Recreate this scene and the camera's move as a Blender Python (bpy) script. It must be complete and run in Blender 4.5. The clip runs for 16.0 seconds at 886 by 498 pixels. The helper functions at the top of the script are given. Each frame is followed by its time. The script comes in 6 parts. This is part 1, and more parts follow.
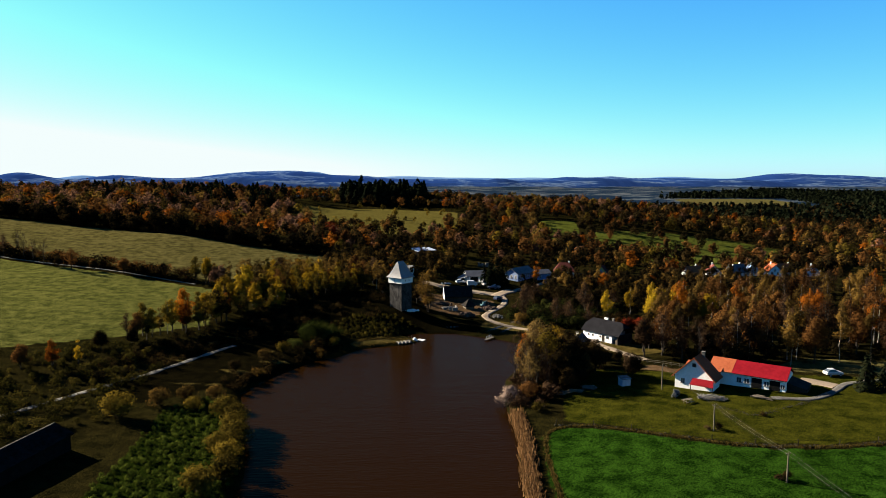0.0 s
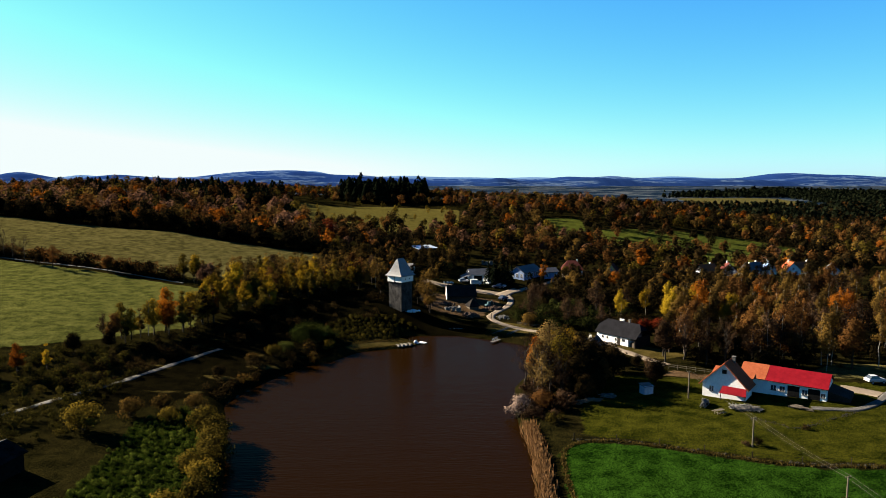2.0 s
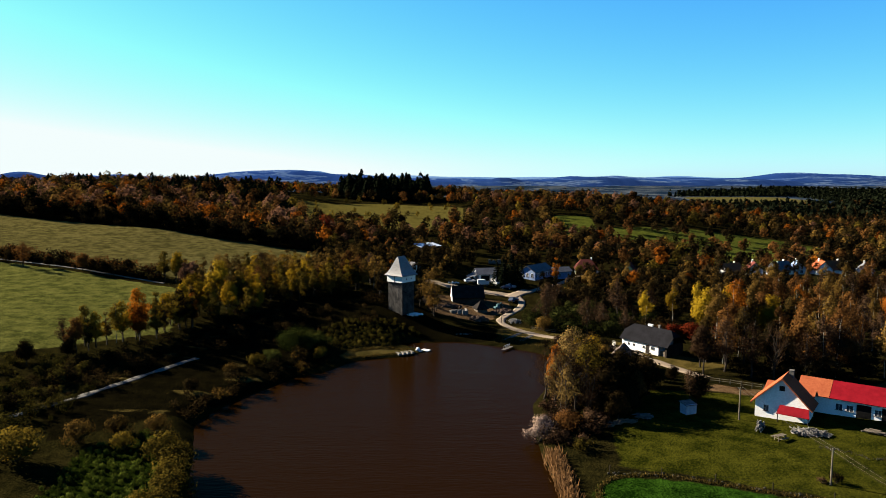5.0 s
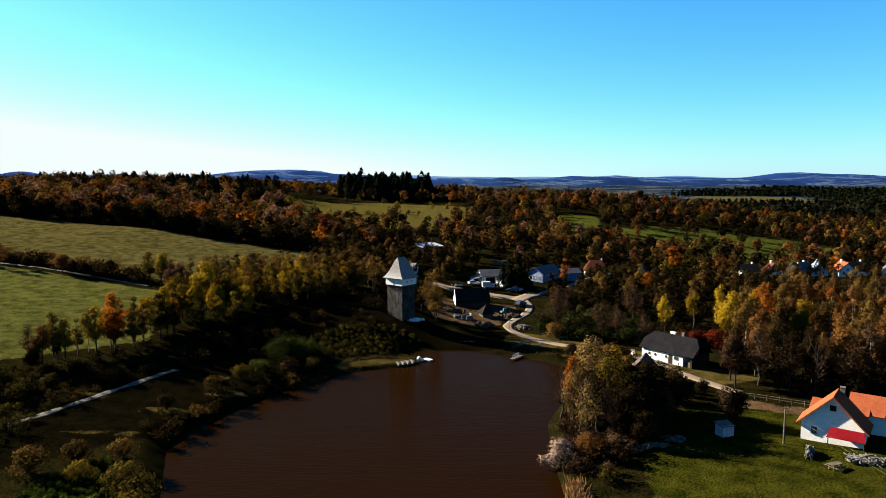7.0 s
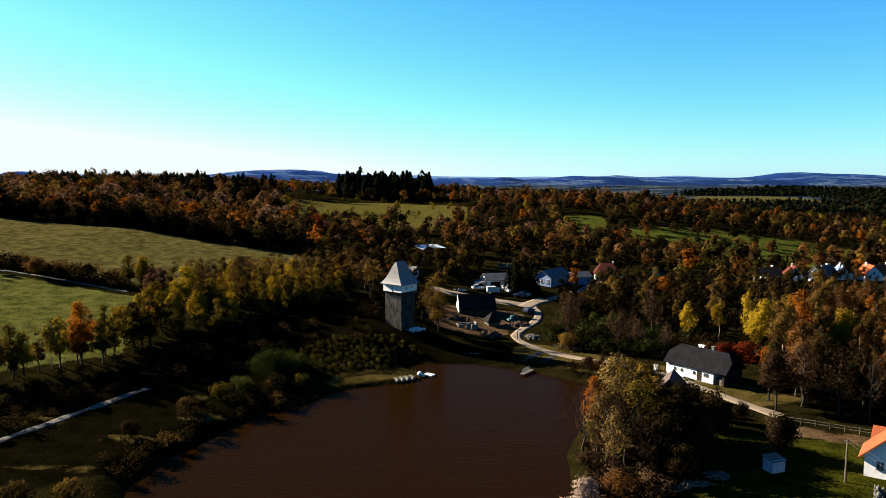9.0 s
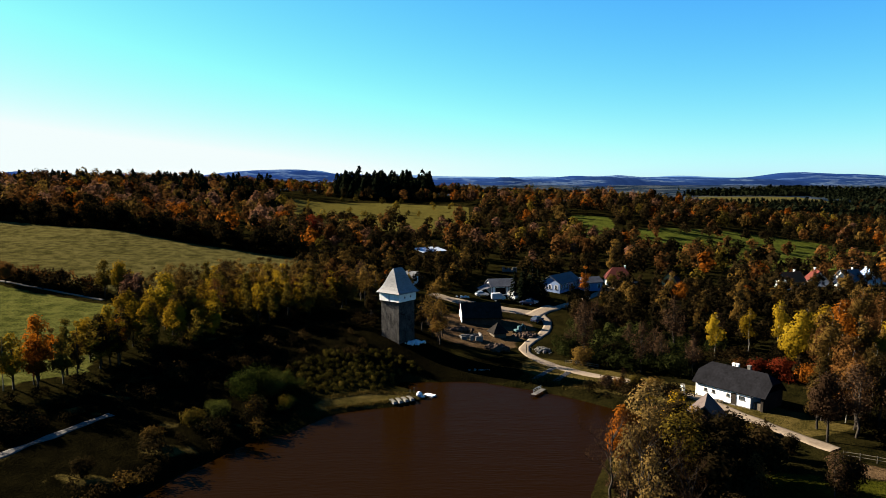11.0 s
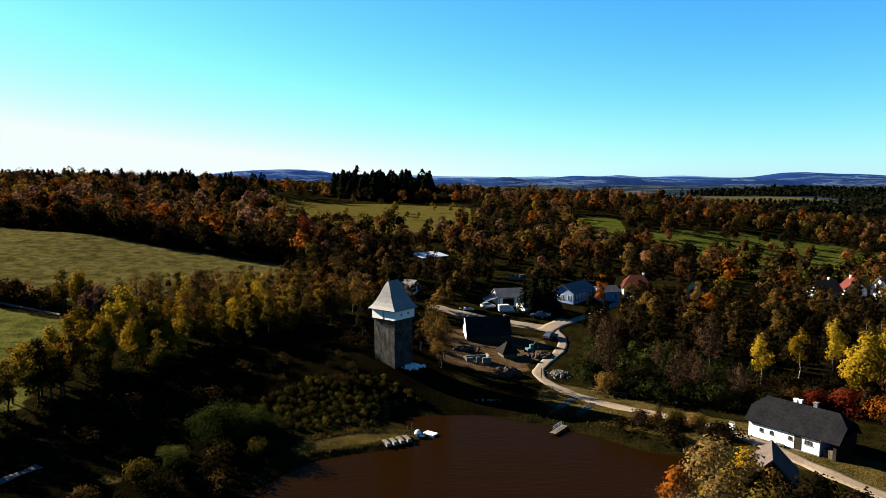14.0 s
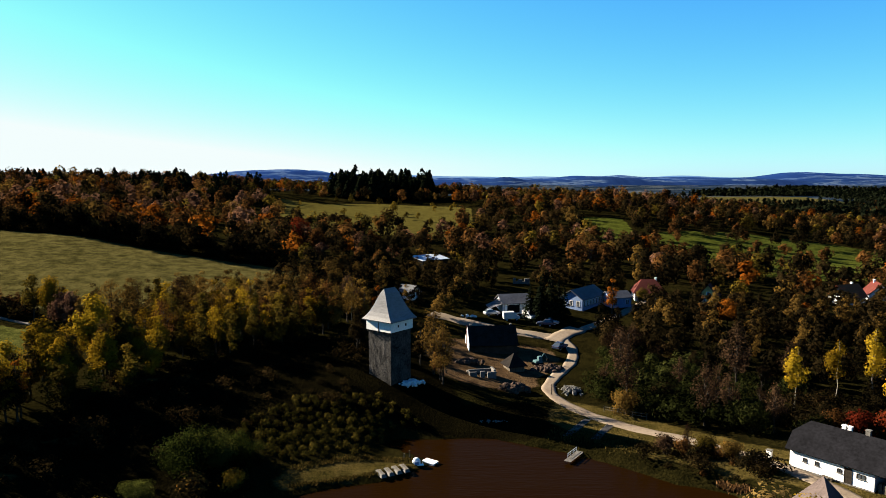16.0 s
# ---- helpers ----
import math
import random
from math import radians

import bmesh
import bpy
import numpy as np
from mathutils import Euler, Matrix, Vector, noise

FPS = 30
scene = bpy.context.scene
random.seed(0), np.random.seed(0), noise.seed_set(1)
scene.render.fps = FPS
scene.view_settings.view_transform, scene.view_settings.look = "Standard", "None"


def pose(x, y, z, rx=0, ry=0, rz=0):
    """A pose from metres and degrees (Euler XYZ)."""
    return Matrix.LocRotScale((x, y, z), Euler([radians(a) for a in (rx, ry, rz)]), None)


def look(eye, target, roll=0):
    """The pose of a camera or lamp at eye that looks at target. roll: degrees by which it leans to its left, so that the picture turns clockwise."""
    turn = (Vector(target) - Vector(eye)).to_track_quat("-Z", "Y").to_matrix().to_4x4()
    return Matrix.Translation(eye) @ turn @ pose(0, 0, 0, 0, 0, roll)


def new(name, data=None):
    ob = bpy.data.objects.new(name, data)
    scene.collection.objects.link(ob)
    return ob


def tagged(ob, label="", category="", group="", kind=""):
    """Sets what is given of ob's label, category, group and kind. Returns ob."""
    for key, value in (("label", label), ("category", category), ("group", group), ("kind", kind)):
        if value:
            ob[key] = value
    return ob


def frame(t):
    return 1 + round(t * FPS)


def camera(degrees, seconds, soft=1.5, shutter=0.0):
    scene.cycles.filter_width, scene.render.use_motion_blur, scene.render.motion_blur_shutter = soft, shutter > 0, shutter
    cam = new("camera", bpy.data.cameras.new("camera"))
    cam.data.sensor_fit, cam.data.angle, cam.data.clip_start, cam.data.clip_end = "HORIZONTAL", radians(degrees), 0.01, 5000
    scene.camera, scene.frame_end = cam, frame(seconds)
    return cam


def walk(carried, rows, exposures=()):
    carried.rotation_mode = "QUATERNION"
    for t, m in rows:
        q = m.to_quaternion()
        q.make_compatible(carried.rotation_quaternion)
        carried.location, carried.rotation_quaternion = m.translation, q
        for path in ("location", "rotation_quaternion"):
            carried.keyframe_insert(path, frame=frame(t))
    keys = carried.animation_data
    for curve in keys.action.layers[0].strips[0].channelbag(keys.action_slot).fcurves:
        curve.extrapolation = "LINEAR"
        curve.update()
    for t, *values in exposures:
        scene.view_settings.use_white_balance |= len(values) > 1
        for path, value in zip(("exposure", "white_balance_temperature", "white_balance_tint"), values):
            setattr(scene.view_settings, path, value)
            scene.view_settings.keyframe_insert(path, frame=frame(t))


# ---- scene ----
EXPO, SKY, SUN = 3.2, 0.05, 5.0
cam = camera(65.5, 16.0, 0.6)
PITCH = -5.855
PATH = [
    (0, 0.00, -0.00, 45.45, -0.000),
    (0.5, -0.15, 3.35, 44.83, 0.005),
    (1, -0.33, 6.66, 44.21, 0.011),
    (1.5, -0.49, 9.90, 43.61, 0.021),
    (2, -0.65, 13.11, 43.04, 0.037),
    (2.5, -0.79, 16.30, 42.49, 0.059),
    (3, -0.93, 19.48, 41.93, 0.089),
    (3.5, -1.05, 22.66, 41.41, 0.123),
    (4, -1.15, 25.84, 41.00, 0.158),
    (4.5, -1.29, 28.98, 40.61, 0.192),
    (5, -1.47, 32.12, 40.25, 0.223),
    (5.5, -1.66, 35.26, 39.92, 0.249),
    (6, -1.84, 38.44, 39.61, 0.271),
    (6.5, -1.99, 41.66, 39.32, 0.284),
    (7, -2.09, 44.94, 39.06, 0.289),
    (7.5, -2.24, 48.31, 38.83, 0.295),
    (8, -2.41, 51.75, 38.60, 0.301),
    (8.5, -2.58, 55.22, 38.47, 0.309),
    (9, -2.69, 58.70, 38.40, 0.317),
    (9.5, -2.79, 62.19, 38.33, 0.327),
    (10, -2.89, 65.67, 38.26, 0.336),
    (10.5, -2.97, 69.12, 38.18, 0.345),
    (11, -3.06, 72.52, 38.08, 0.351),
    (11.5, -3.13, 75.84, 37.96, 0.355),
    (12, -3.19, 79.06, 37.82, 0.354),
    (12.5, -3.31, 82.25, 37.82, 0.356),
    (13, -3.42, 85.39, 37.85, 0.356),
    (13.5, -3.51, 88.46, 37.86, 0.356),
    (14, -3.60, 91.47, 37.85, 0.357),
    (14.5, -3.67, 94.37, 37.81, 0.358),
    (15, -3.73, 97.16, 37.71, 0.356),
    (15.5, -3.78, 99.83, 37.63, 0.352),
    (16, -3.88, 102.46, 37.51, 0.347),
]
walk(cam, [(t, pose(x, y, z, 90 + PITCH, 0, yaw)) for t, x, y, z, yaw in PATH], [(0.0, EXPO), (16.0, EXPO)])

# ---- sky and sun ----
SUN_TO = Vector((-0.88, 0.47, 0.0)).normalized()
SUN_EL = radians(24.0)
world = bpy.data.worlds.new("sky")
scene.world = world
world.use_nodes = True
wn = world.node_tree
sky = wn.nodes.new("ShaderNodeTexSky")
sky.sky_type, sky.sun_disc = "NISHITA", False
sky.sun_elevation, sky.sun_rotation = SUN_EL, math.atan2(SUN_TO.x, SUN_TO.y)
sky.air_density, sky.dust_density, sky.ozone_density = 1.0, 0.15, 1.0
# a clear autumn blue, with the haze of the horizon kept cool
parts_, whole = wn.nodes.new("ShaderNodeSeparateColor"), wn.nodes.new("ShaderNodeCombineColor")
wn.links.new(sky.outputs[0], parts_.inputs[0])
for k, (power, gain) in enumerate(((1.6, 0.058), (1.1, 0.28), (0.95, 0.62))):
    pw, ml = wn.nodes.new("ShaderNodeMath"), wn.nodes.new("ShaderNodeMath")
    pw.operation, ml.operation = "POWER", "MULTIPLY"
    pw.inputs[1].default_value, ml.inputs[1].default_value = power, gain
    wn.links.new(parts_.outputs[k], pw.inputs[0])
    wn.links.new(pw.outputs[0], ml.inputs[0])
    cap = wn.nodes.new("ShaderNodeMath")
    cap.operation, cap.inputs[1].default_value = "MINIMUM", (1.95, 2.15, 2.15)[k]
    wn.links.new(ml.outputs[0], cap.inputs[0])
    wn.links.new(cap.outputs[0], whole.inputs[k])
wn.links.new(whole.outputs[0], wn.nodes["Background"].inputs[0])
wn.nodes["Background"].inputs[1].default_value = SKY
sun_data = bpy.data.lights.new("sun", "SUN")
sun_data.energy, sun_data.angle, sun_data.color = SUN, radians(0.5), (1.0, 0.87, 0.68)
sun = new("sun", sun_data)
sun_way = Vector((SUN_TO.x * math.cos(SUN_EL), SUN_TO.y * math.cos(SUN_EL), math.sin(SUN_EL)))
sun.matrix_world = look(sun_way * 300, (0, 0, 0))

# ---- materials ----
def nodes_of(name, rough=0.85, metal=0.0, spec=0.3):
    m = bpy.data.materials.new(name)
    m.use_nodes = True
    nt = m.node_tree
    b = nt.nodes["Principled BSDF"]
    b.inputs["Roughness"].default_value, b.inputs["Metallic"].default_value = rough, metal
    b.inputs["Specular IOR Level"].default_value = spec
    return m, nt, b


def coords(nt, scale=1.0):
    tc = nt.nodes.new("ShaderNodeTexCoord")
    mp = nt.nodes.new("ShaderNodeMapping")
    mp.inputs["Scale"].default_value = (scale,) * 3 if not isinstance(scale, tuple) else scale
    nt.links.new(tc.outputs["Object"], mp.inputs[0])
    return mp.outputs[0]


def noise_of(nt, vec, scale, detail=4.0, rough=0.6):
    n = nt.nodes.new("ShaderNodeTexNoise")
    n.inputs["Scale"].default_value, n.inputs["Detail"].default_value, n.inputs["Roughness"].default_value = scale, detail, rough
    nt.links.new(vec, n.inputs["Vector"])
    return n.outputs["Fac"]


def ramp(nt, fac, *stops):
    r = nt.nodes.new("ShaderNodeValToRGB")
    while len(r.color_ramp.elements) < len(stops):
        r.color_ramp.elements.new(0.5)
    for e, (p, c) in zip(r.color_ramp.elements, stops):
        e.position, e.color = p, (*c, 1)
    nt.links.new(fac, r.inputs[0])
    return r.outputs[0]


def mix(nt, fac, a, b, how="MIX"):
    m = nt.nodes.new("ShaderNodeMix")
    m.data_type, m.blend_type = "RGBA", how
    for sock, v in ((m.inputs[0], fac), (m.inputs[6], a), (m.inputs[7], b)):
        if isinstance(v, (int, float)):
            sock.default_value = v
        elif isinstance(v, tuple):
            sock.default_value = (*v, 1)
        else:
            nt.links.new(v, sock)
    return m.outputs[2]


def calc(nt, op, a, b=0.0, clamp=False):
    m = nt.nodes.new("ShaderNodeMath")
    m.operation, m.use_clamp = op, clamp
    for sock, v in zip(m.inputs, (a, b)):
        if isinstance(v, (int, float)):
            sock.default_value = v
        else:
            nt.links.new(v, sock)
    return m.outputs[0]


def bumped(nt, b, fac, strength, dist):
    bp = nt.nodes.new("ShaderNodeBump")
    bp.inputs["Strength"].default_value, bp.inputs["Distance"].default_value = strength, dist
    nt.links.new(fac, bp.inputs["Height"])
    nt.links.new(bp.outputs[0], b.inputs["Normal"])


def surface(name, dark, light, grain=6.0, blotch=0.6, rough=0.85, metal=0.0, bump=0.4, dist=0.03, stretch=(1, 1, 1), spec=0.03):
    """Two scales of variation between two colours, with relief of the fine one."""
    dark, light = (tuple(0.48 * c for c in k) for k in (dark, light))
    m, nt, b = nodes_of(name, rough, metal, spec)
    v = coords(nt, stretch)
    fine, big = noise_of(nt, v, grain, 5), noise_of(nt, v, blotch, 3)
    both = calc(nt, "ADD", calc(nt, "MULTIPLY", fine, 0.55), calc(nt, "MULTIPLY", big, 0.45))
    nt.links.new(ramp(nt, both, (0.36, dark), (0.64, light)), b.inputs["Base Color"])
    bumped(nt, b, fine, bump, dist)
    return m


def leaves(name, shade, mid, bright, glow=0.36):
    """Foliage that varies leaf clump by leaf clump and tree by tree."""
    m, nt, b = nodes_of(name, 0.9, 0.0, 0.0)
    shade, mid, bright = (tuple(w * c for w, c in zip((0.25, 0.196, 0.185), k)) for k in (shade, mid, bright))
    g, o = nt.nodes.new("ShaderNodeNewGeometry"), nt.nodes.new("ShaderNodeObjectInfo")
    at = nt.nodes.new("ShaderNodeAttribute")
    at.attribute_name = "tint"
    f = calc(nt, "ADD", calc(nt, "MULTIPLY", g.outputs["Random Per Island"], 0.36), calc(nt, "MULTIPLY", calc(nt, "FRACT", calc(nt, "ADD", o.outputs["Random"], at.outputs["Fac"])), 0.64))
    c = ramp(nt, f, (0.1, shade), (0.5, mid), (0.9, bright))
    nt.links.new(c, b.inputs["Base Color"])
    tr, ms = nt.nodes.new("ShaderNodeBsdfTranslucent"), nt.nodes.new("ShaderNodeMixShader")
    nt.links.new(c, tr.inputs[0])
    ms.inputs[0].default_value = glow
    nt.links.new(b.outputs[0], ms.inputs[1])
    nt.links.new(tr.outputs[0], ms.inputs[2])
    nt.links.new(ms.outputs[0], nt.nodes["Material Output"].inputs[0])
    return m


M_WHITE = surface("white_limewash", (0.75, 0.74, 0.72), (0.98, 0.97, 0.95), 4, 0.5, bump=0.15)
M_STONE = surface("rubble_stone", (0.004, 0.004, 0.004), (0.085, 0.08, 0.075), 3.2, 0.5, bump=0.9, dist=0.08)
M_SHINGLE = surface("grey_shingle", (0.12, 0.12, 0.125), (0.22, 0.22, 0.228), 3, 0.8, rough=0.5, bump=0.3, stretch=(1, 1, 4), spec=0.05)
M_SLATE = surface("dark_slate", (0.005, 0.005, 0.006), (0.013, 0.013, 0.016), 3, 0.5, rough=0.85, bump=0.4, spec=0.01)
M_RED = surface("red_tin", (0.12, 0.0025, 0.006), (0.175, 0.005, 0.01), 1.5, 0.4, rough=0.6, bump=0.1)
M_ORANGE = surface("orange_tile", (0.19, 0.045, 0.018), (0.28, 0.078, 0.032), 3, 0.6, rough=0.8, bump=0.4)
M_BRICKRED = surface("old_red_tile", (0.055, 0.013, 0.011), (0.11, 0.03, 0.022), 3, 0.6, bump=0.4)
M_THATCH = surface("dark_thatch", (0.006, 0.005, 0.005), (0.022, 0.019, 0.017), 5, 0.7, bump=0.8, dist=0.06, spec=0.01)
M_WOOD = surface("weathered_wood", (0.05, 0.04, 0.03), (0.14, 0.12, 0.095), 6, 0.7, bump=0.5, stretch=(1, 1, 0.2))
M_DARKWOOD = surface("dark_wood", (0.012, 0.01, 0.008), (0.035, 0.028, 0.022), 6, 0.7, bump=0.5)
M_DARK = surface("dark_inside", (0.004, 0.004, 0.004), (0.012, 0.012, 0.012), 2, 0.5, rough=1.0, bump=0.1, spec=0.0)
M_OLDROOF = surface("brown_felt_roof", (0.05, 0.038, 0.035), (0.1, 0.078, 0.072), 3, 0.5, bump=0.3)
M_BARK = surface("bark", (0.014, 0.011, 0.008), (0.045, 0.037, 0.03), 5, 1.0, bump=0.7, stretch=(1, 1, 0.3))
M_BIRCH = surface("birch_bark", (0.09, 0.08, 0.07), (0.3, 0.28, 0.25), 3, 1.5, bump=0.3)
M_TIN = surface("pale_blue_tin", (0.3, 0.34, 0.42), (0.45, 0.5, 0.58), 2, 0.3, rough=0.5, metal=0.1, bump=0.1)
M_GREYROOF = surface("grey_fibre_roof", (0.07, 0.072, 0.08), (0.13, 0.135, 0.145), 2, 0.4, rough=0.8, bump=0.3)
M_BLUEWALL = surface("pale_blue_render", (0.13, 0.19, 0.34), (0.24, 0.32, 0.5), 2, 0.4, bump=0.2)
M_YELLOW = surface("ochre_render", (0.6, 0.36, 0.12), (0.75, 0.48, 0.2), 2, 0.4, bump=0.2)
M_GRAVEL = surface("pale_gravel_road", (0.13, 0.1, 0.072), (0.22, 0.175, 0.13), 2.5, 0.25, bump=0.5, dist=0.04)
M_TRACK = surface("grey_track_gravel", (0.04, 0.038, 0.034), (0.12, 0.112, 0.102), 2.5, 0.25, bump=0.5, dist=0.04)

M_PALESTONE = surface("pale_limestone", (0.5, 0.5, 0.5), (0.8, 0.8, 0.8), 3, 0.7, bump=0.5)
M_CONC = surface("old_concrete", (0.07, 0.066, 0.06), (0.17, 0.16, 0.15), 3, 0.4, bump=0.4)
M_FIELDSTONE = surface("mossy_field_stone", (0.008, 0.008, 0.006), (0.05, 0.045, 0.035), 4, 0.6, bump=0.6)
M_EARTH = surface("dug_earth", (0.024, 0.015, 0.011), (0.085, 0.055, 0.04), 1.5, 0.2, bump=1.0, dist=0.15)

M_GLASS, nt_, b_ = nodes_of("window_glass", 0.08, 0.0, 0.5)
b_.inputs["Base Color"].default_value = (0.02, 0.025, 0.03, 1)

# foliage: shade, middle, bright
L_GOLD = leaves("golden_leaves", (0.11, 0.076, 0.008), (0.34, 0.255, 0.018), (0.56, 0.44, 0.03))
L_ORANGE = leaves("orange_leaves", (0.1, 0.035, 0.006), (0.28, 0.1, 0.012), (0.42, 0.17, 0.02))
L_YELLOW = leaves("bright_yellow_leaves", (0.15, 0.11, 0.01), (0.33, 0.265, 0.018), (0.52, 0.43, 0.03))
L_BRIGHT = leaves("vivid_orange_leaves", (0.25, 0.085, 0.01), (0.5, 0.19, 0.015), (0.65, 0.28, 0.02))
L_PINK = leaves("pinkish_brown_leaves", (0.08, 0.05, 0.028), (0.2, 0.125, 0.075), (0.32, 0.21, 0.13))
L_RUST = leaves("rust_brown_leaves", (0.04, 0.024, 0.009), (0.14, 0.078, 0.024), (0.25, 0.145, 0.04))
L_RED = leaves("red_leaves", (0.06, 0.01, 0.006), (0.14, 0.026, 0.012), (0.22, 0.052, 0.016))
L_OLIVE = leaves("olive_green_leaves", (0.03, 0.031, 0.008), (0.115, 0.105, 0.018), (0.26, 0.22, 0.03))
L_GREEN = leaves("green_leaves", (0.008, 0.012, 0.004), (0.026, 0.04, 0.011), (0.065, 0.09, 0.024))
L_BROWN = leaves("dull_brown_twigs", (0.024, 0.017, 0.01), (0.055, 0.04, 0.023), (0.1, 0.073, 0.042), 0.2)
L_NEEDLE = leaves("dark_needles", (0.004, 0.008, 0.005), (0.01, 0.017, 0.009), (0.018, 0.028, 0.013), 0.03)
L_MIXED = leaves("mixed_autumn_leaves", (0.036, 0.033, 0.011), (0.125, 0.093, 0.025), (0.28, 0.205, 0.045))
L_BRAMBLE = leaves("green_bramble_leaves", (0.01, 0.02, 0.004), (0.055, 0.1, 0.015), (0.16, 0.25, 0.036), 0.25)
L_WILLOW = leaves("willow_leaves", (0.014, 0.026, 0.006), (0.06, 0.095, 0.02), (0.14, 0.18, 0.04))
L_STRAW = leaves("straw_yellow_leaves", (0.08, 0.062, 0.02), (0.21, 0.17, 0.055), (0.36, 0.3, 0.11))
L_UNDER = leaves("dark_bramble_leaves", (0.012, 0.015, 0.004), (0.05, 0.056, 0.012), (0.14, 0.135, 0.028), 0.25)
L_PALE = leaves("pale_seed_heads", (0.22, 0.19, 0.15), (0.4, 0.36, 0.3), (0.55, 0.5, 0.43), 0.2)
# dark foliage with woodland shade put into its near-black colour
L_SHADEMIX = leaves("shade_dark_autumn_leaves", (0.006, 0.007, 0.004), (0.019, 0.018, 0.008), (0.052, 0.042, 0.016))


# ---- small mesh kit ----
def part(name, bm, material, parent=None, label=""):
    me = bpy.data.meshes.new(name)
    bm.to_mesh(me)
    bm.free()
    me.materials.append(material)
    ob = new(name, me)
    ob.parent = parent
    return tagged(ob, label)


def thing(name, x, y, z, turn=0.0, label="", category="", group="", kind=""):
    ob = new(name)
    ob.empty_display_size = 0.5
    ob.matrix_world = pose(x, y, z, 0, 0, turn)
    return tagged(ob, label, category, group, kind)


def box(bm, x0, x1, y0, y1, z0, z1, bevel=0.0):
    r = bmesh.ops.create_cube(bm, size=1.0, matrix=Matrix.Translation(((x0 + x1) / 2, (y0 + y1) / 2, (z0 + z1) / 2)) @ Matrix.Diagonal((x1 - x0, y1 - y0, z1 - z0, 1)))
    if bevel:
        es = list({e for v in r["verts"] for e in v.link_edges})
        bmesh.ops.bevel(bm, geom=es, offset=bevel, segments=1, affect="EDGES")
    return bm


def boxes(*rows, bevel=0.0):
    bm = bmesh.new()
    for r in rows:
        box(bm, *r, bevel=bevel)
    return bm


def solid(verts, faces, thick=0.0):
    bm = bmesh.new()
    vs = [bm.verts.new(v) for v in verts]
    for f in faces:
        bm.faces.new([vs[i] for i in f])
    bmesh.ops.recalc_face_normals(bm, faces=bm.faces)
    if thick:
        bmesh.ops.solidify(bm, geom=bm.faces[:], thickness=thick)
        bmesh.ops.recalc_face_normals(bm, faces=bm.faces)
    return bm


def rod(bm, a, b, r0, r1=None, sides=6):
    a, b = Vector(a), Vector(b)
    r1 = r0 if r1 is None else r1
    bmesh.ops.create_cone(bm, cap_ends=True, segments=sides, radius1=r0, radius2=r1, depth=(b - a).length,
                          matrix=Matrix.Translation((a + b) / 2) @ (b - a).to_track_quat("Z", "Y").to_matrix().to_4x4())
    return bm


def rods(*rows, sides=6):
    bm = bmesh.new()
    for r in rows:
        rod(bm, *r, sides=sides)
    return bm

# ---- lie of the land ----
SPOTS = np.array([
    (0, -150, 2), (-200, 0, 10), (200, 0, 4), (17, 117, 0.7), (23, 121, 1.2), (42, 137, 2.1), (62, 137, 2.7), (100, 120, 3.4),
    (39, 187, 2.2), (52, 168, 2.2), (12, 217, 1.5), (0, 237, 3.2), (-13, 212, 5.2), (-56, 163, 3.4), (-64, 144, 3.6), (-105, 187, 9),
    (-163, 254, 15), (-77, 227, 8.5), (-227, 353, 25), (-45, 296, 11), (-121, 319, 19), (-92, 550, 20), (-300, 500, 27), (-50, 690, 25), (-180, 600, 29), (-260, 560, 32), (-135, 560, 27),
    (78, 473, 15.7), (120, 430, 8.7), (250, 450, -2), (150, 335, -4.5), (-15, 189, 0.6), (-24, 188, 1.3), (-4, 203, 1.1), (4, 205, 1.2), (-32, 178, 1.2), (150, 600, 18), (330, 560, -4), (45, 290, 4.5), (-40, 388, 9), (20, 382, 6.5), (-85, 392, 14), (65, 400, 5), (0, 300, 8), (95, 240, 1.5), (112, 288, 3.6), (128, 292, 4), (150, 292, 4), (400, 700, -13),
])
FAR_SPOTS = np.array([
    (620, 1010, -19), (900, 1500, -10), (560, 1350, -12), (560, 1600, -2), (850, 1750, 6), (1300, 1500, 0), (300, 1500, -8), (0, 1500, 2), (-600, 1200, 12), (-1000, 700, 32), (-500, 250, 34), (600, 0, 5), (500, 300, -6),
    (0, 4600, -25), (2600, 4000, -25), (-3000, 4000, -5), (-1500, 2500, -5), (0, -900, 5), (3500, 0, 0), (-3500, 0, 20),
])
KNOTS = np.vstack((SPOTS, FAR_SPOTS)).astype(float)


def bumps_to(x, y):
    r = np.hypot(x[..., None] - KNOTS[:, 0], y[..., None] - KNOTS[:, 1])
    return np.sqrt(r * r + 144.0)


_n = len(KNOTS)
_A = np.zeros((_n + 1, _n + 1))
_A[:_n, :_n] = bumps_to(KNOTS[:, 0], KNOTS[:, 1])
_A[:_n, _n] = _A[_n, :_n] = 1
WEIGHT = np.linalg.solve(_A, np.r_[KNOTS[:, 2], 0])

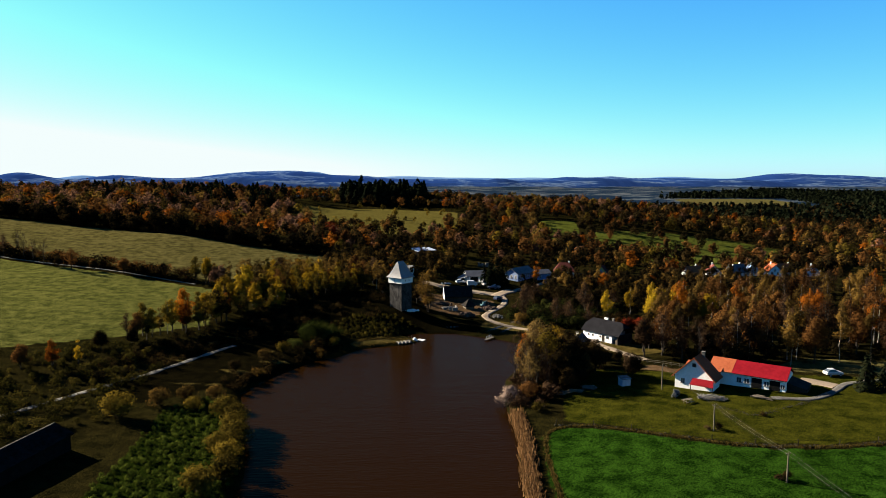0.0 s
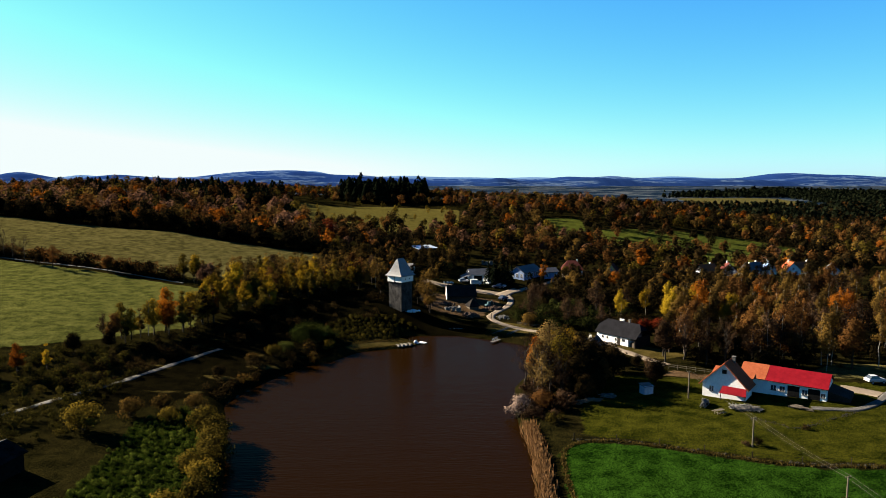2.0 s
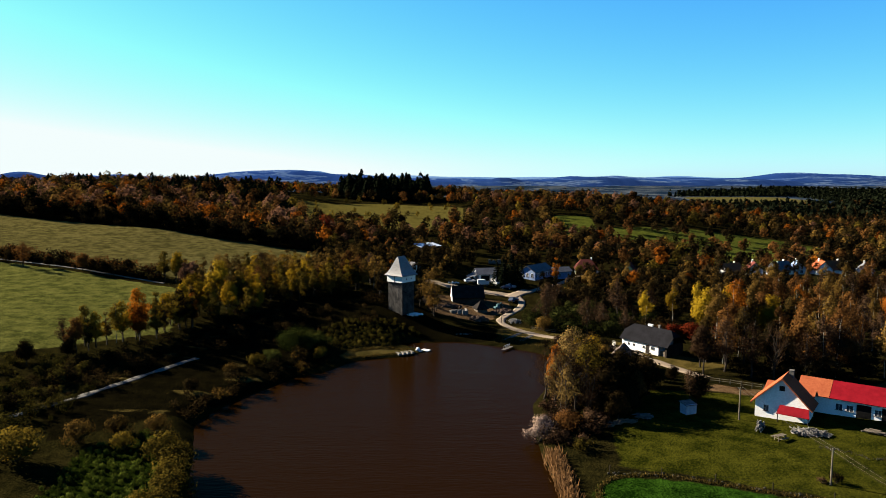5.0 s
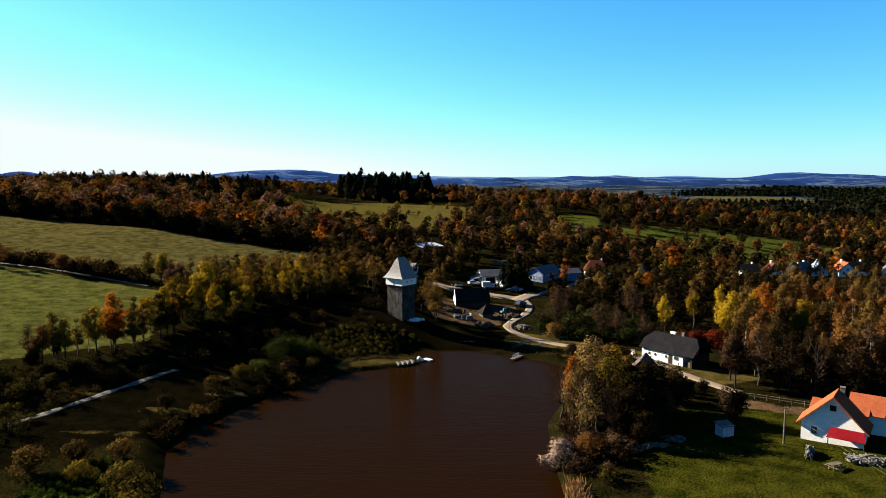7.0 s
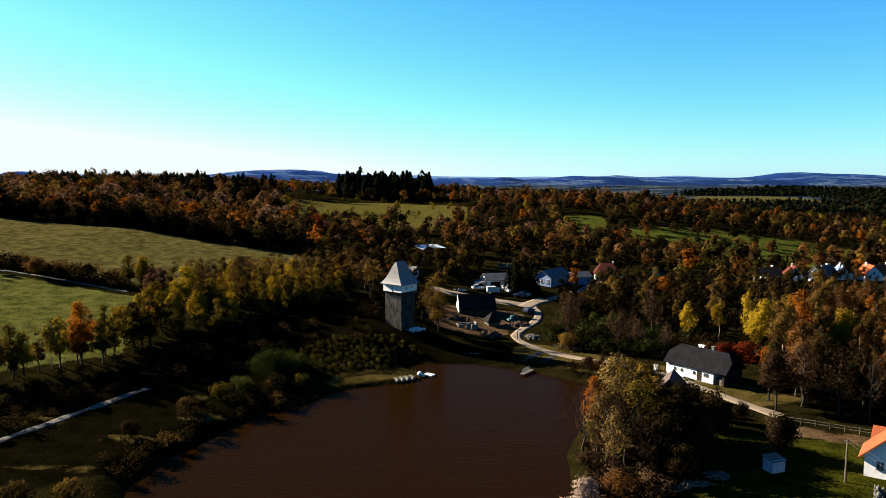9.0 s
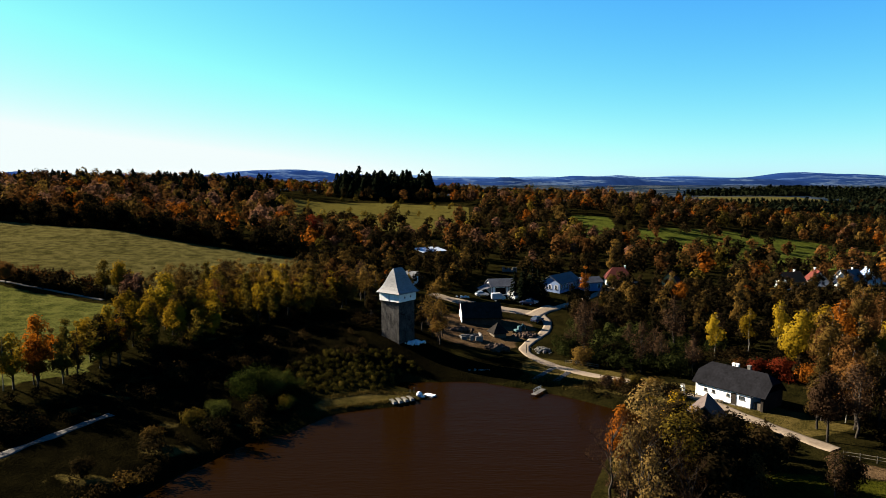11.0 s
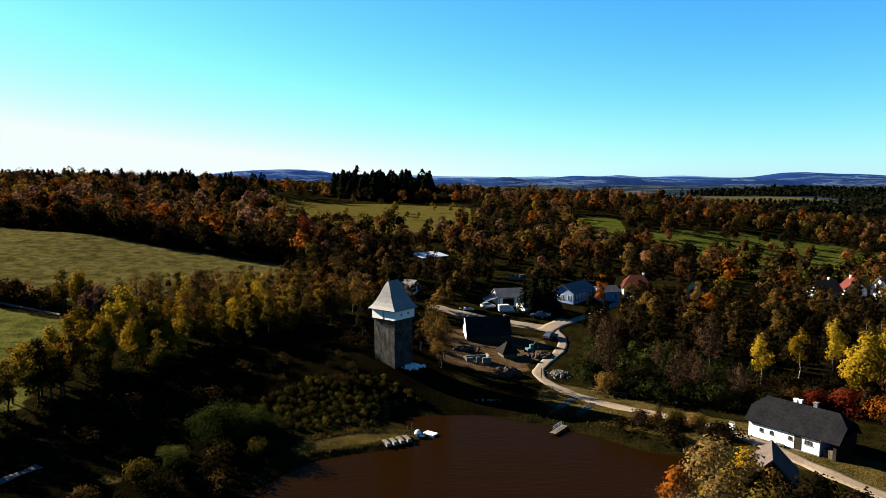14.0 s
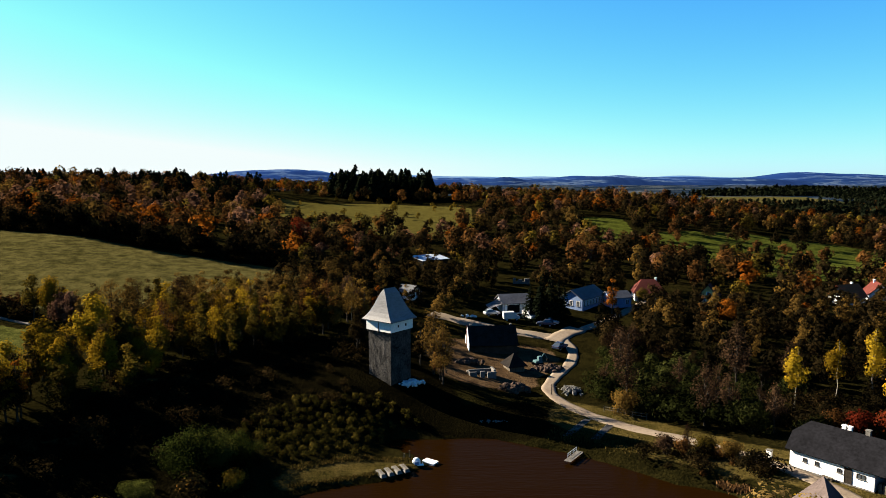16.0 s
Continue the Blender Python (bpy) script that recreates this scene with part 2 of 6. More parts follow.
SHORE = [(10, -40), (11, 60), (11.4, 94), (13.2, 116), (12.6, 128), (12.8, 141), (14.2, 152), (18.5, 163), (24.5, 172), (30, 178), (31.5, 180.4), (27.6, 182.8),
         (24.3, 184), (20.6, 187.5), (16.3, 191), (12.5, 193.8), (9.4, 195.2), (3.4, 198.5), (-0.7, 199), (-6.4, 198.3), (-12.2, 199), (-12.4, 196.5),
         (-6.6, 191.4), (-5.9, 189.6), (-8.5, 187.4), (-11, 184.8), (-18.4, 182.5), (-22, 180.3), (-26.6, 172.5), (-31, 170), (-36, 160.5), (-40.4, 152),
         (-43, 142), (-38, 128), (-33.6, 113), (-30.6, 102), (-30, 94), (-30, 60), (-30, -40)]


def inside(poly, x, y):
    """Signed distance to a closed outline, positive inside it."""
    x, y = np.asarray(x, float), np.asarray(y, float)
    best, odd = np.full(x.shape, 1e9), np.zeros(x.shape, bool)
    for (ax, ay), (bx, by) in zip(poly, poly[1:] + poly[:1]):
        dx, dy = bx - ax, by - ay
        k = np.clip(((x - ax) * dx + (y - ay) * dy) / (dx * dx + dy * dy), 0, 1)
        best = np.minimum(best, np.hypot(x - ax - k * dx, y - ay - k * dy))
        odd ^= ((ay > y) != (by > y)) & (x < dx * (y - ay) / (dy if dy else 1e-9) + ax)
    return np.where(odd, best, -best)


def waves(x, y):
    return np.sin(x * 0.11 + 1.3 * np.sin(y * 0.07)) * np.cos(y * 0.09 + np.sin(x * 0.05)) + 0.5 * np.sin(x * 0.37 + y * 0.23) * np.sin(y * 0.41 - x * 0.19)


def lie(x, y):
    """Height of the ground."""
    x, y = np.asarray(x, float), np.asarray(y, float)
    z = bumps_to(x, y) @ WEIGHT[:_n] + WEIGHT[_n]
    far = np.clip((np.hypot(x, y - 200) - 1700) / 1500, 0, 1)
    z = z + far * (9 * np.sin(x * 0.004 + 1) * np.cos(y * 0.0033) + 5 * np.sin(x * 0.011 - y * 0.008))
    z = z + 0.12 * waves(x, y)
    d = inside(SHORE, x, y)
    land = np.maximum(z, 0.45)
    out = np.clip(-d / 4.0, 0, 1)
    bank = 0.42 * np.clip(-d / 0.7, 0, 1) + (land - 0.42) * out * out * (3 - 2 * out)
    return np.where(d > 0, -np.minimum(1.8, d * 0.6), bank)


def ground_z(x, y):
    return float(lie(np.array(x, float), np.array(y, float)))


# ---- outlines of what covers the ground ----
PASTURE = [(-64, 186), (-80, 170), (-98, 156), (-130, 130), (-260, 130), (-300, 290), (-163, 256), (-77, 228)]
STUBBLE = [(-80, 240), (-165, 268), (-300, 300), (-420, 400), (-227, 356), (-170, 335), (-121, 321), (-84, 308), (-45, 298), (-42, 270)]
CROP = [(17.6, 118), (15.5, 100), (15, -40), (130, -40), (130, 108), (73, 107.4), (64.6, 106.2), (54, 106.8), (46.5, 108.4), (42, 111.2), (37, 113.5), (31.6, 116.8), (26, 118.8), (22, 120)]
LAWN = [(22, 122), (31.6, 118.2), (37, 115), (42, 112.7), (46.5, 110), (54, 108.4), (64.6, 107.8), (73, 108.8), (130, 109), (130, 138), (78, 146), (60, 150), (48, 152), (36, 156), (28, 148), (24, 135)]
DUG = [(-5, 217), (2, 215), (9, 214), (11.5, 218), (13, 224), (19, 236), (17, 244), (-2, 246), (-10, 240), (-6, 220)]
UPPER = [(-115, 560), (-104, 490), (-80, 440), (-60, 425), (-8, 425), (10, 470), (12, 545), (-50, 570)]
GREEN_A = [(68, 482), (62, 425), (80, 418), (88, 440), (92, 480)]
GREEN_B = [(92, 440), (100, 372), (140, 345), (185, 372), (222, 420), (200, 452), (150, 462)]
SPIT = [(-6.2, 189.8), (-8, 191), (-14, 190.6), (-23, 186.5), (-26, 182), (-23, 180.8), (-18.4, 183), (-11, 185.2), (-8, 187.6)]
# ground of the bank coloured near-black to stand for tree and tower shade
BANK_SHADE = [(-66, 138), (-62, 168), (-58, 192), (-46, 214), (-30, 232), (-8, 236), (-5, 222), (-1, 208), (9, 211), (14, 204.5), (10, 197), (-6, 199), (-14, 202), (-30, 192), (-27, 176), (-36, 160), (-46, 140), (-58, 126)]
BEHIND = [(70, 151), (84, 146.5), (108, 145), (112, 156), (86, 161)]
WORN = [(45, 154), (52, 149.4), (60, 146.4), (63, 148.4), (56, 152.4), (48, 157.6)]
# dry-grass patches whose paleness also paints sunlit streaks on the bank
DRY_SUNLIT = [[(x + 3.2 * math.cos(a) * k, y + 1.1 * math.sin(a)) for a in (0, 1, 2, 3.1, 4.2, 5.2)] for x, y, k in ((-55.2, 140.7, 1.0), (-47.5, 150.1, 1.1), (-41.7, 160.8, 1.0), (-49.6, 141.1, 0.8), (-67.5, 147.5, 1.0), (-64.2, 163, 1.2), (-33, 173, 0.9), (-39.5, 162.7, 1.2), (-46.5, 152.2, 1.2), (-50.1, 207.5, 1.1), (-46, 209, 0.9), (-43, 204, 0.7), (-69, 141, 1.3), (-60.5, 155, 1.1), (-57, 171, 1.0), (-55, 178, 0.9), (-53.5, 187, 1.0), (-49, 141.5, 1.2), (-44, 170, 0.8))]
BRAMBLE = [(-31, 60), (-31, 100), (-36, 112), (-41, 126), (-47, 133), (-52, 124), (-50, 106), (-47, 60)]
FAR_FIELD = [(385, 985), (560, 985), (720, 1520), (500, 1520)]
VERGE = [(11, 203), (16, 196), (24, 188), (36, 180), (46, 165), (50, 166), (57, 168), (40, 190), (30, 200), (20, 210), (14, 214)]

xs = np.unique(np.r_[np.arange(-140, 141, 1.7), 140 + 1.7 * np.cumsum(1.13 ** np.arange(1, 48)), -140 - 1.7 * np.cumsum(1.13 ** np.arange(1, 48))])
ys = np.unique(np.r_[np.arange(40, 330, 1.7), 330 + 1.7 * np.cumsum(1.08 ** np.arange(1, 70)), 40 - 1.7 * np.cumsum(1.18 ** np.arange(1, 34))])
xs, ys = xs[(xs > -5200) & (xs < 5200)], ys[(ys > -2500) & (ys < 5200)]
GX, GY = np.meshgrid(xs, ys)
GZ = lie(GX, GY)
me = bpy.data.meshes.new("ground")
nx, ny = len(xs), len(ys)
quad = (np.arange(ny - 1)[:, None] * nx + np.arange(nx - 1)).ravel()
me.from_pydata(np.stack((GX, GY, GZ), -1).reshape(-1, 3).tolist(), [], np.stack((quad, quad + 1, quad + nx + 1, quad + nx), 1).tolist())
for label, polys in (("pasture", [PASTURE]), ("stubble", [STUBBLE, BEHIND, FAR_FIELD]), ("crop", [CROP]), ("lawn", [LAWN]), ("dug", [DUG, WORN]), ("upper", [UPPER]), ("green", [GREEN_A, GREEN_B]), ("bramble", [BRAMBLE]), ("verge", [VERGE, SPIT, *DRY_SUNLIT]), ("bank_shade", [BANK_SHADE])):
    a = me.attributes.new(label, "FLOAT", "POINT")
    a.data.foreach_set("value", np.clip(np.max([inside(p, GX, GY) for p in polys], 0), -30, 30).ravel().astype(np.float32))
me.shade_smooth()
m, nt, b = nodes_of("land", 0.95, 0, 0.0)
v = coords(nt)
n_fine, n_mid, n_big, n_far = noise_of(nt, v, 3.0, 5), noise_of(nt, v, 0.35, 4), noise_of(nt, v, 0.05, 4), noise_of(nt, v, 0.0045, 5, 0.55)
tex = calc(nt, "ADD", calc(nt, "MULTIPLY", n_fine, 0.5), calc(nt, "MULTIPLY", n_mid, 0.5))


def tone(dark, light, lo=0.38, hi=0.62):
    return ramp(nt, tex, (lo, tuple(w * k for w, k in zip((0.22, 0.2, 0.145), dark))), (hi, tuple(w * k for w, k in zip((0.22, 0.2, 0.145), light))))


col = mix(nt, calc(nt, "SMOOTH_MIN", 1.0, calc(nt, "MULTIPLY", n_big, 0.9)), tone((0.005, 0.0045, 0.003), (0.032, 0.026, 0.011)), tone((0.006, 0.008, 0.003), (0.032, 0.033, 0.011)))
# distant countryside: patches of wood, stubble and grass, tinted blue to paint haze
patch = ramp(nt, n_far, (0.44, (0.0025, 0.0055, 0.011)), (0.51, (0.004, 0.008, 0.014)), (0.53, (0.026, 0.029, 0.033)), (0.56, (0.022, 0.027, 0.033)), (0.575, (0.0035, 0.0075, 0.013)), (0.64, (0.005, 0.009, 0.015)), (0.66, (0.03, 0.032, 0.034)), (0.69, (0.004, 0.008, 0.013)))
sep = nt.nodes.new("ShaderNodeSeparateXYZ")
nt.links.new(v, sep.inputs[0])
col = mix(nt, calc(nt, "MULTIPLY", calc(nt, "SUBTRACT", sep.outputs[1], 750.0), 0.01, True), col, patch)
for label, c in (("bank_shade", tone((0.003, 0.003, 0.002), (0.011, 0.01, 0.005))), ("verge", tone((0.04, 0.038, 0.012), (0.15, 0.12, 0.05))), ("stubble", tone((0.05, 0.05, 0.02), (0.19, 0.18, 0.085), 0.41, 0.6)), ("pasture", tone((0.05, 0.064, 0.02), (0.19, 0.21, 0.075), 0.41, 0.6)),
                 ("crop", tone((0.004, 0.017, 0.002), (0.032, 0.092, 0.012), 0.41, 0.6)), ("lawn", tone((0.015, 0.021, 0.003), (0.072, 0.078, 0.012), 0.4, 0.61)), ("dug", tone((0.05, 0.032, 0.022), (0.2, 0.14, 0.1))),
                 ("bramble", tone((0.003, 0.007, 0.001), (0.022, 0.038, 0.006))), ("upper", tone((0.08, 0.075, 0.025), (0.16, 0.15, 0.05))), ("green", tone((0.045, 0.062, 0.014), (0.125, 0.16, 0.036)))):
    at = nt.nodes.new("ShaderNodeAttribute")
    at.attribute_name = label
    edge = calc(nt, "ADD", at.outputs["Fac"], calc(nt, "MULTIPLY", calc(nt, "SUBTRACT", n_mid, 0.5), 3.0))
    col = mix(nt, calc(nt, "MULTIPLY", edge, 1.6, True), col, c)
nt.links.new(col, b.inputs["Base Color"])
bumped(nt, b, tex, 1.0, 0.4)
me.materials.append(m)
tagged(new("ground", me), "rolling meadows, ploughed earth and woodland floor in autumn", "ground", kind="structure")

# ---- pond ----
wm, nt, b = nodes_of("brown_pond_water", 0.15, 0.0, 0.5)
b.inputs["IOR"].default_value = 1.032
v = coords(nt, (0.35, 1.6, 1.0))
b.inputs["Base Color"].default_value = (0.0037, 0.0015, 0.0002, 1)
ripple = calc(nt, "ADD", noise_of(nt, v, 1.2, 3), calc(nt, "MULTIPLY", noise_of(nt, v, 0.18, 3), 1.2))
bumped(nt, b, ripple, 0.6, 0.1)
bm = solid([(-70, -60, 0), (60, -60, 0), (60, 215, 0), (-70, 215, 0)], [(0, 1, 2, 3)])
tagged(part("water", bm, wm), "brown rippled water of a still village pond", "water", kind="structure")


# ---- roads ----
def smooth_line(pts, step=1.0):
    p = np.array(pts, float)
    for _ in range(3):
        q = np.empty((2 * len(p) - 2, 2))
        q[0::2], q[1::2] = 0.75 * p[:-1] + 0.25 * p[1:], 0.25 * p[:-1] + 0.75 * p[1:]
        p = np.vstack((p[:1], q, p[-1:]))
    s = np.r_[0, np.cumsum(np.hypot(*np.diff(p, axis=0).T))]
    k = np.arange(0, s[-1], step)
    return np.stack((np.interp(k, s, p[:, 0]), np.interp(k, s, p[:, 1])), 1)


def ribbon(name, pts, width, material, label, lift=0.14, wobble=0.15):
    p = smooth_line(pts)
    d = np.gradient(p, axis=0)
    d /= np.hypot(*d.T)[:, None]
    nrm = np.stack((d[:, 1], -d[:, 0]), 1)
    ks = np.array([-0.56, -0.5, -0.25, 0, 0.25, 0.5, 0.56])
    rough = 1 + wobble * np.sin(np.arange(len(p)) * 0.9) * np.cos(np.arange(len(p)) * 0.23)
    grid = p[:, None] + nrm[:, None] * (ks[None, :, None] * width * rough[:, None, None])
    z = lie(grid[..., 0], grid[..., 1]) + np.where(np.abs(ks) > 0.52, -0.15, lift)
    n, c = len(p), len(ks)
    q = (np.arange(n - 1)[:, None] * c + np.arange(c - 1)).ravel()
    me = bpy.data.meshes.new(name)
    me.from_pydata(np.dstack((grid, z[..., None])).reshape(-1, 3).tolist(), [], np.stack((q, q + 1, q + c + 1, q + c), 1).tolist())
    me.shade_smooth()
    me.materials.append(material)
    return tagged(new(name, me), label, "road", kind="structure")


ribbon("road", [(48.5, 161), (47, 164), (43.5, 170), (38.5, 183), (33.5, 189.5), (28.4, 195.3), (20, 202.6), (15.4, 209.5), (12.8, 217), (16, 226), (20.5, 234), (22.5, 243), (21, 252), (27, 257), (36, 267), (44, 279), (60, 300)], 2.1, M_GRAVEL, "pale gravel road winding along the pond")
ribbon("road", [(22, 250), (14, 252.5), (4, 256), (-8, 262)], 4.0, M_GRAVEL, "pale gravel yard in front of the sheds", 0.18)
ribbon("road", [(26, 257.5), (21.5, 252.5), (18.5, 247.5)], 4.2, M_GRAVEL, "wide pale gravel fork before the hamlet", 0.2)
ribbon("road", [(-80, 110), (-69, 134), (-64, 143.5), (-56.5, 162), (-52.5, 172)], 1.15, M_TRACK, "narrow gravel track along the wooded bank", 0.05, 0.4)

ribbon("road", [(-215, 275), (-168, 260), (-120, 245), (-100, 238.5), (-84, 233)], 0.8, M_TRACK, "narrow pale path between the two fields")
ribbon("road", [(64, 130.6), (69, 129.6), (73, 129.8), (79, 134.6), (84, 140), (96, 142), (120, 138)], 1.4, M_TRACK, "narrow grey gravel drive beside the red-roofed house")
ribbon("road", [(75.4, 142.2), (79.1, 138.8), (81, 136.6)], 3.4, M_GRAVEL, "pale gravel turning place beside the lean-to", 0.17)


# ---- hills on the horizon, haze put into their colours ----
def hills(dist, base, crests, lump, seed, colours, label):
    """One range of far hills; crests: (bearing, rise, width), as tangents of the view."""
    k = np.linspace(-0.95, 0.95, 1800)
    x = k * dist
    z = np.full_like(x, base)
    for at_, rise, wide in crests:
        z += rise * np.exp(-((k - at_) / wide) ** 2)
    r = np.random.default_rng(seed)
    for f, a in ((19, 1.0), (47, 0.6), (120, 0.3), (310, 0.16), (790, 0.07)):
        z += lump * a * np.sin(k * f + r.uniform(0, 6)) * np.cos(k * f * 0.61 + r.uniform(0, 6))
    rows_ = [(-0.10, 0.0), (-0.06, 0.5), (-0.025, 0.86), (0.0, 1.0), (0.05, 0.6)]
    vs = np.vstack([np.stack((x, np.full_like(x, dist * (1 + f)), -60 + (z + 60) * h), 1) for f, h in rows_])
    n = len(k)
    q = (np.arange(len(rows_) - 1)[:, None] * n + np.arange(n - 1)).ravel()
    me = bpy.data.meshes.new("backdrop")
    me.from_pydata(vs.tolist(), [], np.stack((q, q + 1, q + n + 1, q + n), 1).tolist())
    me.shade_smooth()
    m, nt, b = nodes_of("haze_tinted_hills", 1.0, 0, 0.0)
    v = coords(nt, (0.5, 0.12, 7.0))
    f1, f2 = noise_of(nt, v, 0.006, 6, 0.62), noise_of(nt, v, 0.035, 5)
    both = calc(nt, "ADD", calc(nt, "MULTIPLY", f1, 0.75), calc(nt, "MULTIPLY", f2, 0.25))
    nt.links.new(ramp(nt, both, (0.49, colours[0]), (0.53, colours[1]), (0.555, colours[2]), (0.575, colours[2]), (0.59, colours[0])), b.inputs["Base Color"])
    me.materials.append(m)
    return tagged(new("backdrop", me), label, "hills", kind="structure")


# bluer and paler range by range: distance haze painted into the base colours
hills(4820, 44, ((-0.52, 22, 0.03), (-0.19, 50, 0.035), (-0.06, 16, 0.05), (0.03, 6, 0.05), (0.13, 6, 0.03), (0.33, 12, 0.035)), 1.0, 5, ((0.03, 0.062, 0.13), (0.036, 0.07, 0.14), (0.045, 0.08, 0.145)), "faint hills farthest away, tinted pale blue for haze")
hills(4650, 40, ((-0.61, 46, 0.04), (-0.47, 26, 0.05), (-0.28, 46, 0.07), (-0.2, 38, 0.05), (-0.12, 22, 0.04), (0.18, 14, 0.03), (0.24, 20, 0.03), (0.31, 8, 0.04), (0.47, 24, 0.035), (0.51, 26, 0.04), (0.57, 20, 0.05), (0.7, 14, 0.1)), 2.5, 1, ((0.005, 0.015, 0.058), (0.008, 0.021, 0.07), (0.028, 0.05, 0.1)), "wooded hills on the horizon, tinted blue for haze")
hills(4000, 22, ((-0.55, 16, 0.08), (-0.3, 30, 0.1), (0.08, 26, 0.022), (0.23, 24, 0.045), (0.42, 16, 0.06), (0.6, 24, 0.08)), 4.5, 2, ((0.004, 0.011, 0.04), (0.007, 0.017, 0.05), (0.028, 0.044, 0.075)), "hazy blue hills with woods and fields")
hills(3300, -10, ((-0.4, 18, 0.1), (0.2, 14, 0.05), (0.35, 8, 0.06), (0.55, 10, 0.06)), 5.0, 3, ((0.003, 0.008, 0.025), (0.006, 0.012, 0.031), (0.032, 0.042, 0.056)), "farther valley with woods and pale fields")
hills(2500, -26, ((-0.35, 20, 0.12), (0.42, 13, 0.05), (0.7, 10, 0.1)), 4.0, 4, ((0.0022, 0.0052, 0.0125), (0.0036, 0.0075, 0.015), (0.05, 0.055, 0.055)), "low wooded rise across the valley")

# ---- trees ----
rng = np.random.default_rng(7)


def mesh_from(name, verts, faces, material, tint=None, smooth=False, soft=None):
    me = bpy.data.meshes.new(name)
    verts, faces = np.asarray(verts, np.float32), np.asarray(faces, np.int32)
    k = faces.shape[1]
    me.vertices.add(len(verts))
    me.vertices.foreach_set("co", verts.ravel())
    me.loops.add(faces.size)
    me.loops.foreach_set("vertex_index", faces.ravel())
    me.polygons.add(len(faces))
    me.polygons.foreach_set("loop_start", np.arange(0, faces.size, k, dtype=np.int32))
    if tint is not None:
        me.attributes.new("tint", "FLOAT", "POINT").data.foreach_set("value", np.asarray(tint, np.float32))
    me.update(calc_edges=True)
    if smooth:
        me.shade_smooth()
    if soft is not None:
        me.normals_split_custom_set_from_vertices(np.asarray(soft, np.float32))
    me.materials.append(material)
    return me


def round_(outward, leaf, k):
    """Normals between the crown's own roundness and each leaf's tilt, one for each corner."""
    n = outward / (np.linalg.norm(outward, axis=1)[:, None] + 1e-9) * 0.6 + leaf * 0.4
    return np.repeat(n / np.linalg.norm(n, axis=1)[:, None], k, axis=0)


def cards(centres, normals, sizes, r, three=False, loose=0.36):
    """Leaf clumps: small bent four-sided leaves at the centres, facing about along the normals."""
    n = len(centres)
    nrm = normals + r.normal(0, loose, (n, 3))
    nrm /= np.linalg.norm(nrm, axis=1)[:, None] + 1e-9
    a = np.cross(nrm, r.normal(0, 1, (n, 3)))
    a /= np.linalg.norm(a, axis=1)[:, None] + 1e-9
    b = np.cross(nrm, a)
    s = sizes[:, None]
    asp = r.uniform(0.55, 1.0, (n, 1))
    if three:
        pts = np.stack((centres - a * s, centres + (a * 0.6 - b) * s * asp + nrm * s * 0.2, centres + (a * 0.6 + b) * s), 1)
        return pts.reshape(-1, 3), np.arange(3 * n).reshape(-1, 3), round_(normals, nrm, 3)
    pts = np.stack((centres - a * s, centres - b * s * asp + nrm * s * 0.25, centres + a * s * r.uniform(0.7, 1.1, (n, 1)), centres + b * s * asp + nrm * s * 0.2), 1)
    return pts.reshape(-1, 3), np.arange(4 * n).reshape(-1, 4), round_(normals, nrm, 4)


def clumps(lobes, per, size, r, three=False):
    """Leaves over the skins of lobes (x, y, z, radius), fewer inside, with a feathery edge."""
    L = np.array(lobes)
    heart, reach = L[:, :3].mean(0), np.maximum(np.abs(L[:, :3] - L[:, :3].mean(0)).max(0) + L[:, 3].mean(), 0.5)
    cs, ns = [], []
    for x, y, z, q in lobes:
        k = max(6, int(per * q * q))
        d = r.normal(0, 1, (k, 3))
        d /= np.linalg.norm(d, axis=1)[:, None]
        c = np.array((x, y, z)) + d * (q * (0.55 + 0.7 * r.uniform(0, 1, (k, 1)) ** 1.3)) * np.array((1, 1, 0.85))
        cs.append(c)
        ns.append(0.6 * d + 0.6 * (c - heart) / reach + np.array((0, 0, 0.2)))
    c, n = np.vstack(cs), np.vstack(ns)
    return cards(c, n, r.uniform(0.5, 1.2, len(c)) * size, r, three)


def stem(paths, sides=5):
    """Tapered limbs: each path is a list of (x, y, z, radius)."""
    vs, fs = [], []
    for path in paths:
        base = len(vs)
        for i, (x, y, z, q) in enumerate(path):
            for k in range(sides):
                w = 2 * math.pi * k / sides
                vs.append((x + q * math.cos(w), y + q * math.sin(w), z))
        for i in range(len(path) - 1):
            for k in range(sides):
                a, b2 = base + i * sides + k, base + i * sides + (k + 1) % sides
                fs.append((a, b2, b2 + sides, a + sides))
    return vs, fs


def limb(start, end, r0, r1, r, bend=0.12, n=4):
    s, e = np.array(start, float), np.array(end, float)
    L = np.linalg.norm(e - s)
    out = []
    for i in range(n + 1):
        k = i / n
        p = s + (e - s) * k + (r.normal(0, bend * L * 0.25, 3) if 0 < i < n else 0)
        out.append((*p, r0 + (r1 - r0) * k))
    return out


def crown_lobes(h, w, low, count, r, top=0.75):
    """Lobes that fill an uneven egg from height low to h."""
    out = []
    mid, half = (h + low) / 2, (h - low) / 2
    for i in range(count):
        d = r.normal(0, 1, 3)
        d /= np.linalg.norm(d)
        k = r.uniform(0.35, 0.85)
        q = w * r.uniform(0.26, 0.46)
        x, y, z = d[0] * (w - q * 0.6) * k, d[1] * (w - q * 0.6) * k, mid + d[2] * (half - q * 0.6) * min(1, k + 0.15)
        narrow = 1 - 0.45 * max(0, (z - mid) / half)
        out.append((x * narrow, y * narrow, z, q * (1.0 if z < mid else top + 0.15)))
    out.append((0, 0, h - w * 0.3, w * 0.32))
    return out


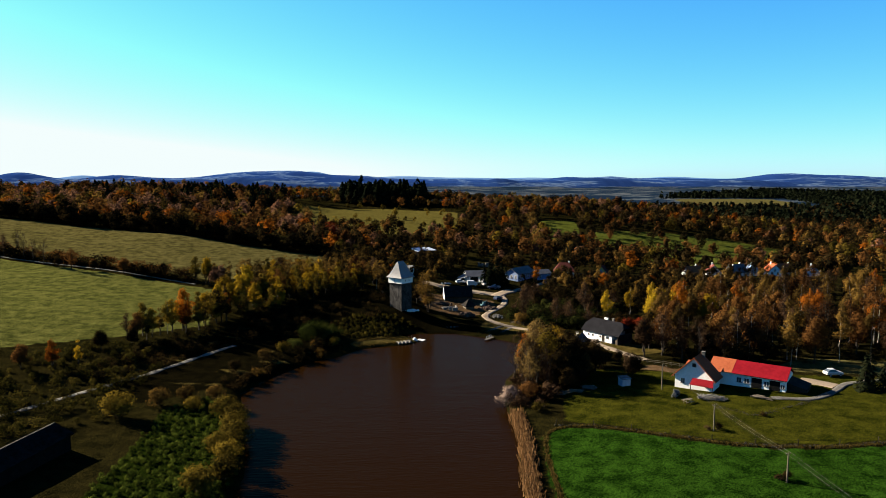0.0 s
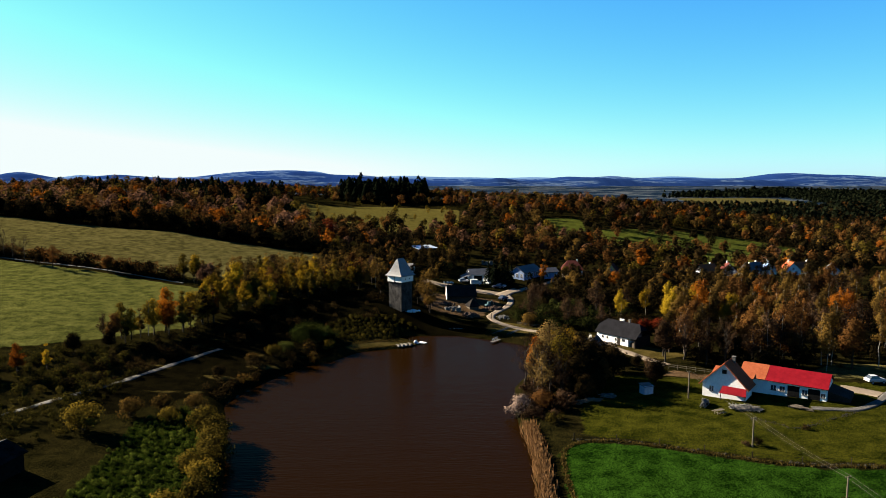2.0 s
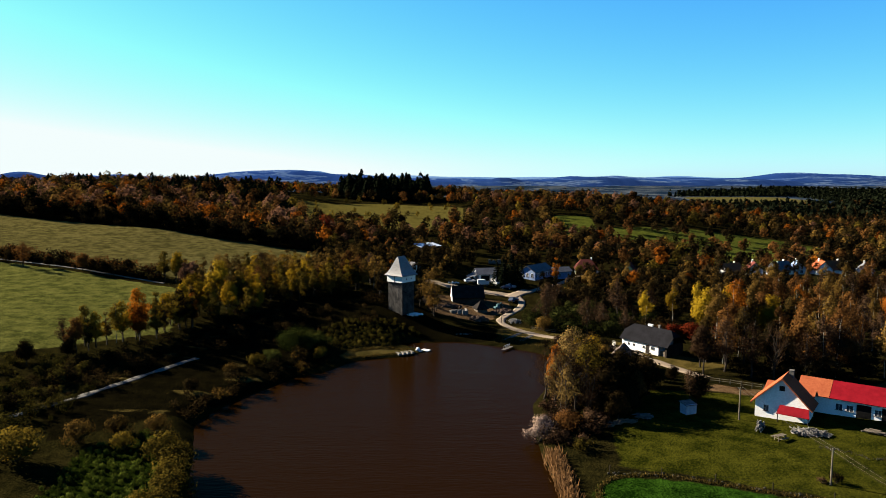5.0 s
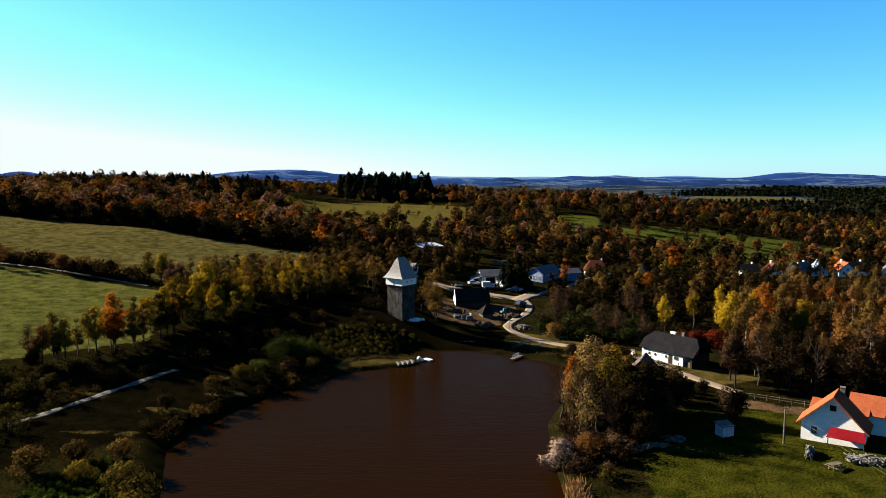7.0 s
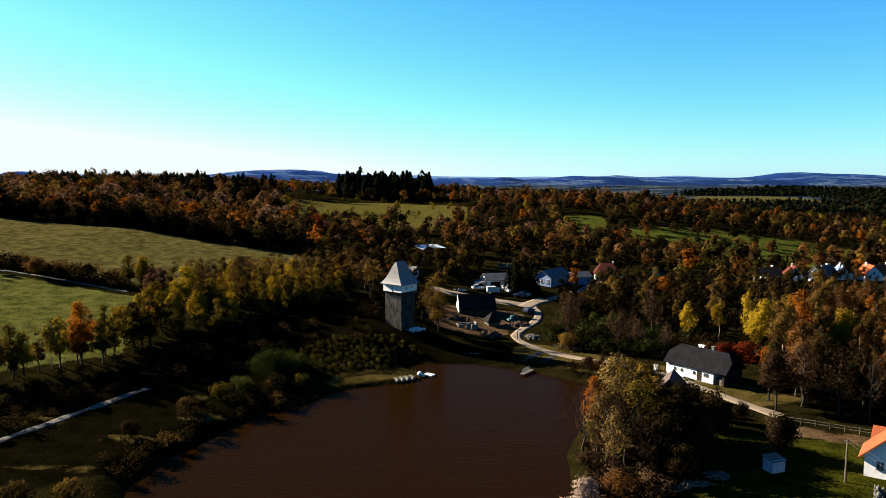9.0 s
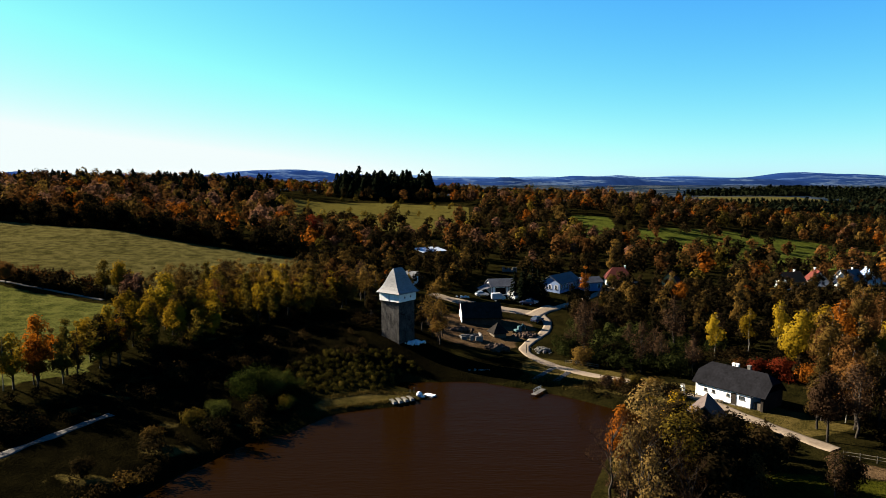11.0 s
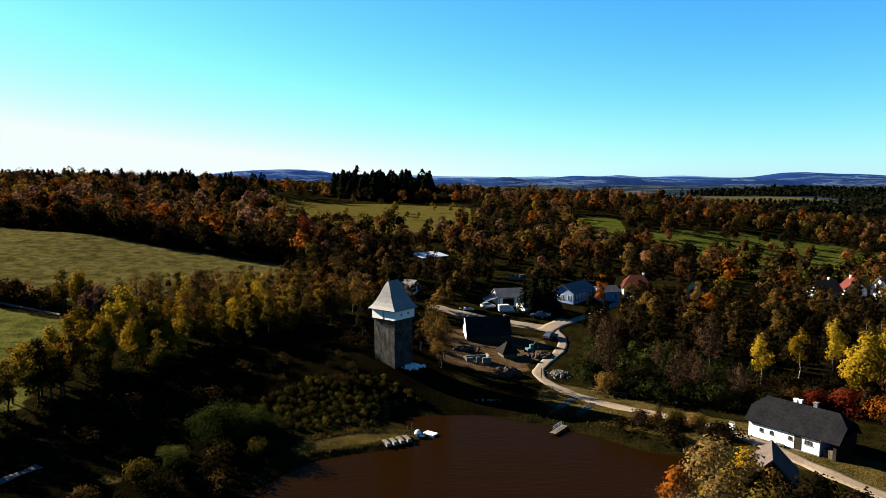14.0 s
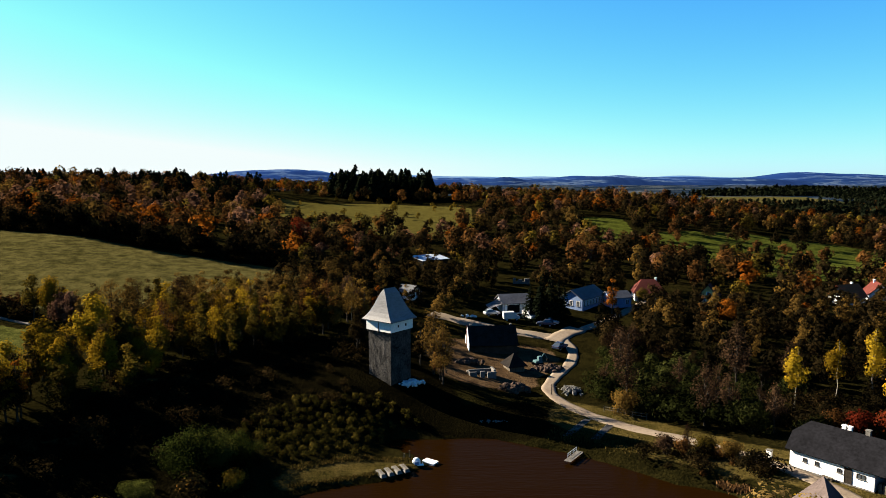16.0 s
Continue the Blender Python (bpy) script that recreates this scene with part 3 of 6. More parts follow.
def broad(h, w, low, lobes, per, size, seed, three=False):
    r = np.random.default_rng(seed)
    lb = crown_lobes(h, w, low, lobes, r)
    paths = [limb((0, 0, -0.3), (r.normal(0, 0.2), r.normal(0, 0.2), h * 0.72), h * 0.02, h * 0.006, r, 0.05, 5)]
    for x, y, z, q in lb[::2]:
        z0 = max(low * 0.7, z - 0.35 * h * 0.5 - abs(x) * 0.5)
        paths.append(limb((0, 0, min(z0, h * 0.6)), (x, y, z), h * 0.008, h * 0.002, r))
    return stem(paths), clumps(lb, per, size, r, three)


def birch(h, w, low, seed, per=9, size=0.3):
    r = np.random.default_rng(seed)
    lb = []
    for i in range(13):
        z = low + (h - low) * (i + 0.5) / 13
        k = math.sin(math.pi * min(1, 0.12 + 0.9 * (z - low) / (h - low))) * w
        a = r.uniform(0, 6.28)
        lb.append((k * 0.5 * math.cos(a), k * 0.5 * math.sin(a), z, 0.35 + k * 0.42))
    lean = r.normal(0, 0.3, 2)
    paths = [limb((0, 0, -0.3), (*lean, h * 0.93), h * 0.0085, 0.02, r, 0.03, 6)]
    for x, y, z, q in lb[::2]:
        paths.append(limb((lean[0] * z / h, lean[1] * z / h, z - 0.8), (x * 1.4, y * 1.4, z + 0.2), 0.045, 0.015, r))
    return stem(paths), clumps(lb, per, size, r, True)


def conifer(h, w, seed, rings=15, size=0.42):
    r = np.random.default_rng(seed)
    cs, ns = [], []
    for i in range(rings):
        k = i / (rings - 1)
        z, q = 0.6 + (h - 0.8) * k, w * (1 - k) ** 0.85 + 0.12
        for j in range(max(5, int(24 * (1 - k) + 5))):
            a = r.uniform(0, 6.28)
            for f in (0.5, 0.78, 1.0):
                rr = q * f * r.uniform(0.8, 1.12)
                cs.append((rr * math.cos(a), rr * math.sin(a), z - 0.45 * f * q * 0.5 + r.normal(0, 0.12)))
                ns.append((math.cos(a), math.sin(a), 0.9))
    c = np.array(cs)
    return stem([limb((0, 0, -0.3), (0, 0, h * 0.95), h * 0.014, 0.02, r, 0.01, 4)]), cards(c, np.array(ns), r.uniform(0.7, 1.2, len(c)) * size * (0.55 + 0.45 * (1 - c[:, 2] / h)), r)


def bare(h, w, seed, low=0.25, fine=5, twig=0.018):
    """Leafless crown: limbs, branches and twigs."""
    r = np.random.default_rng(seed)
    paths = [limb((0, 0, -0.3), (r.normal(0, 0.25), r.normal(0, 0.25), h * 0.85), h * 0.018, 0.03, r, 0.06, 6)]
    twigs = []
    for i in range(15):
        z0 = h * r.uniform(low, 0.75)
        a, k = r.uniform(0, 6.28), w * r.uniform(0.5, 1.0) * (1 - 0.35 * z0 / h)
        e = np.array((k * math.cos(a), k * math.sin(a), min(h, z0 + h * r.uniform(0.15, 0.35))))
        paths.append(limb((0, 0, z0), e, h * 0.008, 0.02, r))
        for j in range(fine):
            s = np.array((0, 0, z0)) + (e - np.array((0, 0, z0))) * r.uniform(0.35, 1)
            e2 = s + np.array((r.normal(0, 0.7), r.normal(0, 0.7), r.uniform(0.4, 1.5))) * h * 0.09
            twigs.append(limb(s, e2, 0.03, twig, r, 0.1, 2))
            for q in range(3):
                s3 = s + (e2 - s) * r.uniform(0.3, 1)
                twigs.append(limb(s3, s3 + r.normal(0, 0.45, 3) + (0, 0, 0.5), twig, 0.008, r, 0.1, 1))
    return stem(paths), (*stem(twigs, 3), None)


def shrub(h, w, seed, per=26, size=0.22, lobes=8, three=False):
    r = np.random.default_rng(seed)
    lb = [(r.normal(0, w * 0.42), r.normal(0, w * 0.42), h * r.uniform(0.16, 0.7), h * r.uniform(0.22, 0.36)) for _ in range(lobes)]
    lb.append((0, 0, h * 0.6, h * 0.4))
    paths = [limb((x * 0.2, y * 0.2, -0.2), (x, y, z), 0.06, 0.02, r) for x, y, z, q in lb]
    return stem(paths, 4), clumps(lb, per, size, r, three)


SHAPES = {
    "broad_a": broad(12, 4.2, 1.8, 22, 80, 0.27, 1, True), "broad_b": broad(14, 4.6, 2.5, 26, 66, 0.284, 2, True), "broad_c": broad(10, 4.6, 1.0, 24, 70, 0.27, 3, True), "broad_d": broad(13, 3.7, 1.8, 22, 80, 0.27, 17, True),
    "slim_a": broad(13, 2.7, 1.6, 20, 95, 0.257, 4, True), "slim_b": broad(11, 2.4, 1.2, 18, 100, 0.243, 5, True), "thin_a": broad(13, 3.9, 2.2, 22, 48, 0.192, 6, True), "thin_b": broad(12, 3.3, 1.8, 20, 50, 0.192, 16, True),
    "birch_a": birch(14, 2.7, 5.0, 7, 90, 0.234), "birch_b": birch(12, 2.4, 4.4, 8, 90, 0.234), "birch_c": birch(15, 2.9, 6.4, 9, 80, 0.234),
    "conifer_a": conifer(13, 2.7, 10), "conifer_b": conifer(10, 2.3, 11), "bare_a": bare(11, 3.6, 12, 0.2, 8), "bare_b": bare(9, 3.0, 13, 0.15, 8), "brush_a": bare(6, 2.4, 18, 0.06, 12, 0.022),
    "shrub_a": shrub(3.0, 1.7, 14, 120, 0.169, 8, True), "shrub_b": shrub(2.2, 1.5, 15, 130, 0.156, 8, True), "shrub_c": shrub(4.5, 2.4, 19, 85, 0.208, 14, True), "shrub_d": shrub(4.8, 2.6, 20, 300, 0.115, 16, True),
    # lighter forms for the masses
    "mass_a": broad(10, 4.4, 1.0, 16, 26, 0.42, 31, True), "mass_b": broad(13, 3.4, 1.6, 16, 58, 0.28, 32, True), "mass_c": shrub(4.5, 2.6, 33, 26, 0.312, 8, True), "mass_d": shrub(2.4, 1.6, 34, 46, 0.208, 6, True), "mass_e": broad(12, 2.6, 1.4, 14, 64, 0.266, 35, True),
    "dark_a": broad(10, 4.4, 1.0, 14, 12, 0.588, 41, True), "dark_b": broad(13, 3.4, 1.6, 14, 13, 0.56, 42, True), "dark_c": shrub(4.5, 2.6, 43, 20, 0.32, 7, True), "dark_d": shrub(2.4, 1.6, 44, 34, 0.22, 6, True),
}
MESHES = {}


def tree(shape, leaf, x, y, size=1.0, label="", wide=1.0, bark=None, group="trees", name="tree", sink=0.0):
    """One tree: trunk with limbs, and crown."""
    bark = bark or (M_BIRCH if shape.startswith("birch") else M_BARK)
    key = (shape, leaf.name, bark.name)
    if key not in MESHES:
        (tv, tf), (cv, cf, cn) = SHAPES[shape]
        MESHES[key] = mesh_from("trunk", tv, tf, bark, smooth=True), mesh_from("crown", cv, cf, leaf, soft=cn)
    z = ground_z(x, y) - sink
    top = new(name)
    top.empty_display_size = 0.5
    top.matrix_world = pose(x, y, z, 0, 0, (x * 37 + y * 91) % 360) @ Matrix.Diagonal((size * wide, size * wide, size, 1))
    tagged(top, label, "shrub" if name == "shrub" else "tree", group)
    for n, d in zip(("trunk", "crown"), MESHES[key]):
        new(n, d).parent = top
    return top


LOOKS = {"golden_leaves": "golden yellow autumn", "bright_yellow_leaves": "bright yellow autumn", "vivid_orange_leaves": "vivid orange autumn", "pinkish_brown_leaves": "pinkish brown autumn", "orange_leaves": "bright orange autumn", "rust_brown_leaves": "rust-brown autumn", "red_leaves": "deep red autumn", "olive_green_leaves": "olive green fading",
         "green_leaves": "still green leafy", "straw_yellow_leaves": "pale straw-yellow autumn", "willow_leaves": "soft green willowy", "dull_brown_twigs": "almost leafless", "dark_needles": "dark green needled", "mixed_autumn_leaves": "yellow-brown autumn", "shade_dark_autumn_leaves": "dark brown-green autumn", "pale_seed_heads": "pale feathery seeding"}
KIND = {"broa": "broadleaf tree", "slim": "slender broadleaf tree", "thin": "thinning broadleaf tree", "birc": "white-trunked birch", "coni": "conifer", "bare": "bare tree", "brus": "leafless brushwood", "shru": "bush"}


def plant(shape, leaf, x, y, size=1.0, where="on the bank", **kw):
    return tree(shape, leaf, x, y, size, LOOKS[leaf.name] + " " + KIND[shape[:4]] + " " + where, name="shrub" if shape[:4] in ("shru", "brus") else "tree", **kw)


def scatter(poly, gap, r, keep=lambda x, y: True, jitter=0.45):
    p = np.array(poly)
    xs_, ys_ = np.arange(p[:, 0].min(), p[:, 0].max(), gap), np.arange(p[:, 1].min(), p[:, 1].max(), gap)
    X, Y = np.meshgrid(xs_, ys_)
    X, Y = X + r.uniform(-jitter, jitter, X.shape) * gap, Y + r.uniform(-jitter, jitter, X.shape) * gap
    ok = (inside(poly, X, Y) > 0) & (inside(SHORE, X, Y) < -1.0)
    X, Y = X[ok], Y[ok]
    ok = keep(X, Y) & np.ones(X.shape, bool)
    return list(zip(X[ok], Y[ok]))


def grove(poly, gap, kinds, seed, lo=0.7, hi=1.15, where="in the wood", keep=lambda x, y: True):
    """Trees over an outline; kinds: (shape, leaf, share)."""
    r = np.random.default_rng(seed)
    share = np.cumsum([k[2] for k in kinds])
    for x, y in scatter(poly, gap, r, keep):
        s, leaf, _ = kinds[int(np.searchsorted(share, r.uniform(0, share[-1])))]
        plant(s, leaf, x, y, r.uniform(lo, hi), where)


def far_wood(name, poly, gap, leaf, seed, share, h=(8, 13), label="", pointed=False, keep=lambda x, y: True, leafs=195, size=0.58):
    """A distant wood as one mass of crowns."""
    r = np.random.default_rng(seed)
    spots = [p for p in scatter(poly, gap, r, keep) if r.uniform() < share]
    if not spots:
        return
    P = np.array(spots)
    Z = lie(P[:, 0], P[:, 1])
    n = len(P)
    H = r.uniform(*h, n) * (0.85 + 0.3 * r.uniform(0, 1, n) ** 2)
    W = H * r.uniform(0.3, 0.46, n)
    d = r.normal(0, 1, (n, leafs, 3))
    d /= np.linalg.norm(d, axis=2)[..., None]
    if pointed:
        k = r.uniform(0, 1, (n, leafs)) ** 1.4
        ang = r.uniform(0, 6.28, (n, leafs))
        rad = (1 - k) ** 0.8 * 0.85 * W[:, None]
        c = np.stack((rad * np.cos(ang), rad * np.sin(ang), (0.12 + 0.88 * k) * H[:, None]), 2)
        d = np.stack((np.cos(ang), np.sin(ang), np.full_like(ang, 0.7)), 2)
    else:
        # each crown is a handful of lobes round one heart, lit as one rounded form
        k = 9
        hub = r.normal(0, 1, (n, k, 3))
        hub /= np.linalg.norm(hub, axis=2)[..., None]
        hub = hub * r.uniform(0.4, 0.72, (n, k, 1)) * np.stack((W, W, H * 0.4), 1)[:, None]
        hub[:, 0] = np.stack((0 * W, 0 * W, H * 0.26), 1)
        pick = r.integers(0, k, (n, leafs))
        c = np.take_along_axis(hub, pick[..., None], 1) + d * (r.uniform(0.6, 1.08, (n, leafs)) * 0.42)[..., None] * np.stack((W, W, W * 0.95), 1)[:, None]
        whole = c / np.stack((W, W, H * 0.45), 1)[:, None]
        c[..., 2] += (H * 0.56)[:, None]
        d = 0.45 * d + 0.8 * whole + np.array((0, 0, 0.15))
    c = c + np.stack((P[:, 0], P[:, 1], Z), 1)[:, None]
    v, f, nn = cards(c.reshape(-1, 3), d.reshape(-1, 3), r.uniform(0.7, 1.3, n * leafs) * size * np.repeat(H / 10, leafs), r, True, 0.22)
    tint = np.repeat(r.uniform(0, 1, n), leafs * 3)
    return tagged(new(name, mesh_from(name, v, f, leaf, tint, soft=nn)), label, "wood", kind="stuff")


def thicket(name, spots, kinds, leaf_of, seed, lo, hi, label):
    """Undergrowth and filling trees joined into one mass; kinds: shapes, leaf_of: one material."""
    r = np.random.default_rng(seed)
    vs, fs, ts, ns, n = [], [], [], [], 0
    for x, y in spots:
        (_, _), (cv, cf, cn) = SHAPES[kinds[r.integers(len(kinds))]]
        k, a, s_ = cv.shape[0], r.uniform(0, 6.28), r.uniform(lo, hi)
        w = s_ * r.uniform(0.85, 1.25)
        rot = np.array(((math.cos(a) * w, -math.sin(a) * w, 0), (math.sin(a) * w, math.cos(a) * w, 0), (0, 0, s_)))
        vs.append(cv @ rot.T + (x, y, ground_z(x, y) - 0.1))
        ns.append(cn @ np.array(((math.cos(a), -math.sin(a), 0), (math.sin(a), math.cos(a), 0), (0, 0, 1))).T)
        fs.append(cf + n)
        ts.append(np.full(k, r.uniform()))
        n += k
    return tagged(new(name, mesh_from(name, np.vstack(vs), np.vstack(fs), leaf_of, np.concatenate(ts), soft=np.vstack(ns))), label, "undergrowth", kind="stuff")

# ---- woods ----
VILLAGE = [(98, 276), (160, 272), (176, 300), (104, 304)]
OPEN = [VILLAGE, BEHIND, UPPER, GREEN_A, GREEN_B, STUBBLE, PASTURE, FAR_FIELD, CROP, LAWN]


def clear(x, y, gap=2.0):
    return np.all([inside(p, x, y) < -gap for p in OPEN], axis=0) & (np.hypot(x + 9, y - 313) > 15) & (np.hypot(x - 18, y - 300) > 8) & (y > 290)


LEFT_WOOD = [(-430, 400), (-227, 357), (-170, 336), (-121, 322), (-84, 309), (-46, 299), (-58, 380), (-104, 474), (-116, 560), (-200, 640), (-430, 640)]
MID_WOOD = [(-46, 300), (-30, 285), (30, 300), (70, 290), (130, 275), (300, 330), (330, 520), (200, 620), (90, 640), (16, 560), (10, 470), (-60, 476), (-100, 470), (-56, 380)]
BACK_WOOD = [(-210, 640), (-112, 566), (-50, 572), (16, 548), (100, 640), (200, 640), (200, 760), (-210, 800)]
RIGHT_FAR = [(130, 275), (330, 250), (900, 420), (900, 1050), (330, 1100), (120, 720), (330, 520), (300, 330)]
for poly, gap, seed, h, shares in ((LEFT_WOOD, 7.6, 21, (9, 14), (0.12, 0.09, 0.3, 0.05, 0.24, 0.18)), (MID_WOOD, 6.6, 22, (8, 12.5), (0.13, 0.05, 0.5, 0.07, 0.21, 0.05)), (BACK_WOOD, 7.5, 23, (8, 12), (0.14, 0.08, 0.42, 0.1, 0.22, 0.03))):
    for k, (leaf, look_) in enumerate(((L_MIXED, "brown and yellow"), (L_ORANGE, "orange"), (L_SHADEMIX, "dark brown-green"), (L_OLIVE, "olive green"), (L_RUST, "rust-brown"), (L_PINK, "pinkish brown"))):
        far_wood("autumn_wood", poly, gap * 1.3, leaf, seed * 10 + k, shares[k], h, look_ + " autumn trees massed on the hillside", keep=clear)
far_wood("spruce_wood", [(-92, 610), (-60, 590), (-18, 600), (-14, 660), (-92, 670)], 4.6, L_NEEDLE, 51, 0.8, (14, 20), "dark spruces along the crest of the hill", True, clear)
far_wood("spruce_wood", [(-300, 530), (-215, 530), (-200, 590), (-300, 600)], 6.5, L_NEEDLE, 52, 0.32, (10, 14.5), "dark pines above the stubble field", True, clear)
far_wood("spruce_wood", [(-205, 500), (-128, 500), (-128, 570), (-205, 580)], 5.0, L_NEEDLE, 59, 0.6, (10, 14), "dark spruces above the autumn wood", True, clear)
far_wood("autumn_wood", RIGHT_FAR, 12.0, L_SHADEMIX, 53, 0.7, (7, 11), "dark autumn woods in the valley", False, clear, 70, 0.75)
far_wood("autumn_wood", RIGHT_FAR, 14.0, L_RUST, 54, 0.45, (7, 10), "rust-brown autumn woods in the valley", False, clear, 70, 0.75)
far_wood("spruce_wood", [(250, 640), (900, 700), (1500, 1300), (900, 1500), (740, 1500), (590, 985), (250, 985)], 12.0, L_NEEDLE, 55, 0.8, (9, 13), "distant dark spruce woods in the valley", True, clear, 24, 1.9)
far_wood("spruce_wood", [(480, 1535), (740, 1535), (980, 1500), (1500, 1420), (1600, 1700), (900, 1900), (600, 1700)], 12.0, L_NEEDLE, 60, 0.85, (11, 15), "distant black spruce ridge behind a pale field", True, clear, 20, 2.4)
far_wood("field_tree", GREEN_B, 10.0, L_RUST, 56, 0.2, (7, 11), "rust-brown trees scattered over the green slope")
far_wood("field_tree", GREEN_B, 9.0, L_SHADEMIX, 58, 0.24, (7, 11), "dark brown-green trees scattered over the green slope")
far_wood("village_tree", VILLAGE, 9.0, L_RUST, 87, 0.5, (4.5, 7.5), "low rust-brown trees among the village gardens")
far_wood("village_tree", VILLAGE, 9.0, L_SHADEMIX, 88, 0.65, (4.5, 7.5), "low dark trees among the village gardens")
far_wood("field_tree", UPPER, 17.0, L_OLIVE, 57, 0.3, (5, 8), "olive green trees scattered over the upper meadow")

# ---- buildings ----
def gable_roof(L, W, eave, ridge, over=0.4, hip=0.0, half_hip=0.0):
    """Two slopes along x, centred; hips shorten the ridge."""
    l, w = L / 2 + over, W / 2 + over
    drop = over * (ridge - eave) / (W / 2)
    e, k = eave - drop, L / 2 + over - hip
    if half_hip:
        f = half_hip
        zf, yf = ridge - (ridge - e) * f, w * f
        v = [(-l, -w, e), (l, -w, e), (l, w, e), (-l, w, e), (-l, -yf, zf), (l, -yf, zf), (l, yf, zf), (-l, yf, zf), (-k, 0, ridge), (k, 0, ridge)]
        fs = [(0, 1, 5, 9, 8, 4), (2, 3, 7, 8, 9, 6), (4, 8, 7), (5, 6, 9)]
    else:
        v = [(-l, -w, e), (l, -w, e), (l, w, e), (-l, w, e), (-k, 0, ridge), (k, 0, ridge)]
        fs = [(0, 1, 5, 4), (2, 3, 4, 5)] + ([(0, 4, 3), (1, 2, 5)] if hip else [])
    return solid(v, fs, -0.14)


def shell(L, W, eave, ridge, gables=True):
    """Walls with gables, as one solid body."""
    l, w = L / 2, W / 2
    v = [(-l, -w, -0.6), (l, -w, -0.6), (l, w, -0.6), (-l, w, -0.6), (-l, -w, eave), (l, -w, eave), (l, w, eave), (-l, w, eave)]
    if gables:
        v += [(-l, 0, ridge - 0.12), (l, 0, ridge - 0.12)]
        f = [(0, 1, 5, 4), (2, 3, 7, 6), (1, 2, 6, 9, 5), (3, 0, 4, 8, 7), (4, 5, 9, 8), (6, 7, 8, 9), (0, 3, 2, 1)]
    else:
        f = [(0, 1, 5, 4), (2, 3, 7, 6), (1, 2, 6, 5), (3, 0, 4, 7), (4, 5, 6, 7), (0, 3, 2, 1)]
    return solid(v, f)


def window(parent, x, y, z, w, h, face, frame_mat=None):
    """A window with frame, sill and pane in a wall that faces 'x-', 'x+', 'y-' or 'y+'."""
    turn = {"y-": 0, "x+": 90, "y+": 180, "x-": 270}[face]
    m = pose(x, y, z, 0, 0, turn)

    def add(name, bm, mat):
        bm.transform(m)
        return part(name, bm, mat, top)

    bm = boxes((-w / 2, w / 2, -0.02, 0.05, -h / 2, h / 2))
    bm.transform(m)
    top = part("window", bm, M_GLASS, parent, "dark window")
    add("frame", boxes((-w / 2 - 0.05, -w / 2 + 0.03, -0.05, 0.02, -h / 2, h / 2), (w / 2 - 0.03, w / 2 + 0.05, -0.05, 0.02, -h / 2, h / 2), (-w / 2 + 0.03, w / 2 - 0.03, -0.05, 0.02, h / 2 - 0.05, h / 2 + 0.03), (-0.025, 0.025, -0.045, 0.02, -h / 2 + 0.01, h / 2 - 0.05)), frame_mat or M_WHITE)
    add("sill", boxes((-w / 2 - 0.1, w / 2 + 0.1, -0.12, 0.02, -h / 2 - 0.07, -h / 2)), M_CONC)
    return top


def door(parent, x, y, w, h, face, mat=None):
    turn = {"y-": 0, "x+": 90, "y+": 180, "x-": 270}[face]
    bm = boxes((-w / 2, w / 2, -0.04, 0.05, 0.02, h), (-w / 2 - 0.08, -w / 2, -0.06, 0.02, 0, h + 0.08), (w / 2, w / 2 + 0.08, -0.06, 0.02, 0, h + 0.08), (-w / 2, w / 2, -0.06, 0.02, h, h + 0.08))
    bm.transform(pose(x, y, 0, 0, 0, turn))
    return part("door", bm, mat or M_DARKWOOD, parent, "dark wooden door")


def chimney(parent, x, y, z0, z1, s=0.45, mat=None):
    c = part("chimney", boxes((x - s / 2, x + s / 2, y - s / 2, y + s / 2, z0, z1 - 0.12), (x - s / 2 - 0.06, x + s / 2 + 0.06, y - s / 2 - 0.06, y + s / 2 + 0.06, z1 - 0.12, z1), bevel=0.02), mat or M_WHITE, parent)
    return c


def house(name, x, y, turn, L, W, eave, ridge, wall, roof, label, hip=0.0, half_hip=0.0, wins=((-0.3, 1.4), (0.3, 1.4)), z=None, chim=0.25, over=0.4, end_win=True, category="house"):
    z = ground_z(x, y) if z is None else z
    h = thing(name, x, y, z, turn, label, category)
    part("wall", shell(L, W, eave, ridge, not hip), wall, h)
    part("roof", gable_roof(L, W, eave, ridge, over, hip, half_hip), roof, h)
    for k, zz in wins:
        window(h, k * L, -W / 2, zz, 0.9, 1.1, "y-")
        window(h, k * L, W / 2, zz, 0.9, 1.1, "y+")
    if end_win:
        for s in ("x-", "x+"):
            window(h, -L / 2 if s == "x-" else L / 2, W * 0.2, 1.4, 0.9, 1.1, s)
            window(h, -L / 2 if s == "x-" else L / 2, -W * 0.2, 1.4, 0.9, 1.1, s)
            if not hip and ridge - eave > 2:
                window(h, -L / 2 if s == "x-" else L / 2, 0, eave + 0.5, 0.7, 0.9, s)
    if chim:
        chimney(h, chim * L, W * 0.06, ridge - 0.7, ridge + 0.7)
    return h

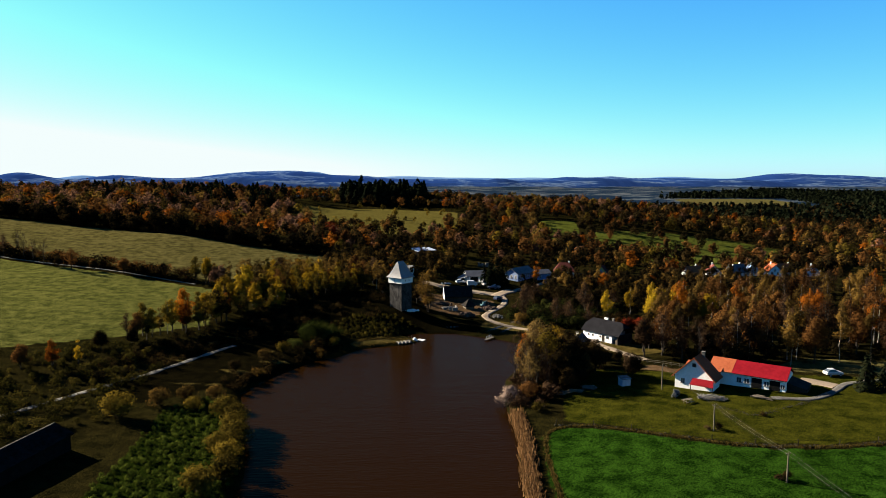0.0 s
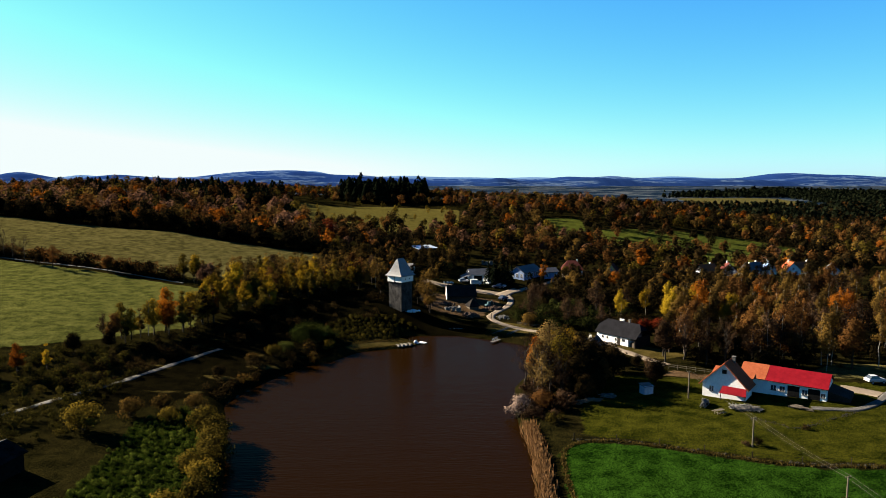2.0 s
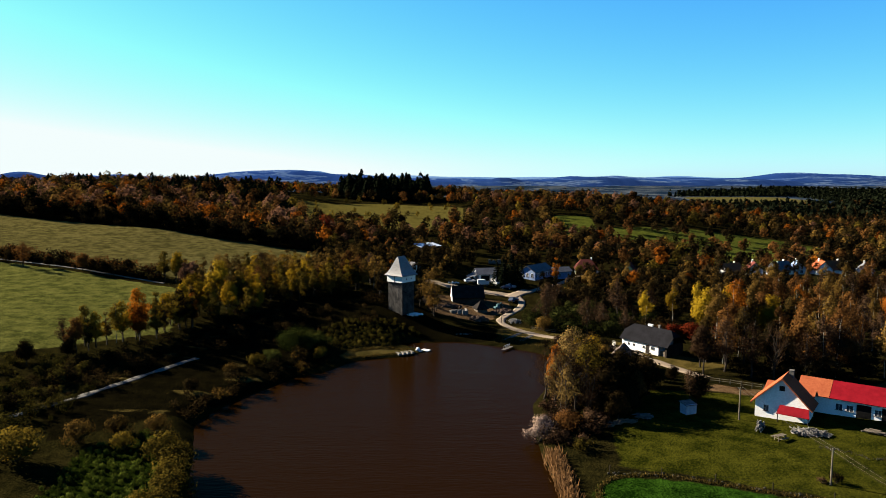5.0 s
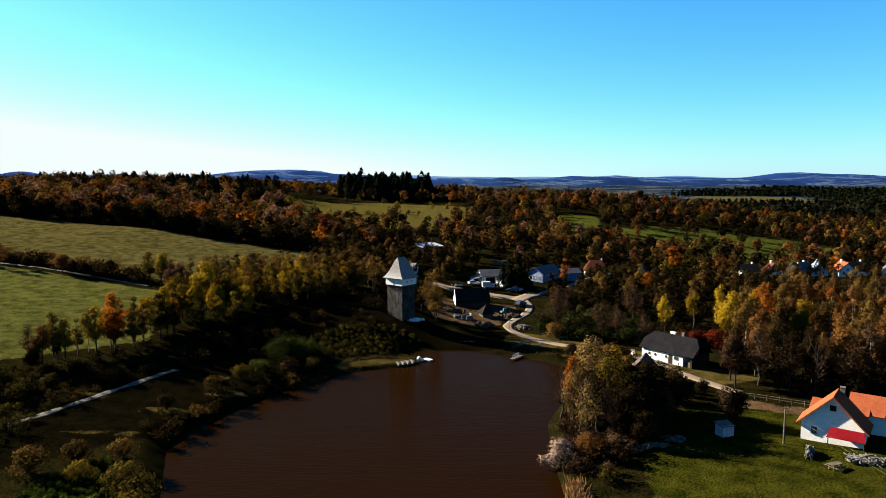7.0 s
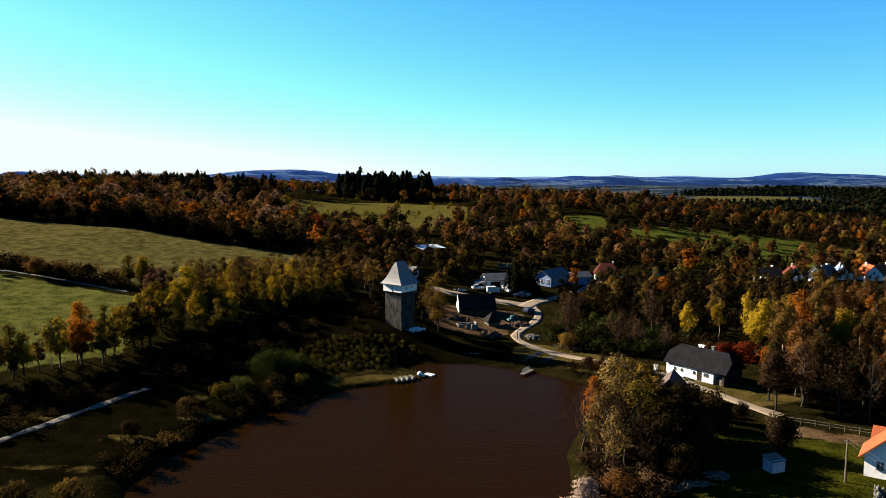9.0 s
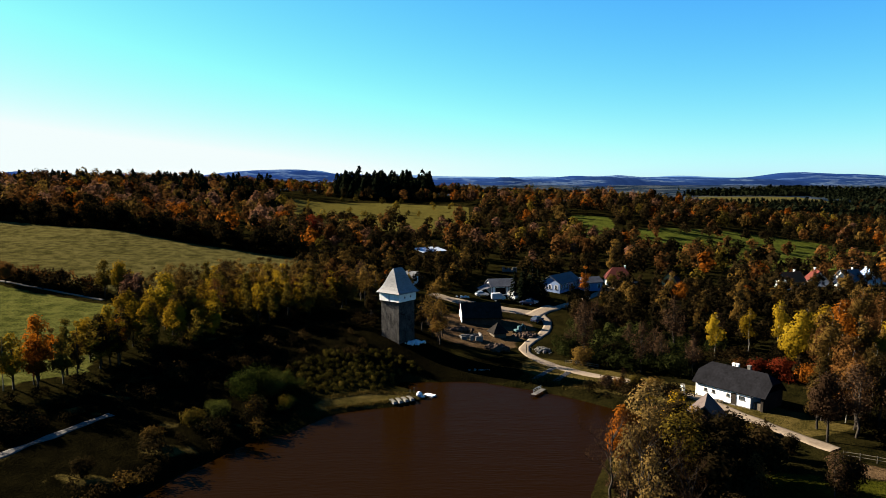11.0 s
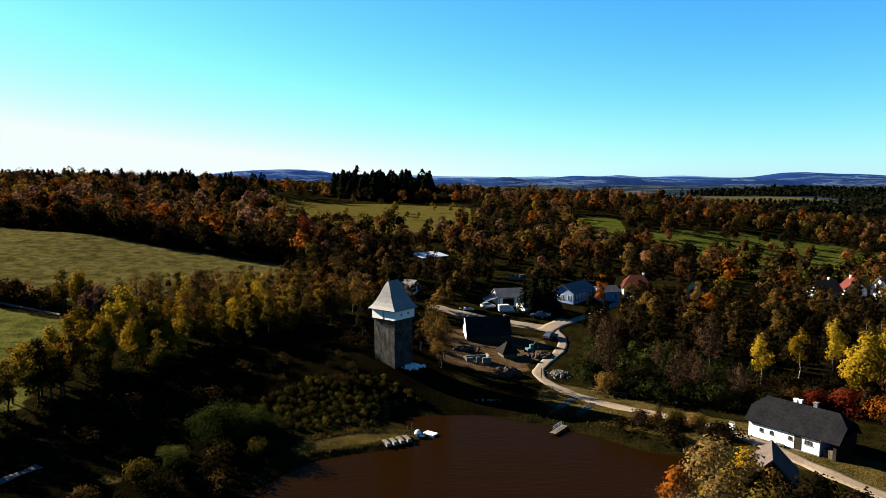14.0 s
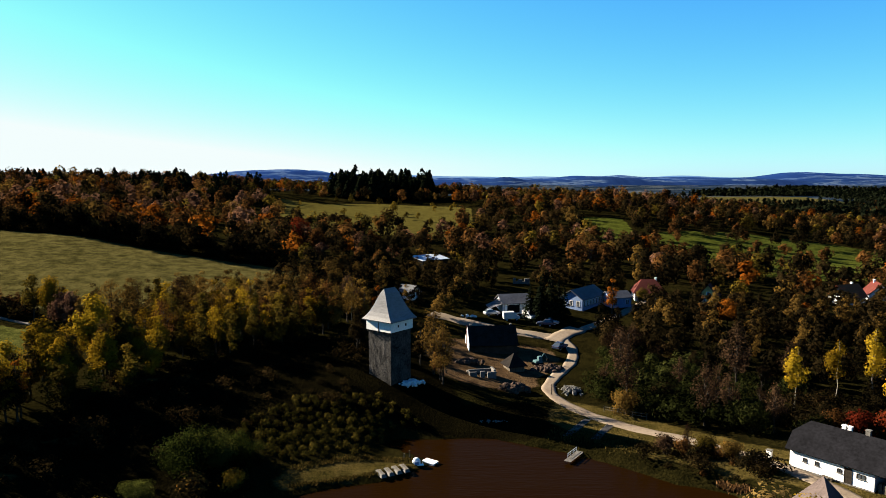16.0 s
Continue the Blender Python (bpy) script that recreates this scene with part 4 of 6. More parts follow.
# ---- tower on the bank ----
def flared(profile, ridge=0.0, thick=-0.12):
    """A four-sided roof whose slopes curve in towards a short ridge along x; profile: (half width, height) from the eaves up."""
    low, v = profile[0][0], []
    for h, z in profile:
        long = ridge + h * (low - ridge) / low
        v += [(-long, -h, z), (long, -h, z), (long, h, z), (-long, h, z)]
    n = len(profile) - 1
    v = v[:4 * n] + [(-ridge, 0, profile[-1][1]), (ridge, 0, profile[-1][1])]
    f = [(4 * i + k, 4 * i + (k + 1) % 4, 4 * i + 4 + (k + 1) % 4, 4 * i + 4 + k) for i in range(n - 1) for k in range(4)]
    e, t = 4 * n - 4, 4 * n
    return solid(v, f + [(e, e + 1, t + 1, t), (e + 1, e + 2, t + 1), (e + 2, e + 3, t, t + 1), (e + 3, e, t)], thick)


def pyramid(half, z0, z1, flare, zf, thick=-0.12):
    """A four-sided roof that flares out below zf."""
    v = [(-half, -half, z0), (half, -half, z0), (half, half, z0), (-half, half, z0), (-flare, -flare, zf), (flare, -flare, zf), (flare, flare, zf), (-flare, flare, zf), (0, 0, z1)]
    return solid(v, [(0, 1, 5, 4), (1, 2, 6, 5), (2, 3, 7, 6), (3, 0, 4, 7), (4, 5, 8), (5, 6, 8), (6, 7, 8), (7, 4, 8)], thick)


TX, TY, TZ = -13.25, 212.95, 4.4
tower = thing("tower", TX, TY, TZ, 52.7, "medieval stone tower with whitewashed upper storey and shingled roof", "tower")
bm = boxes((-2.42, 2.42, -2.42, 2.42, -2.5, 8.75))
bmesh.ops.subdivide_edges(bm, edges=bm.edges[:], cuts=9, use_grid_fill=True)
for v in bm.verts:
    v.co += Vector((noise.noise(v.co * 1.7), noise.noise(v.co * 1.9 + Vector((9, 0, 0))), 0)) * 0.06
part("stone_shaft", bm, M_STONE, tower, "grey rubble-stone shaft")
upper = part("upper_storey", boxes((-2.68, 2.68, -2.68, 2.68, 8.75, 10.5), bevel=0.03), M_WHITE, tower, "whitewashed overhanging timber storey")
part("floor_beams", boxes(*[(-2.9, 2.9, y - 0.1, y + 0.1, 8.52, 8.74) for y in (-2.2, -1.1, 0, 1.1, 2.2)]), M_DARKWOOD, tower)
part("roof", flared([(3.12, 10.4), (2.55, 10.95), (2.0, 11.65), (1.5, 12.5), (1.0, 13.5), (0.5, 14.55), (0, 15.25)], 1.25), M_SHINGLE, tower, "steep grey shingle roof with flared eaves")
for k in (-1.25, 1.25):
    part("finial", rod(bmesh.new(), (k, 0, 15.0), (k, 0, 15.5), 0.05, 0.02), M_DARKWOOD, tower)
for k in (-0.9, 0.9):
    part("loophole", boxes((k - 0.16, k + 0.16, -2.71, -2.6, 9.4, 9.8)), M_DARK, tower, "small dark square opening")
part("post", boxes((-2.72, -2.6, -0.08, 0.08, 8.8, 10.4)), M_WOOD, tower)

# ---- long white cottage by the road ----
c = math.radians(-51.3)
ax, ay = math.cos(c), math.sin(c)
cottage = thing("cottage", 42.45 + 2.35 - 0.2, 179.35 + 1.88, 2.2, -51.3, "long whitewashed cottage with dark slate half-hipped roof", "house")
body = boxes((-6.4, 3.0, -3.0, 3.0, -0.8, 2.62))
part("wall", body, M_WHITE, cottage, "whitewashed wall")
part("barn_wall", boxes((3.0, 5.1, 2.6, 3.0, -0.8, 2.6), (4.8, 5.1, -2.6, 2.6, -0.8, 2.6), (4.6, 5.0, -2.95, -2.55, -0.5, 2.6)), M_DARKWOOD, cottage, "dark open cart shed wall")
part("gable_wall", solid([(-6.4, -3, 2.6), (-6.4, 3, 2.6), (-6.4, 1.4, 4.0), (-6.4, -1.4, 4.0), (-6.2, -3, 2.6), (-6.2, 3, 2.6), (-6.2, 1.4, 4.0), (-6.2, -1.4, 4.0)], [(0, 1, 2, 3), (4, 7, 6, 5), (0, 4, 5, 1), (2, 6, 7, 3), (1, 5, 6, 2), (3, 7, 4, 0)]), M_WHITE, cottage)
bm = gable_roof(11.6, 6.1, 2.62, 5.3, 0.38, 1.5, 0.42)
bmesh.ops.translate(bm, verts=bm.verts[:], vec=(-0.65, 0, 0))
part("roof", bm, M_SLATE, cottage, "dark slate half-hipped roof")
for k in (-1.7, -1.05):
    chimney(cottage, k, 0.35, 4.7, 5.9, 0.42)
chimney(cottage, 1.0, 0.2, 4.7, 6.1, 0.5, M_CONC)
for k in (-4.6, -3.2, -0.7):
    window(cottage, k, -3.0, 1.45, 0.4, 0.45, "y-", M_DARKWOOD)
window(cottage, 1.6, -3.0, 1.5, 0.85, 0.5, "y-", M_DARKWOOD)
door(cottage, 0.25, -3.0, 0.7, 1.95, "y-")
part("plinth", boxes((-6.46, 3.06, -3.06, -2.9, -0.8, 0.22)), M_CONC, cottage)
part("bench", boxes((-2.4, -1.2, -3.55, -3.2, 0.35, 0.42), (-2.3, -2.2, -3.5, -3.25, -0.2, 0.35), (-1.4, -1.3, -3.5, -3.25, -0.2, 0.35)), M_WOOD, cottage)
part("firewood", boxes(*[(3.3 + 0.42 * i, 3.65 + 0.42 * i, -2.7 + 0.1 * (i % 2), -1.9, 0.0 + 0.3 * j, 0.27 + 0.3 * j) for i in range(3) for j in range(4)]), M_WOOD, cottage, "stacked split firewood")

# ---- red-roofed farmhouse ----
farm = thing("farmhouse", 62.9 + 2.0 + 0.2, 137.6 + 2.9, 2.7, -36.8, "white farmhouse with bright red tin roof and orange tiled gable wing", "house")
part("wall", shell(13.2, 7.0, 2.7, 4.3), M_WHITE, farm, "white rendered long wing")
l, w = 6.9, 4.0
part("tin_roof", solid([(-3.6, -w, 2.55), (l, -w, 2.55), (l, 0, 4.5), (-3.6, 0, 4.5), (l, w, 2.55), (-3.6, w, 2.55)], [(0, 1, 2, 3), (3, 2, 4, 5)], -0.1), M_RED, farm, "bright red tin roof")
part("tile_roof", solid([(-8.4, -w, 2.58), (-3.62, -w, 2.58), (-3.62, 0, 4.53), (-8.4, 0, 4.53), (-3.62, w, 2.58), (-8.4, w, 2.58)], [(0, 1, 2, 3), (3, 2, 4, 5)], -0.1), M_ORANGE, farm, "orange tiled roof section")
for i in range(17):
    part("seam", solid([(-3.3 + 0.62 * i, -w, 2.565), (-3.26 + 0.62 * i, -w, 2.565), (-3.26 + 0.62 * i, 0, 4.515), (-3.3 + 0.62 * i, 0, 4.515)], [(0, 1, 2, 3)], -0.045), M_RED, farm)
gx, gf = -9.3, -10.4
wing = part("gable_wing", solid([(gx - 3.85, gf, -0.8), (gx + 3.85, gf, -0.8), (gx + 3.85, gf + 4.6, -0.8), (gx - 3.85, gf + 4.6, -0.8), (gx - 3.85, gf, 2.3), (gx + 3.85, gf, 2.3), (gx + 3.85, gf + 4.6, 2.3), (gx - 3.85, gf + 4.6, 2.3), (gx, gf, 6.1), (gx, gf + 4.6, 6.1)],
                                [(0, 1, 5, 8, 4), (2, 3, 7, 9, 6), (1, 2, 6, 5), (3, 0, 4, 7), (5, 6, 9, 8), (7, 4, 8, 9), (0, 3, 2, 1)]), M_WHITE, farm, "white gable wing")
part("wing_roof", solid([(gx - 4.4, gf - 0.5, 1.78), (gx, gf - 0.5, 6.2), (gx + 4.4, gf - 0.5, 1.78), (gx - 4.4, gf + 4.9, 1.78), (gx, gf + 4.9, 6.2), (gx + 4.4, gf + 4.9, 1.78)], [(0, 1, 4, 3), (1, 2, 5, 4)], -0.16), M_ORANGE, farm, "orange tiled gable roof")
part("wing_eave", boxes((gx - 4.45, gx - 4.35, gf - 0.5, gf + 4.9, 1.62, 1.78)), M_DARKWOOD, farm)
part("porch_roof", solid([(gx - 0.2, gf, 2.0), (gx + 3.9, gf, 2.0), (gx + 4.2, gf - 1.15, 0.85), (gx - 0.5, gf - 1.15, 0.85)], [(0, 1, 2, 3)], -0.1), M_RED, farm, "red tin porch roof")
for k in (-0.3, 4.0):
    part("porch_post", rod(bmesh.new(), (gx + k, gf - 1.0, -0.6), (gx + k, gf - 1.0, 0.95), 0.07), M_DARKWOOD, farm)
part("link", boxes((gx - 3.4, gx + 3.4, gf + 4.6, -3.4, -0.8, 2.2)), M_WHITE, farm)
part("link_roof", solid([(gx - 3.8, gf + 4.7, 2.25), (gx + 3.8, gf + 4.7, 2.25), (gx + 3.8, -2.0, 3.4), (gx - 3.8, -2.0, 3.4)], [(0, 1, 2, 3)], -0.1), M_ORANGE, farm, "orange tiled roof section")
part("attic_hatch", boxes((gx - 0.4, gx + 0.4, gf - 0.04, gf + 0.1, 4.3, 5.1)), M_DARKWOOD, farm)
chimney(farm, gx + 0.6, gf + 4.0, 5.0, 6.9, 0.6, M_CONC)
for k in (-2.2, -0.7, 3.1):
    window(farm, k, -3.5, 1.35, 0.95, 1.0, "y-")
for k in (1.2, 4.6):
    part("cart_door", boxes((k - 1.0, k + 1.0, -3.56, -3.4, 0, 2.2)), M_DARK, farm, "wide dark open doorway")
window(farm, 6.05, -3.5, 1.3, 0.8, 0.8, "y-")
window(farm, gx - 2.2, gf, 1.2, 0.8, 1.0, "y-")
part("lean_to", solid([(6.6, -2.2, -0.8), (10.2, -1.9, -0.8), (10.2, 3.0, -0.8), (6.6, 3.0, -0.8), (6.6, -2.2, 1.9), (10.2, -1.9, 1.0), (10.2, 3.0, 1.2), (6.6, 3.0, 2.2)], [(0, 1, 5, 4), (1, 2, 6, 5), (2, 3, 7, 6), (3, 0, 4, 7), (4, 5, 6, 7)]), M_DARKWOOD, farm, "dark wooden lean-to")

# ---- hamlet beyond the pond ----
hut = thing("long_hut", 5.2, 240.6, 3.1, 5, "long thatched hut with whitewashed gable end", "hut")
part("wall", shell(9.6, 6.0, 1.5, 4.1), M_EARTH, hut, "brown clay wall")
part("gable_wall", solid([(-5.0, -3.2, -0.3), (-5.0, 3.2, -0.3), (-5.0, 3.2, 1.5), (-5.0, 0, 4.4), (-5.0, -3.2, 1.5)], [(0, 1, 2, 3, 4)], -0.09), M_WHITE, hut, "whitewashed gable")
part("roof", gable_roof(9.5, 6.6, 1.3, 4.4, 0.2), M_THATCH, hut, "dark thatched roof")
part("gable_post", rod(bmesh.new(), (-5.15, 0, 0), (-5.15, 0, 4.7), 0.09), M_BRICKRED, hut)
chimney(hut, 3.9, 0.3, 3.9, 4.9, 0.4, M_CONC)
chimney(hut, -4.3, 0.1, 3.9, 4.9, 0.35, M_CONC)
small = thing("thatched_hut", 8.6, 228.2, ground_z(8.6, 228.2), 20, "small dark thatched hut standing on dug earth", "hut")
part("wall", boxes((-1.5, 1.5, -1.4, 1.4, -0.4, 1.0)), M_WOOD, small)
part("roof", pyramid(1.9, 0.85, 3.0, 1.6, 1.2), M_THATCH, small, "dark thatched pyramid roof")
ruin = thing("stone_foundation", 2.0, 221.2, ground_z(2.0, 221.2), 12, "low unfinished stone walls of a small building", "ruin")
for i, r4 in enumerate(((-2.2, -0.9, -1.2, -0.8, -0.5, 0.95), (-0.3, 0.5, -1.2, -0.8, -0.5, 1.0), (1.0, 2.6, -1.2, -0.8, -0.5, 0.8), (-2.2, -1.8, -0.8, 1.4, -0.5, 0.7), (2.2, 2.6, -0.8, 1.4, -0.5, 1.1), (-1.8, 2.2, 1.1, 1.4, -0.5, 0.8))):
    part("wall", boxes(r4, bevel=0.05), M_CONC, ruin)
frame_shed = house("timber_shed", 12.4, 270.6, 12, 7.0, 6.0, 2.4, 4.0, M_WHITE, M_GREYROOF, "half-open pale timber shed with grey sheet roof", wins=(), chim=0, end_win=False, category="shed")
part("opening", boxes((-2.2, 0.6, -3.06, -2.9, 0, 1.9)), M_DARK, frame_shed, "dark open front")
for k in (-3.2, -2.3, 0.7, 1.6, 2.5, 3.3):
    part("post", boxes((k - 0.07, k + 0.07, -3.12, -2.98, 0, 2.4)), M_WOOD, frame_shed)
part("lean_roof", solid([(-3.4, -3.2, 2.35), (-7.0, -3.4, 1.3), (-7.0, 0, 1.6), (-3.4, 0, 3.2)], [(0, 1, 2, 3)], -0.08), M_GREYROOF, frame_shed)
long_shed = thing("long_shed", 31.4, 280.2, 4.3, 51, "long workshop with walls tinted blue for shade, grey sheet roof", "shed")
# blue of the walls is the tint of shade, put into the render
part("wall", shell(12, 6.4, 2.9, 4.7), M_BLUEWALL, long_shed, "rendered wall tinted blue for its shade")
part("roof", gable_roof(12, 6.4, 2.9, 4.9, 0.4), M_GREYROOF, long_shed, "grey sheet roof")
for i in range(7):
    window(long_shed, -4.8 + 1.6 * i, -3.2, 1.7, 0.9, 1.4, "y-")
for i in range(3):
    window(long_shed, -6.0, -2 + 2 * i, 1.7, 0.9, 1.3, "x-")
annex = house("annex", 40.5, 281.5, 20, 6, 5, 2.6, 3.8, M_BLUEWALL, M_GREYROOF, "pale blue annex with low grey roof", chim=0, category="shed")
wall_ruin = thing("broken_wall", 18.0, 303.0, ground_z(18, 303), 8, "crumbling pale wall of a ruined barn", "ruin")
wall_ruin.scale = (0.8, 0.8, 0.75)
for i, (x0, x1, h0) in enumerate(((-3.2, -2.2, 2.4), (-2.2, -1.3, 1.2), (-1.3, 0.2, 1.9), (0.2, 1.1, 1.0), (1.1, 3.0, 2.1))):
    part("wall", boxes((x0, x1, -0.25, 0.25, -1.5, h0), bevel=0.06), M_CONC, wall_ruin)
house("house", 51.5, 290.5, -8, 8, 7, 2.6, 5.6, M_WHITE, M_BRICKRED, "house with a dull red hipped roof", hip=2.6)
house("house", 67.6, 288.5, 62, 5.5, 4.6, 2.6, 5.4, M_YELLOW, M_BRICKRED, "small ochre house with gable end", chim=0)
house("house", -13.5, 274.5, -38, 4.2, 3.4, 1.8, 3.3, M_WHITE, M_GREYROOF, "small white house behind the tower", chim=0)
hall = thing("hall", -9.4, 322.0, 8.2, 38, "low hall with pale blue tin roof", "hall")
part("wall", shell(10, 6, 3.5, 3.6, False), M_DARK, hall, "dark boarded wall")
part("roof", solid([(-5.4, -3.4, 3.7), (5.4, -3.4, 3.7), (5.4, 3.4, 4.7), (-5.4, 3.4, 4.7)], [(0, 1, 2, 3)], -0.16), M_TIN, hall, "pale blue tin roof")

# ---- village down the valley ----
for x, y, turn, L, W, rf, txt in ((106, 290, 20, 8.4, 6.6, M_ORANGE, "orange tiled"), (116, 293, 75, 7.6, 6.6, M_BRICKRED, "dull red tiled"), (125, 291, 15, 7.6, 6.6, M_GREYROOF, "grey"),
                                  (133, 294, 70, 8.4, 6.6, M_BLUEWALL, "slate-blue"), (140, 290, 80, 8.4, 6.6, M_ORANGE, "orange tiled"), (148, 296, 10, 9, 6.6, M_ORANGE, "orange tiled"), (157, 291, 60, 7.6, 6.6, M_GREYROOF, "grey"), (120, 284, 40, 6, 5.4, M_GREYROOF, "grey")):
    house("village_house", x, y, turn, L * 0.85, W * 0.85, 2.2, 5.0, M_WHITE, rf, f"white village house with {txt} gable roof")

# ---- trees by the water and round the houses ----
GLADE = [(43, 197), (60, 193.5), (72, 203), (69, 213), (46, 211)]


def keep_off(x, y):
    """Clear of the road, the verge and the buildings."""
    ok = inside(VERGE, x, y) < -0.5
    for cx, cy, q in ((44.6, 181.2, 8), (64, 140, 13), (-13, 213, 6), (5, 240, 8), (12, 270, 8), (31, 280, 12), (51, 290, 7), (67, 288, 6), (-13, 270, 7), (18, 297, 7)):
        ok = ok & (np.hypot(x - cx, y - cy) > q)
    line = smooth_line([(43.5, 170), (38.5, 183), (33.5, 189.5), (28.4, 195.3), (20, 202.6), (15.4, 209.5), (12.8, 217), (16, 226), (20.5, 234), (22.5, 243), (21, 252), (27, 257), (36, 267), (44, 279)], 3.0)
    for px, py in line:
        ok = ok & (np.hypot(x - px, y - py) > 3.6)
    return ok & (inside(GLADE, x, y) < 0)


# the row below the stubble field
for s, leaf, x, y, k in (("thin_a", L_MIXED, -67, 230, 0.82), ("thin_b", L_MIXED, -63.5, 233, 0.85), ("slim_a", L_OLIVE, -60.3, 235, 0.78), ("thin_a", L_BROWN, -56.5, 236, 0.8), ("thin_b", L_MIXED, -53, 237, 0.85), ("slim_b", L_GOLD, -50, 237.5, 0.86),
                         ("thin_a", L_OLIVE, -46.5, 238, 0.78), ("slim_b", L_GOLD, -42.6, 236.5, 0.9), ("slim_a", L_MIXED, -39, 238, 0.78), ("slim_a", L_GOLD, -36, 236, 0.72), ("broad_d", L_RUST, -30.5, 237, 0.9), ("thin_b", L_RUST, -28, 239.5, 0.85),
                         ("birch_b", L_MIXED, -23.4, 240, 0.85), ("slim_b", L_MIXED, -21, 243, 0.8), ("slim_b", L_ORANGE, -18.5, 246, 0.8), ("thin_a", L_BROWN, -25, 247, 0.8), ("broad_c", L_SHADEMIX, -34, 247, 0.8),
                         # above the pasture
                         ("broad_d", L_OLIVE, -85.5, 236, 0.72), ("thin_a", L_RUST, -81.5, 234.5, 0.65), ("slim_b", L_RUST, -78, 233, 0.72), ("broad_c", L_SHADEMIX, -99, 242, 0.5), ("broad_c", L_RUST, -113, 241.5, 0.58), ("thin_a", L_RUST, -132, 243, 0.62),
                         ("bare_a", L_BROWN, -158, 258, 0.8), ("bare_a", L_BROWN, -163, 263, 0.9), ("bare_b", L_BROWN, -152, 254, 1.0), ("thin_b", L_BROWN, -168, 262, 0.75), ("bare_a", L_BROWN, -147, 252, 0.8), ("broad_c", L_SHADEMIX, -106, 241, 0.4), ("broad_c", L_SHADEMIX, -124, 243, 0.4), ("broad_c", L_SHADEMIX, -139, 247, 0.45),
                         # beside the pasture
                         ("broad_a", L_YELLOW, -61.5, 212.5, 0.98), ("broad_c", L_YELLOW, -65.5, 205, 1.0), ("broad_d", L_YELLOW, -64.5, 195, 0.75), ("broad_a", L_YELLOW, -62.9, 201, 0.72), ("broad_c", L_GOLD, -66.5, 192, 0.8), ("broad_d", L_GOLD, -59.5, 199, 0.7), ("broad_a", L_GOLD, -57, 206, 0.65), ("broad_c", L_SHADEMIX, -15, 311, 0.5), ("broad_c", L_SHADEMIX, -9, 309.5, 0.5), ("broad_c", L_SHADEMIX, -3, 308.5, 0.45), ("broad_c", L_PINK, -77, 231, 0.75), ("broad_d", L_PINK, -74.5, 229.5, 0.62), ("broad_a", L_GOLD, -80.5, 234, 0.78), ("slim_a", L_OLIVE, -57, 214, 0.7), ("broad_d", L_MIXED, -60, 203, 0.65), ("slim_b", L_MIXED, -63.5, 198, 0.75), ("thin_a", L_OLIVE, -64, 191, 0.7),
                         ("broad_d", L_ORANGE, -83, 143, 0.5), ("broad_c", L_RUST, -88.5, 141, 0.55), ("slim_b", L_GOLD, -79.5, 147, 0.5), ("broad_c", L_SHADEMIX, -80, 158, 0.5), ("broad_c", L_SHADEMIX, -75, 163, 0.45), ("broad_d", L_GOLD, -70.5, 176.5, 0.7), ("slim_b", L_MIXED, -72.5, 173.5, 0.65), ("broad_a", L_RUST, -75.5, 167, 0.6), ("slim_a", L_OLIVE, -66.5, 184.5, 0.75), ("broad_d", L_SHADEMIX, -63, 188.5, 0.75), ("slim_b", L_SHADEMIX, -61, 191, 0.85), ("broad_d", L_OLIVE, -65, 180.5, 0.6), ("broad_d", L_GOLD, -73.5, 171, 0.6), ("broad_d", L_BRIGHT, -69.2, 181, 0.85), ("slim_b", L_BRIGHT, -68.8, 179, 0.7), ("broad_c", L_RED, -56.8, 345, 1.25), ("broad_d", L_ORANGE, -67.3, 177.5, 0.62), ("broad_d", L_OLIVE, -76, 171.5, 0.68), ("slim_b", L_GREEN, -74, 169, 0.6), ("birch_b", L_OLIVE, -71.5, 175.5, 0.72), ("thin_b", L_BROWN, -78.5, 168, 0.6),
                         ("slim_b", L_MIXED, -64.5, 184, 0.7), ("thin_b", L_MIXED, -57, 207, 0.8), ("thin_a", L_RUST, -53, 219, 0.75), ("slim_a", L_OLIVE, -48, 225, 0.75), ("thin_b", L_OLIVE, -54, 226, 0.8), ("slim_a", L_MIXED, -44, 229, 0.75), ("broad_d", L_RUST, -38, 229, 0.62)):
    plant(s, leaf, x, y, k, "beside the fields")
# the shaded bank between the track and the pond
TRACK = smooth_line([(-80, 110), (-69, 134), (-64, 143.5), (-56.5, 162), (-52.5, 172)], 1.0)


def off_track(x, y):
    return np.min([np.hypot(x - px, y - py) for px, py in TRACK], axis=0) > 1.6


# filler bushes, their near-black leaves standing for the shade under the trees
thicket("undergrowth", scatter([(-80, 140), (-74, 160), (-66, 176), (-58, 194), (-50, 206), (-40, 204), (-48, 184), (-54, 168), (-60, 150), (-66, 136)], 2.5, np.random.default_rng(91), off_track), ("dark_c", "dark_d"), L_SHADEMIX, 91, 0.25, 0.6, "filler undergrowth blackened for shade beneath the trees beside the pasture")
thicket("undergrowth", scatter([(-50, 182), (-44, 182), (-30, 196), (-12, 203), (-18, 232), (-50, 226), (-60, 200)], 3.4, np.random.default_rng(5), lambda x, y: np.hypot(x + 13, y - 213) > 5.5), ("dark_c", "dark_d"), L_SHADEMIX, 61, 0.25, 0.6, "filler undergrowth blackened for shade beneath the trees of the bank")
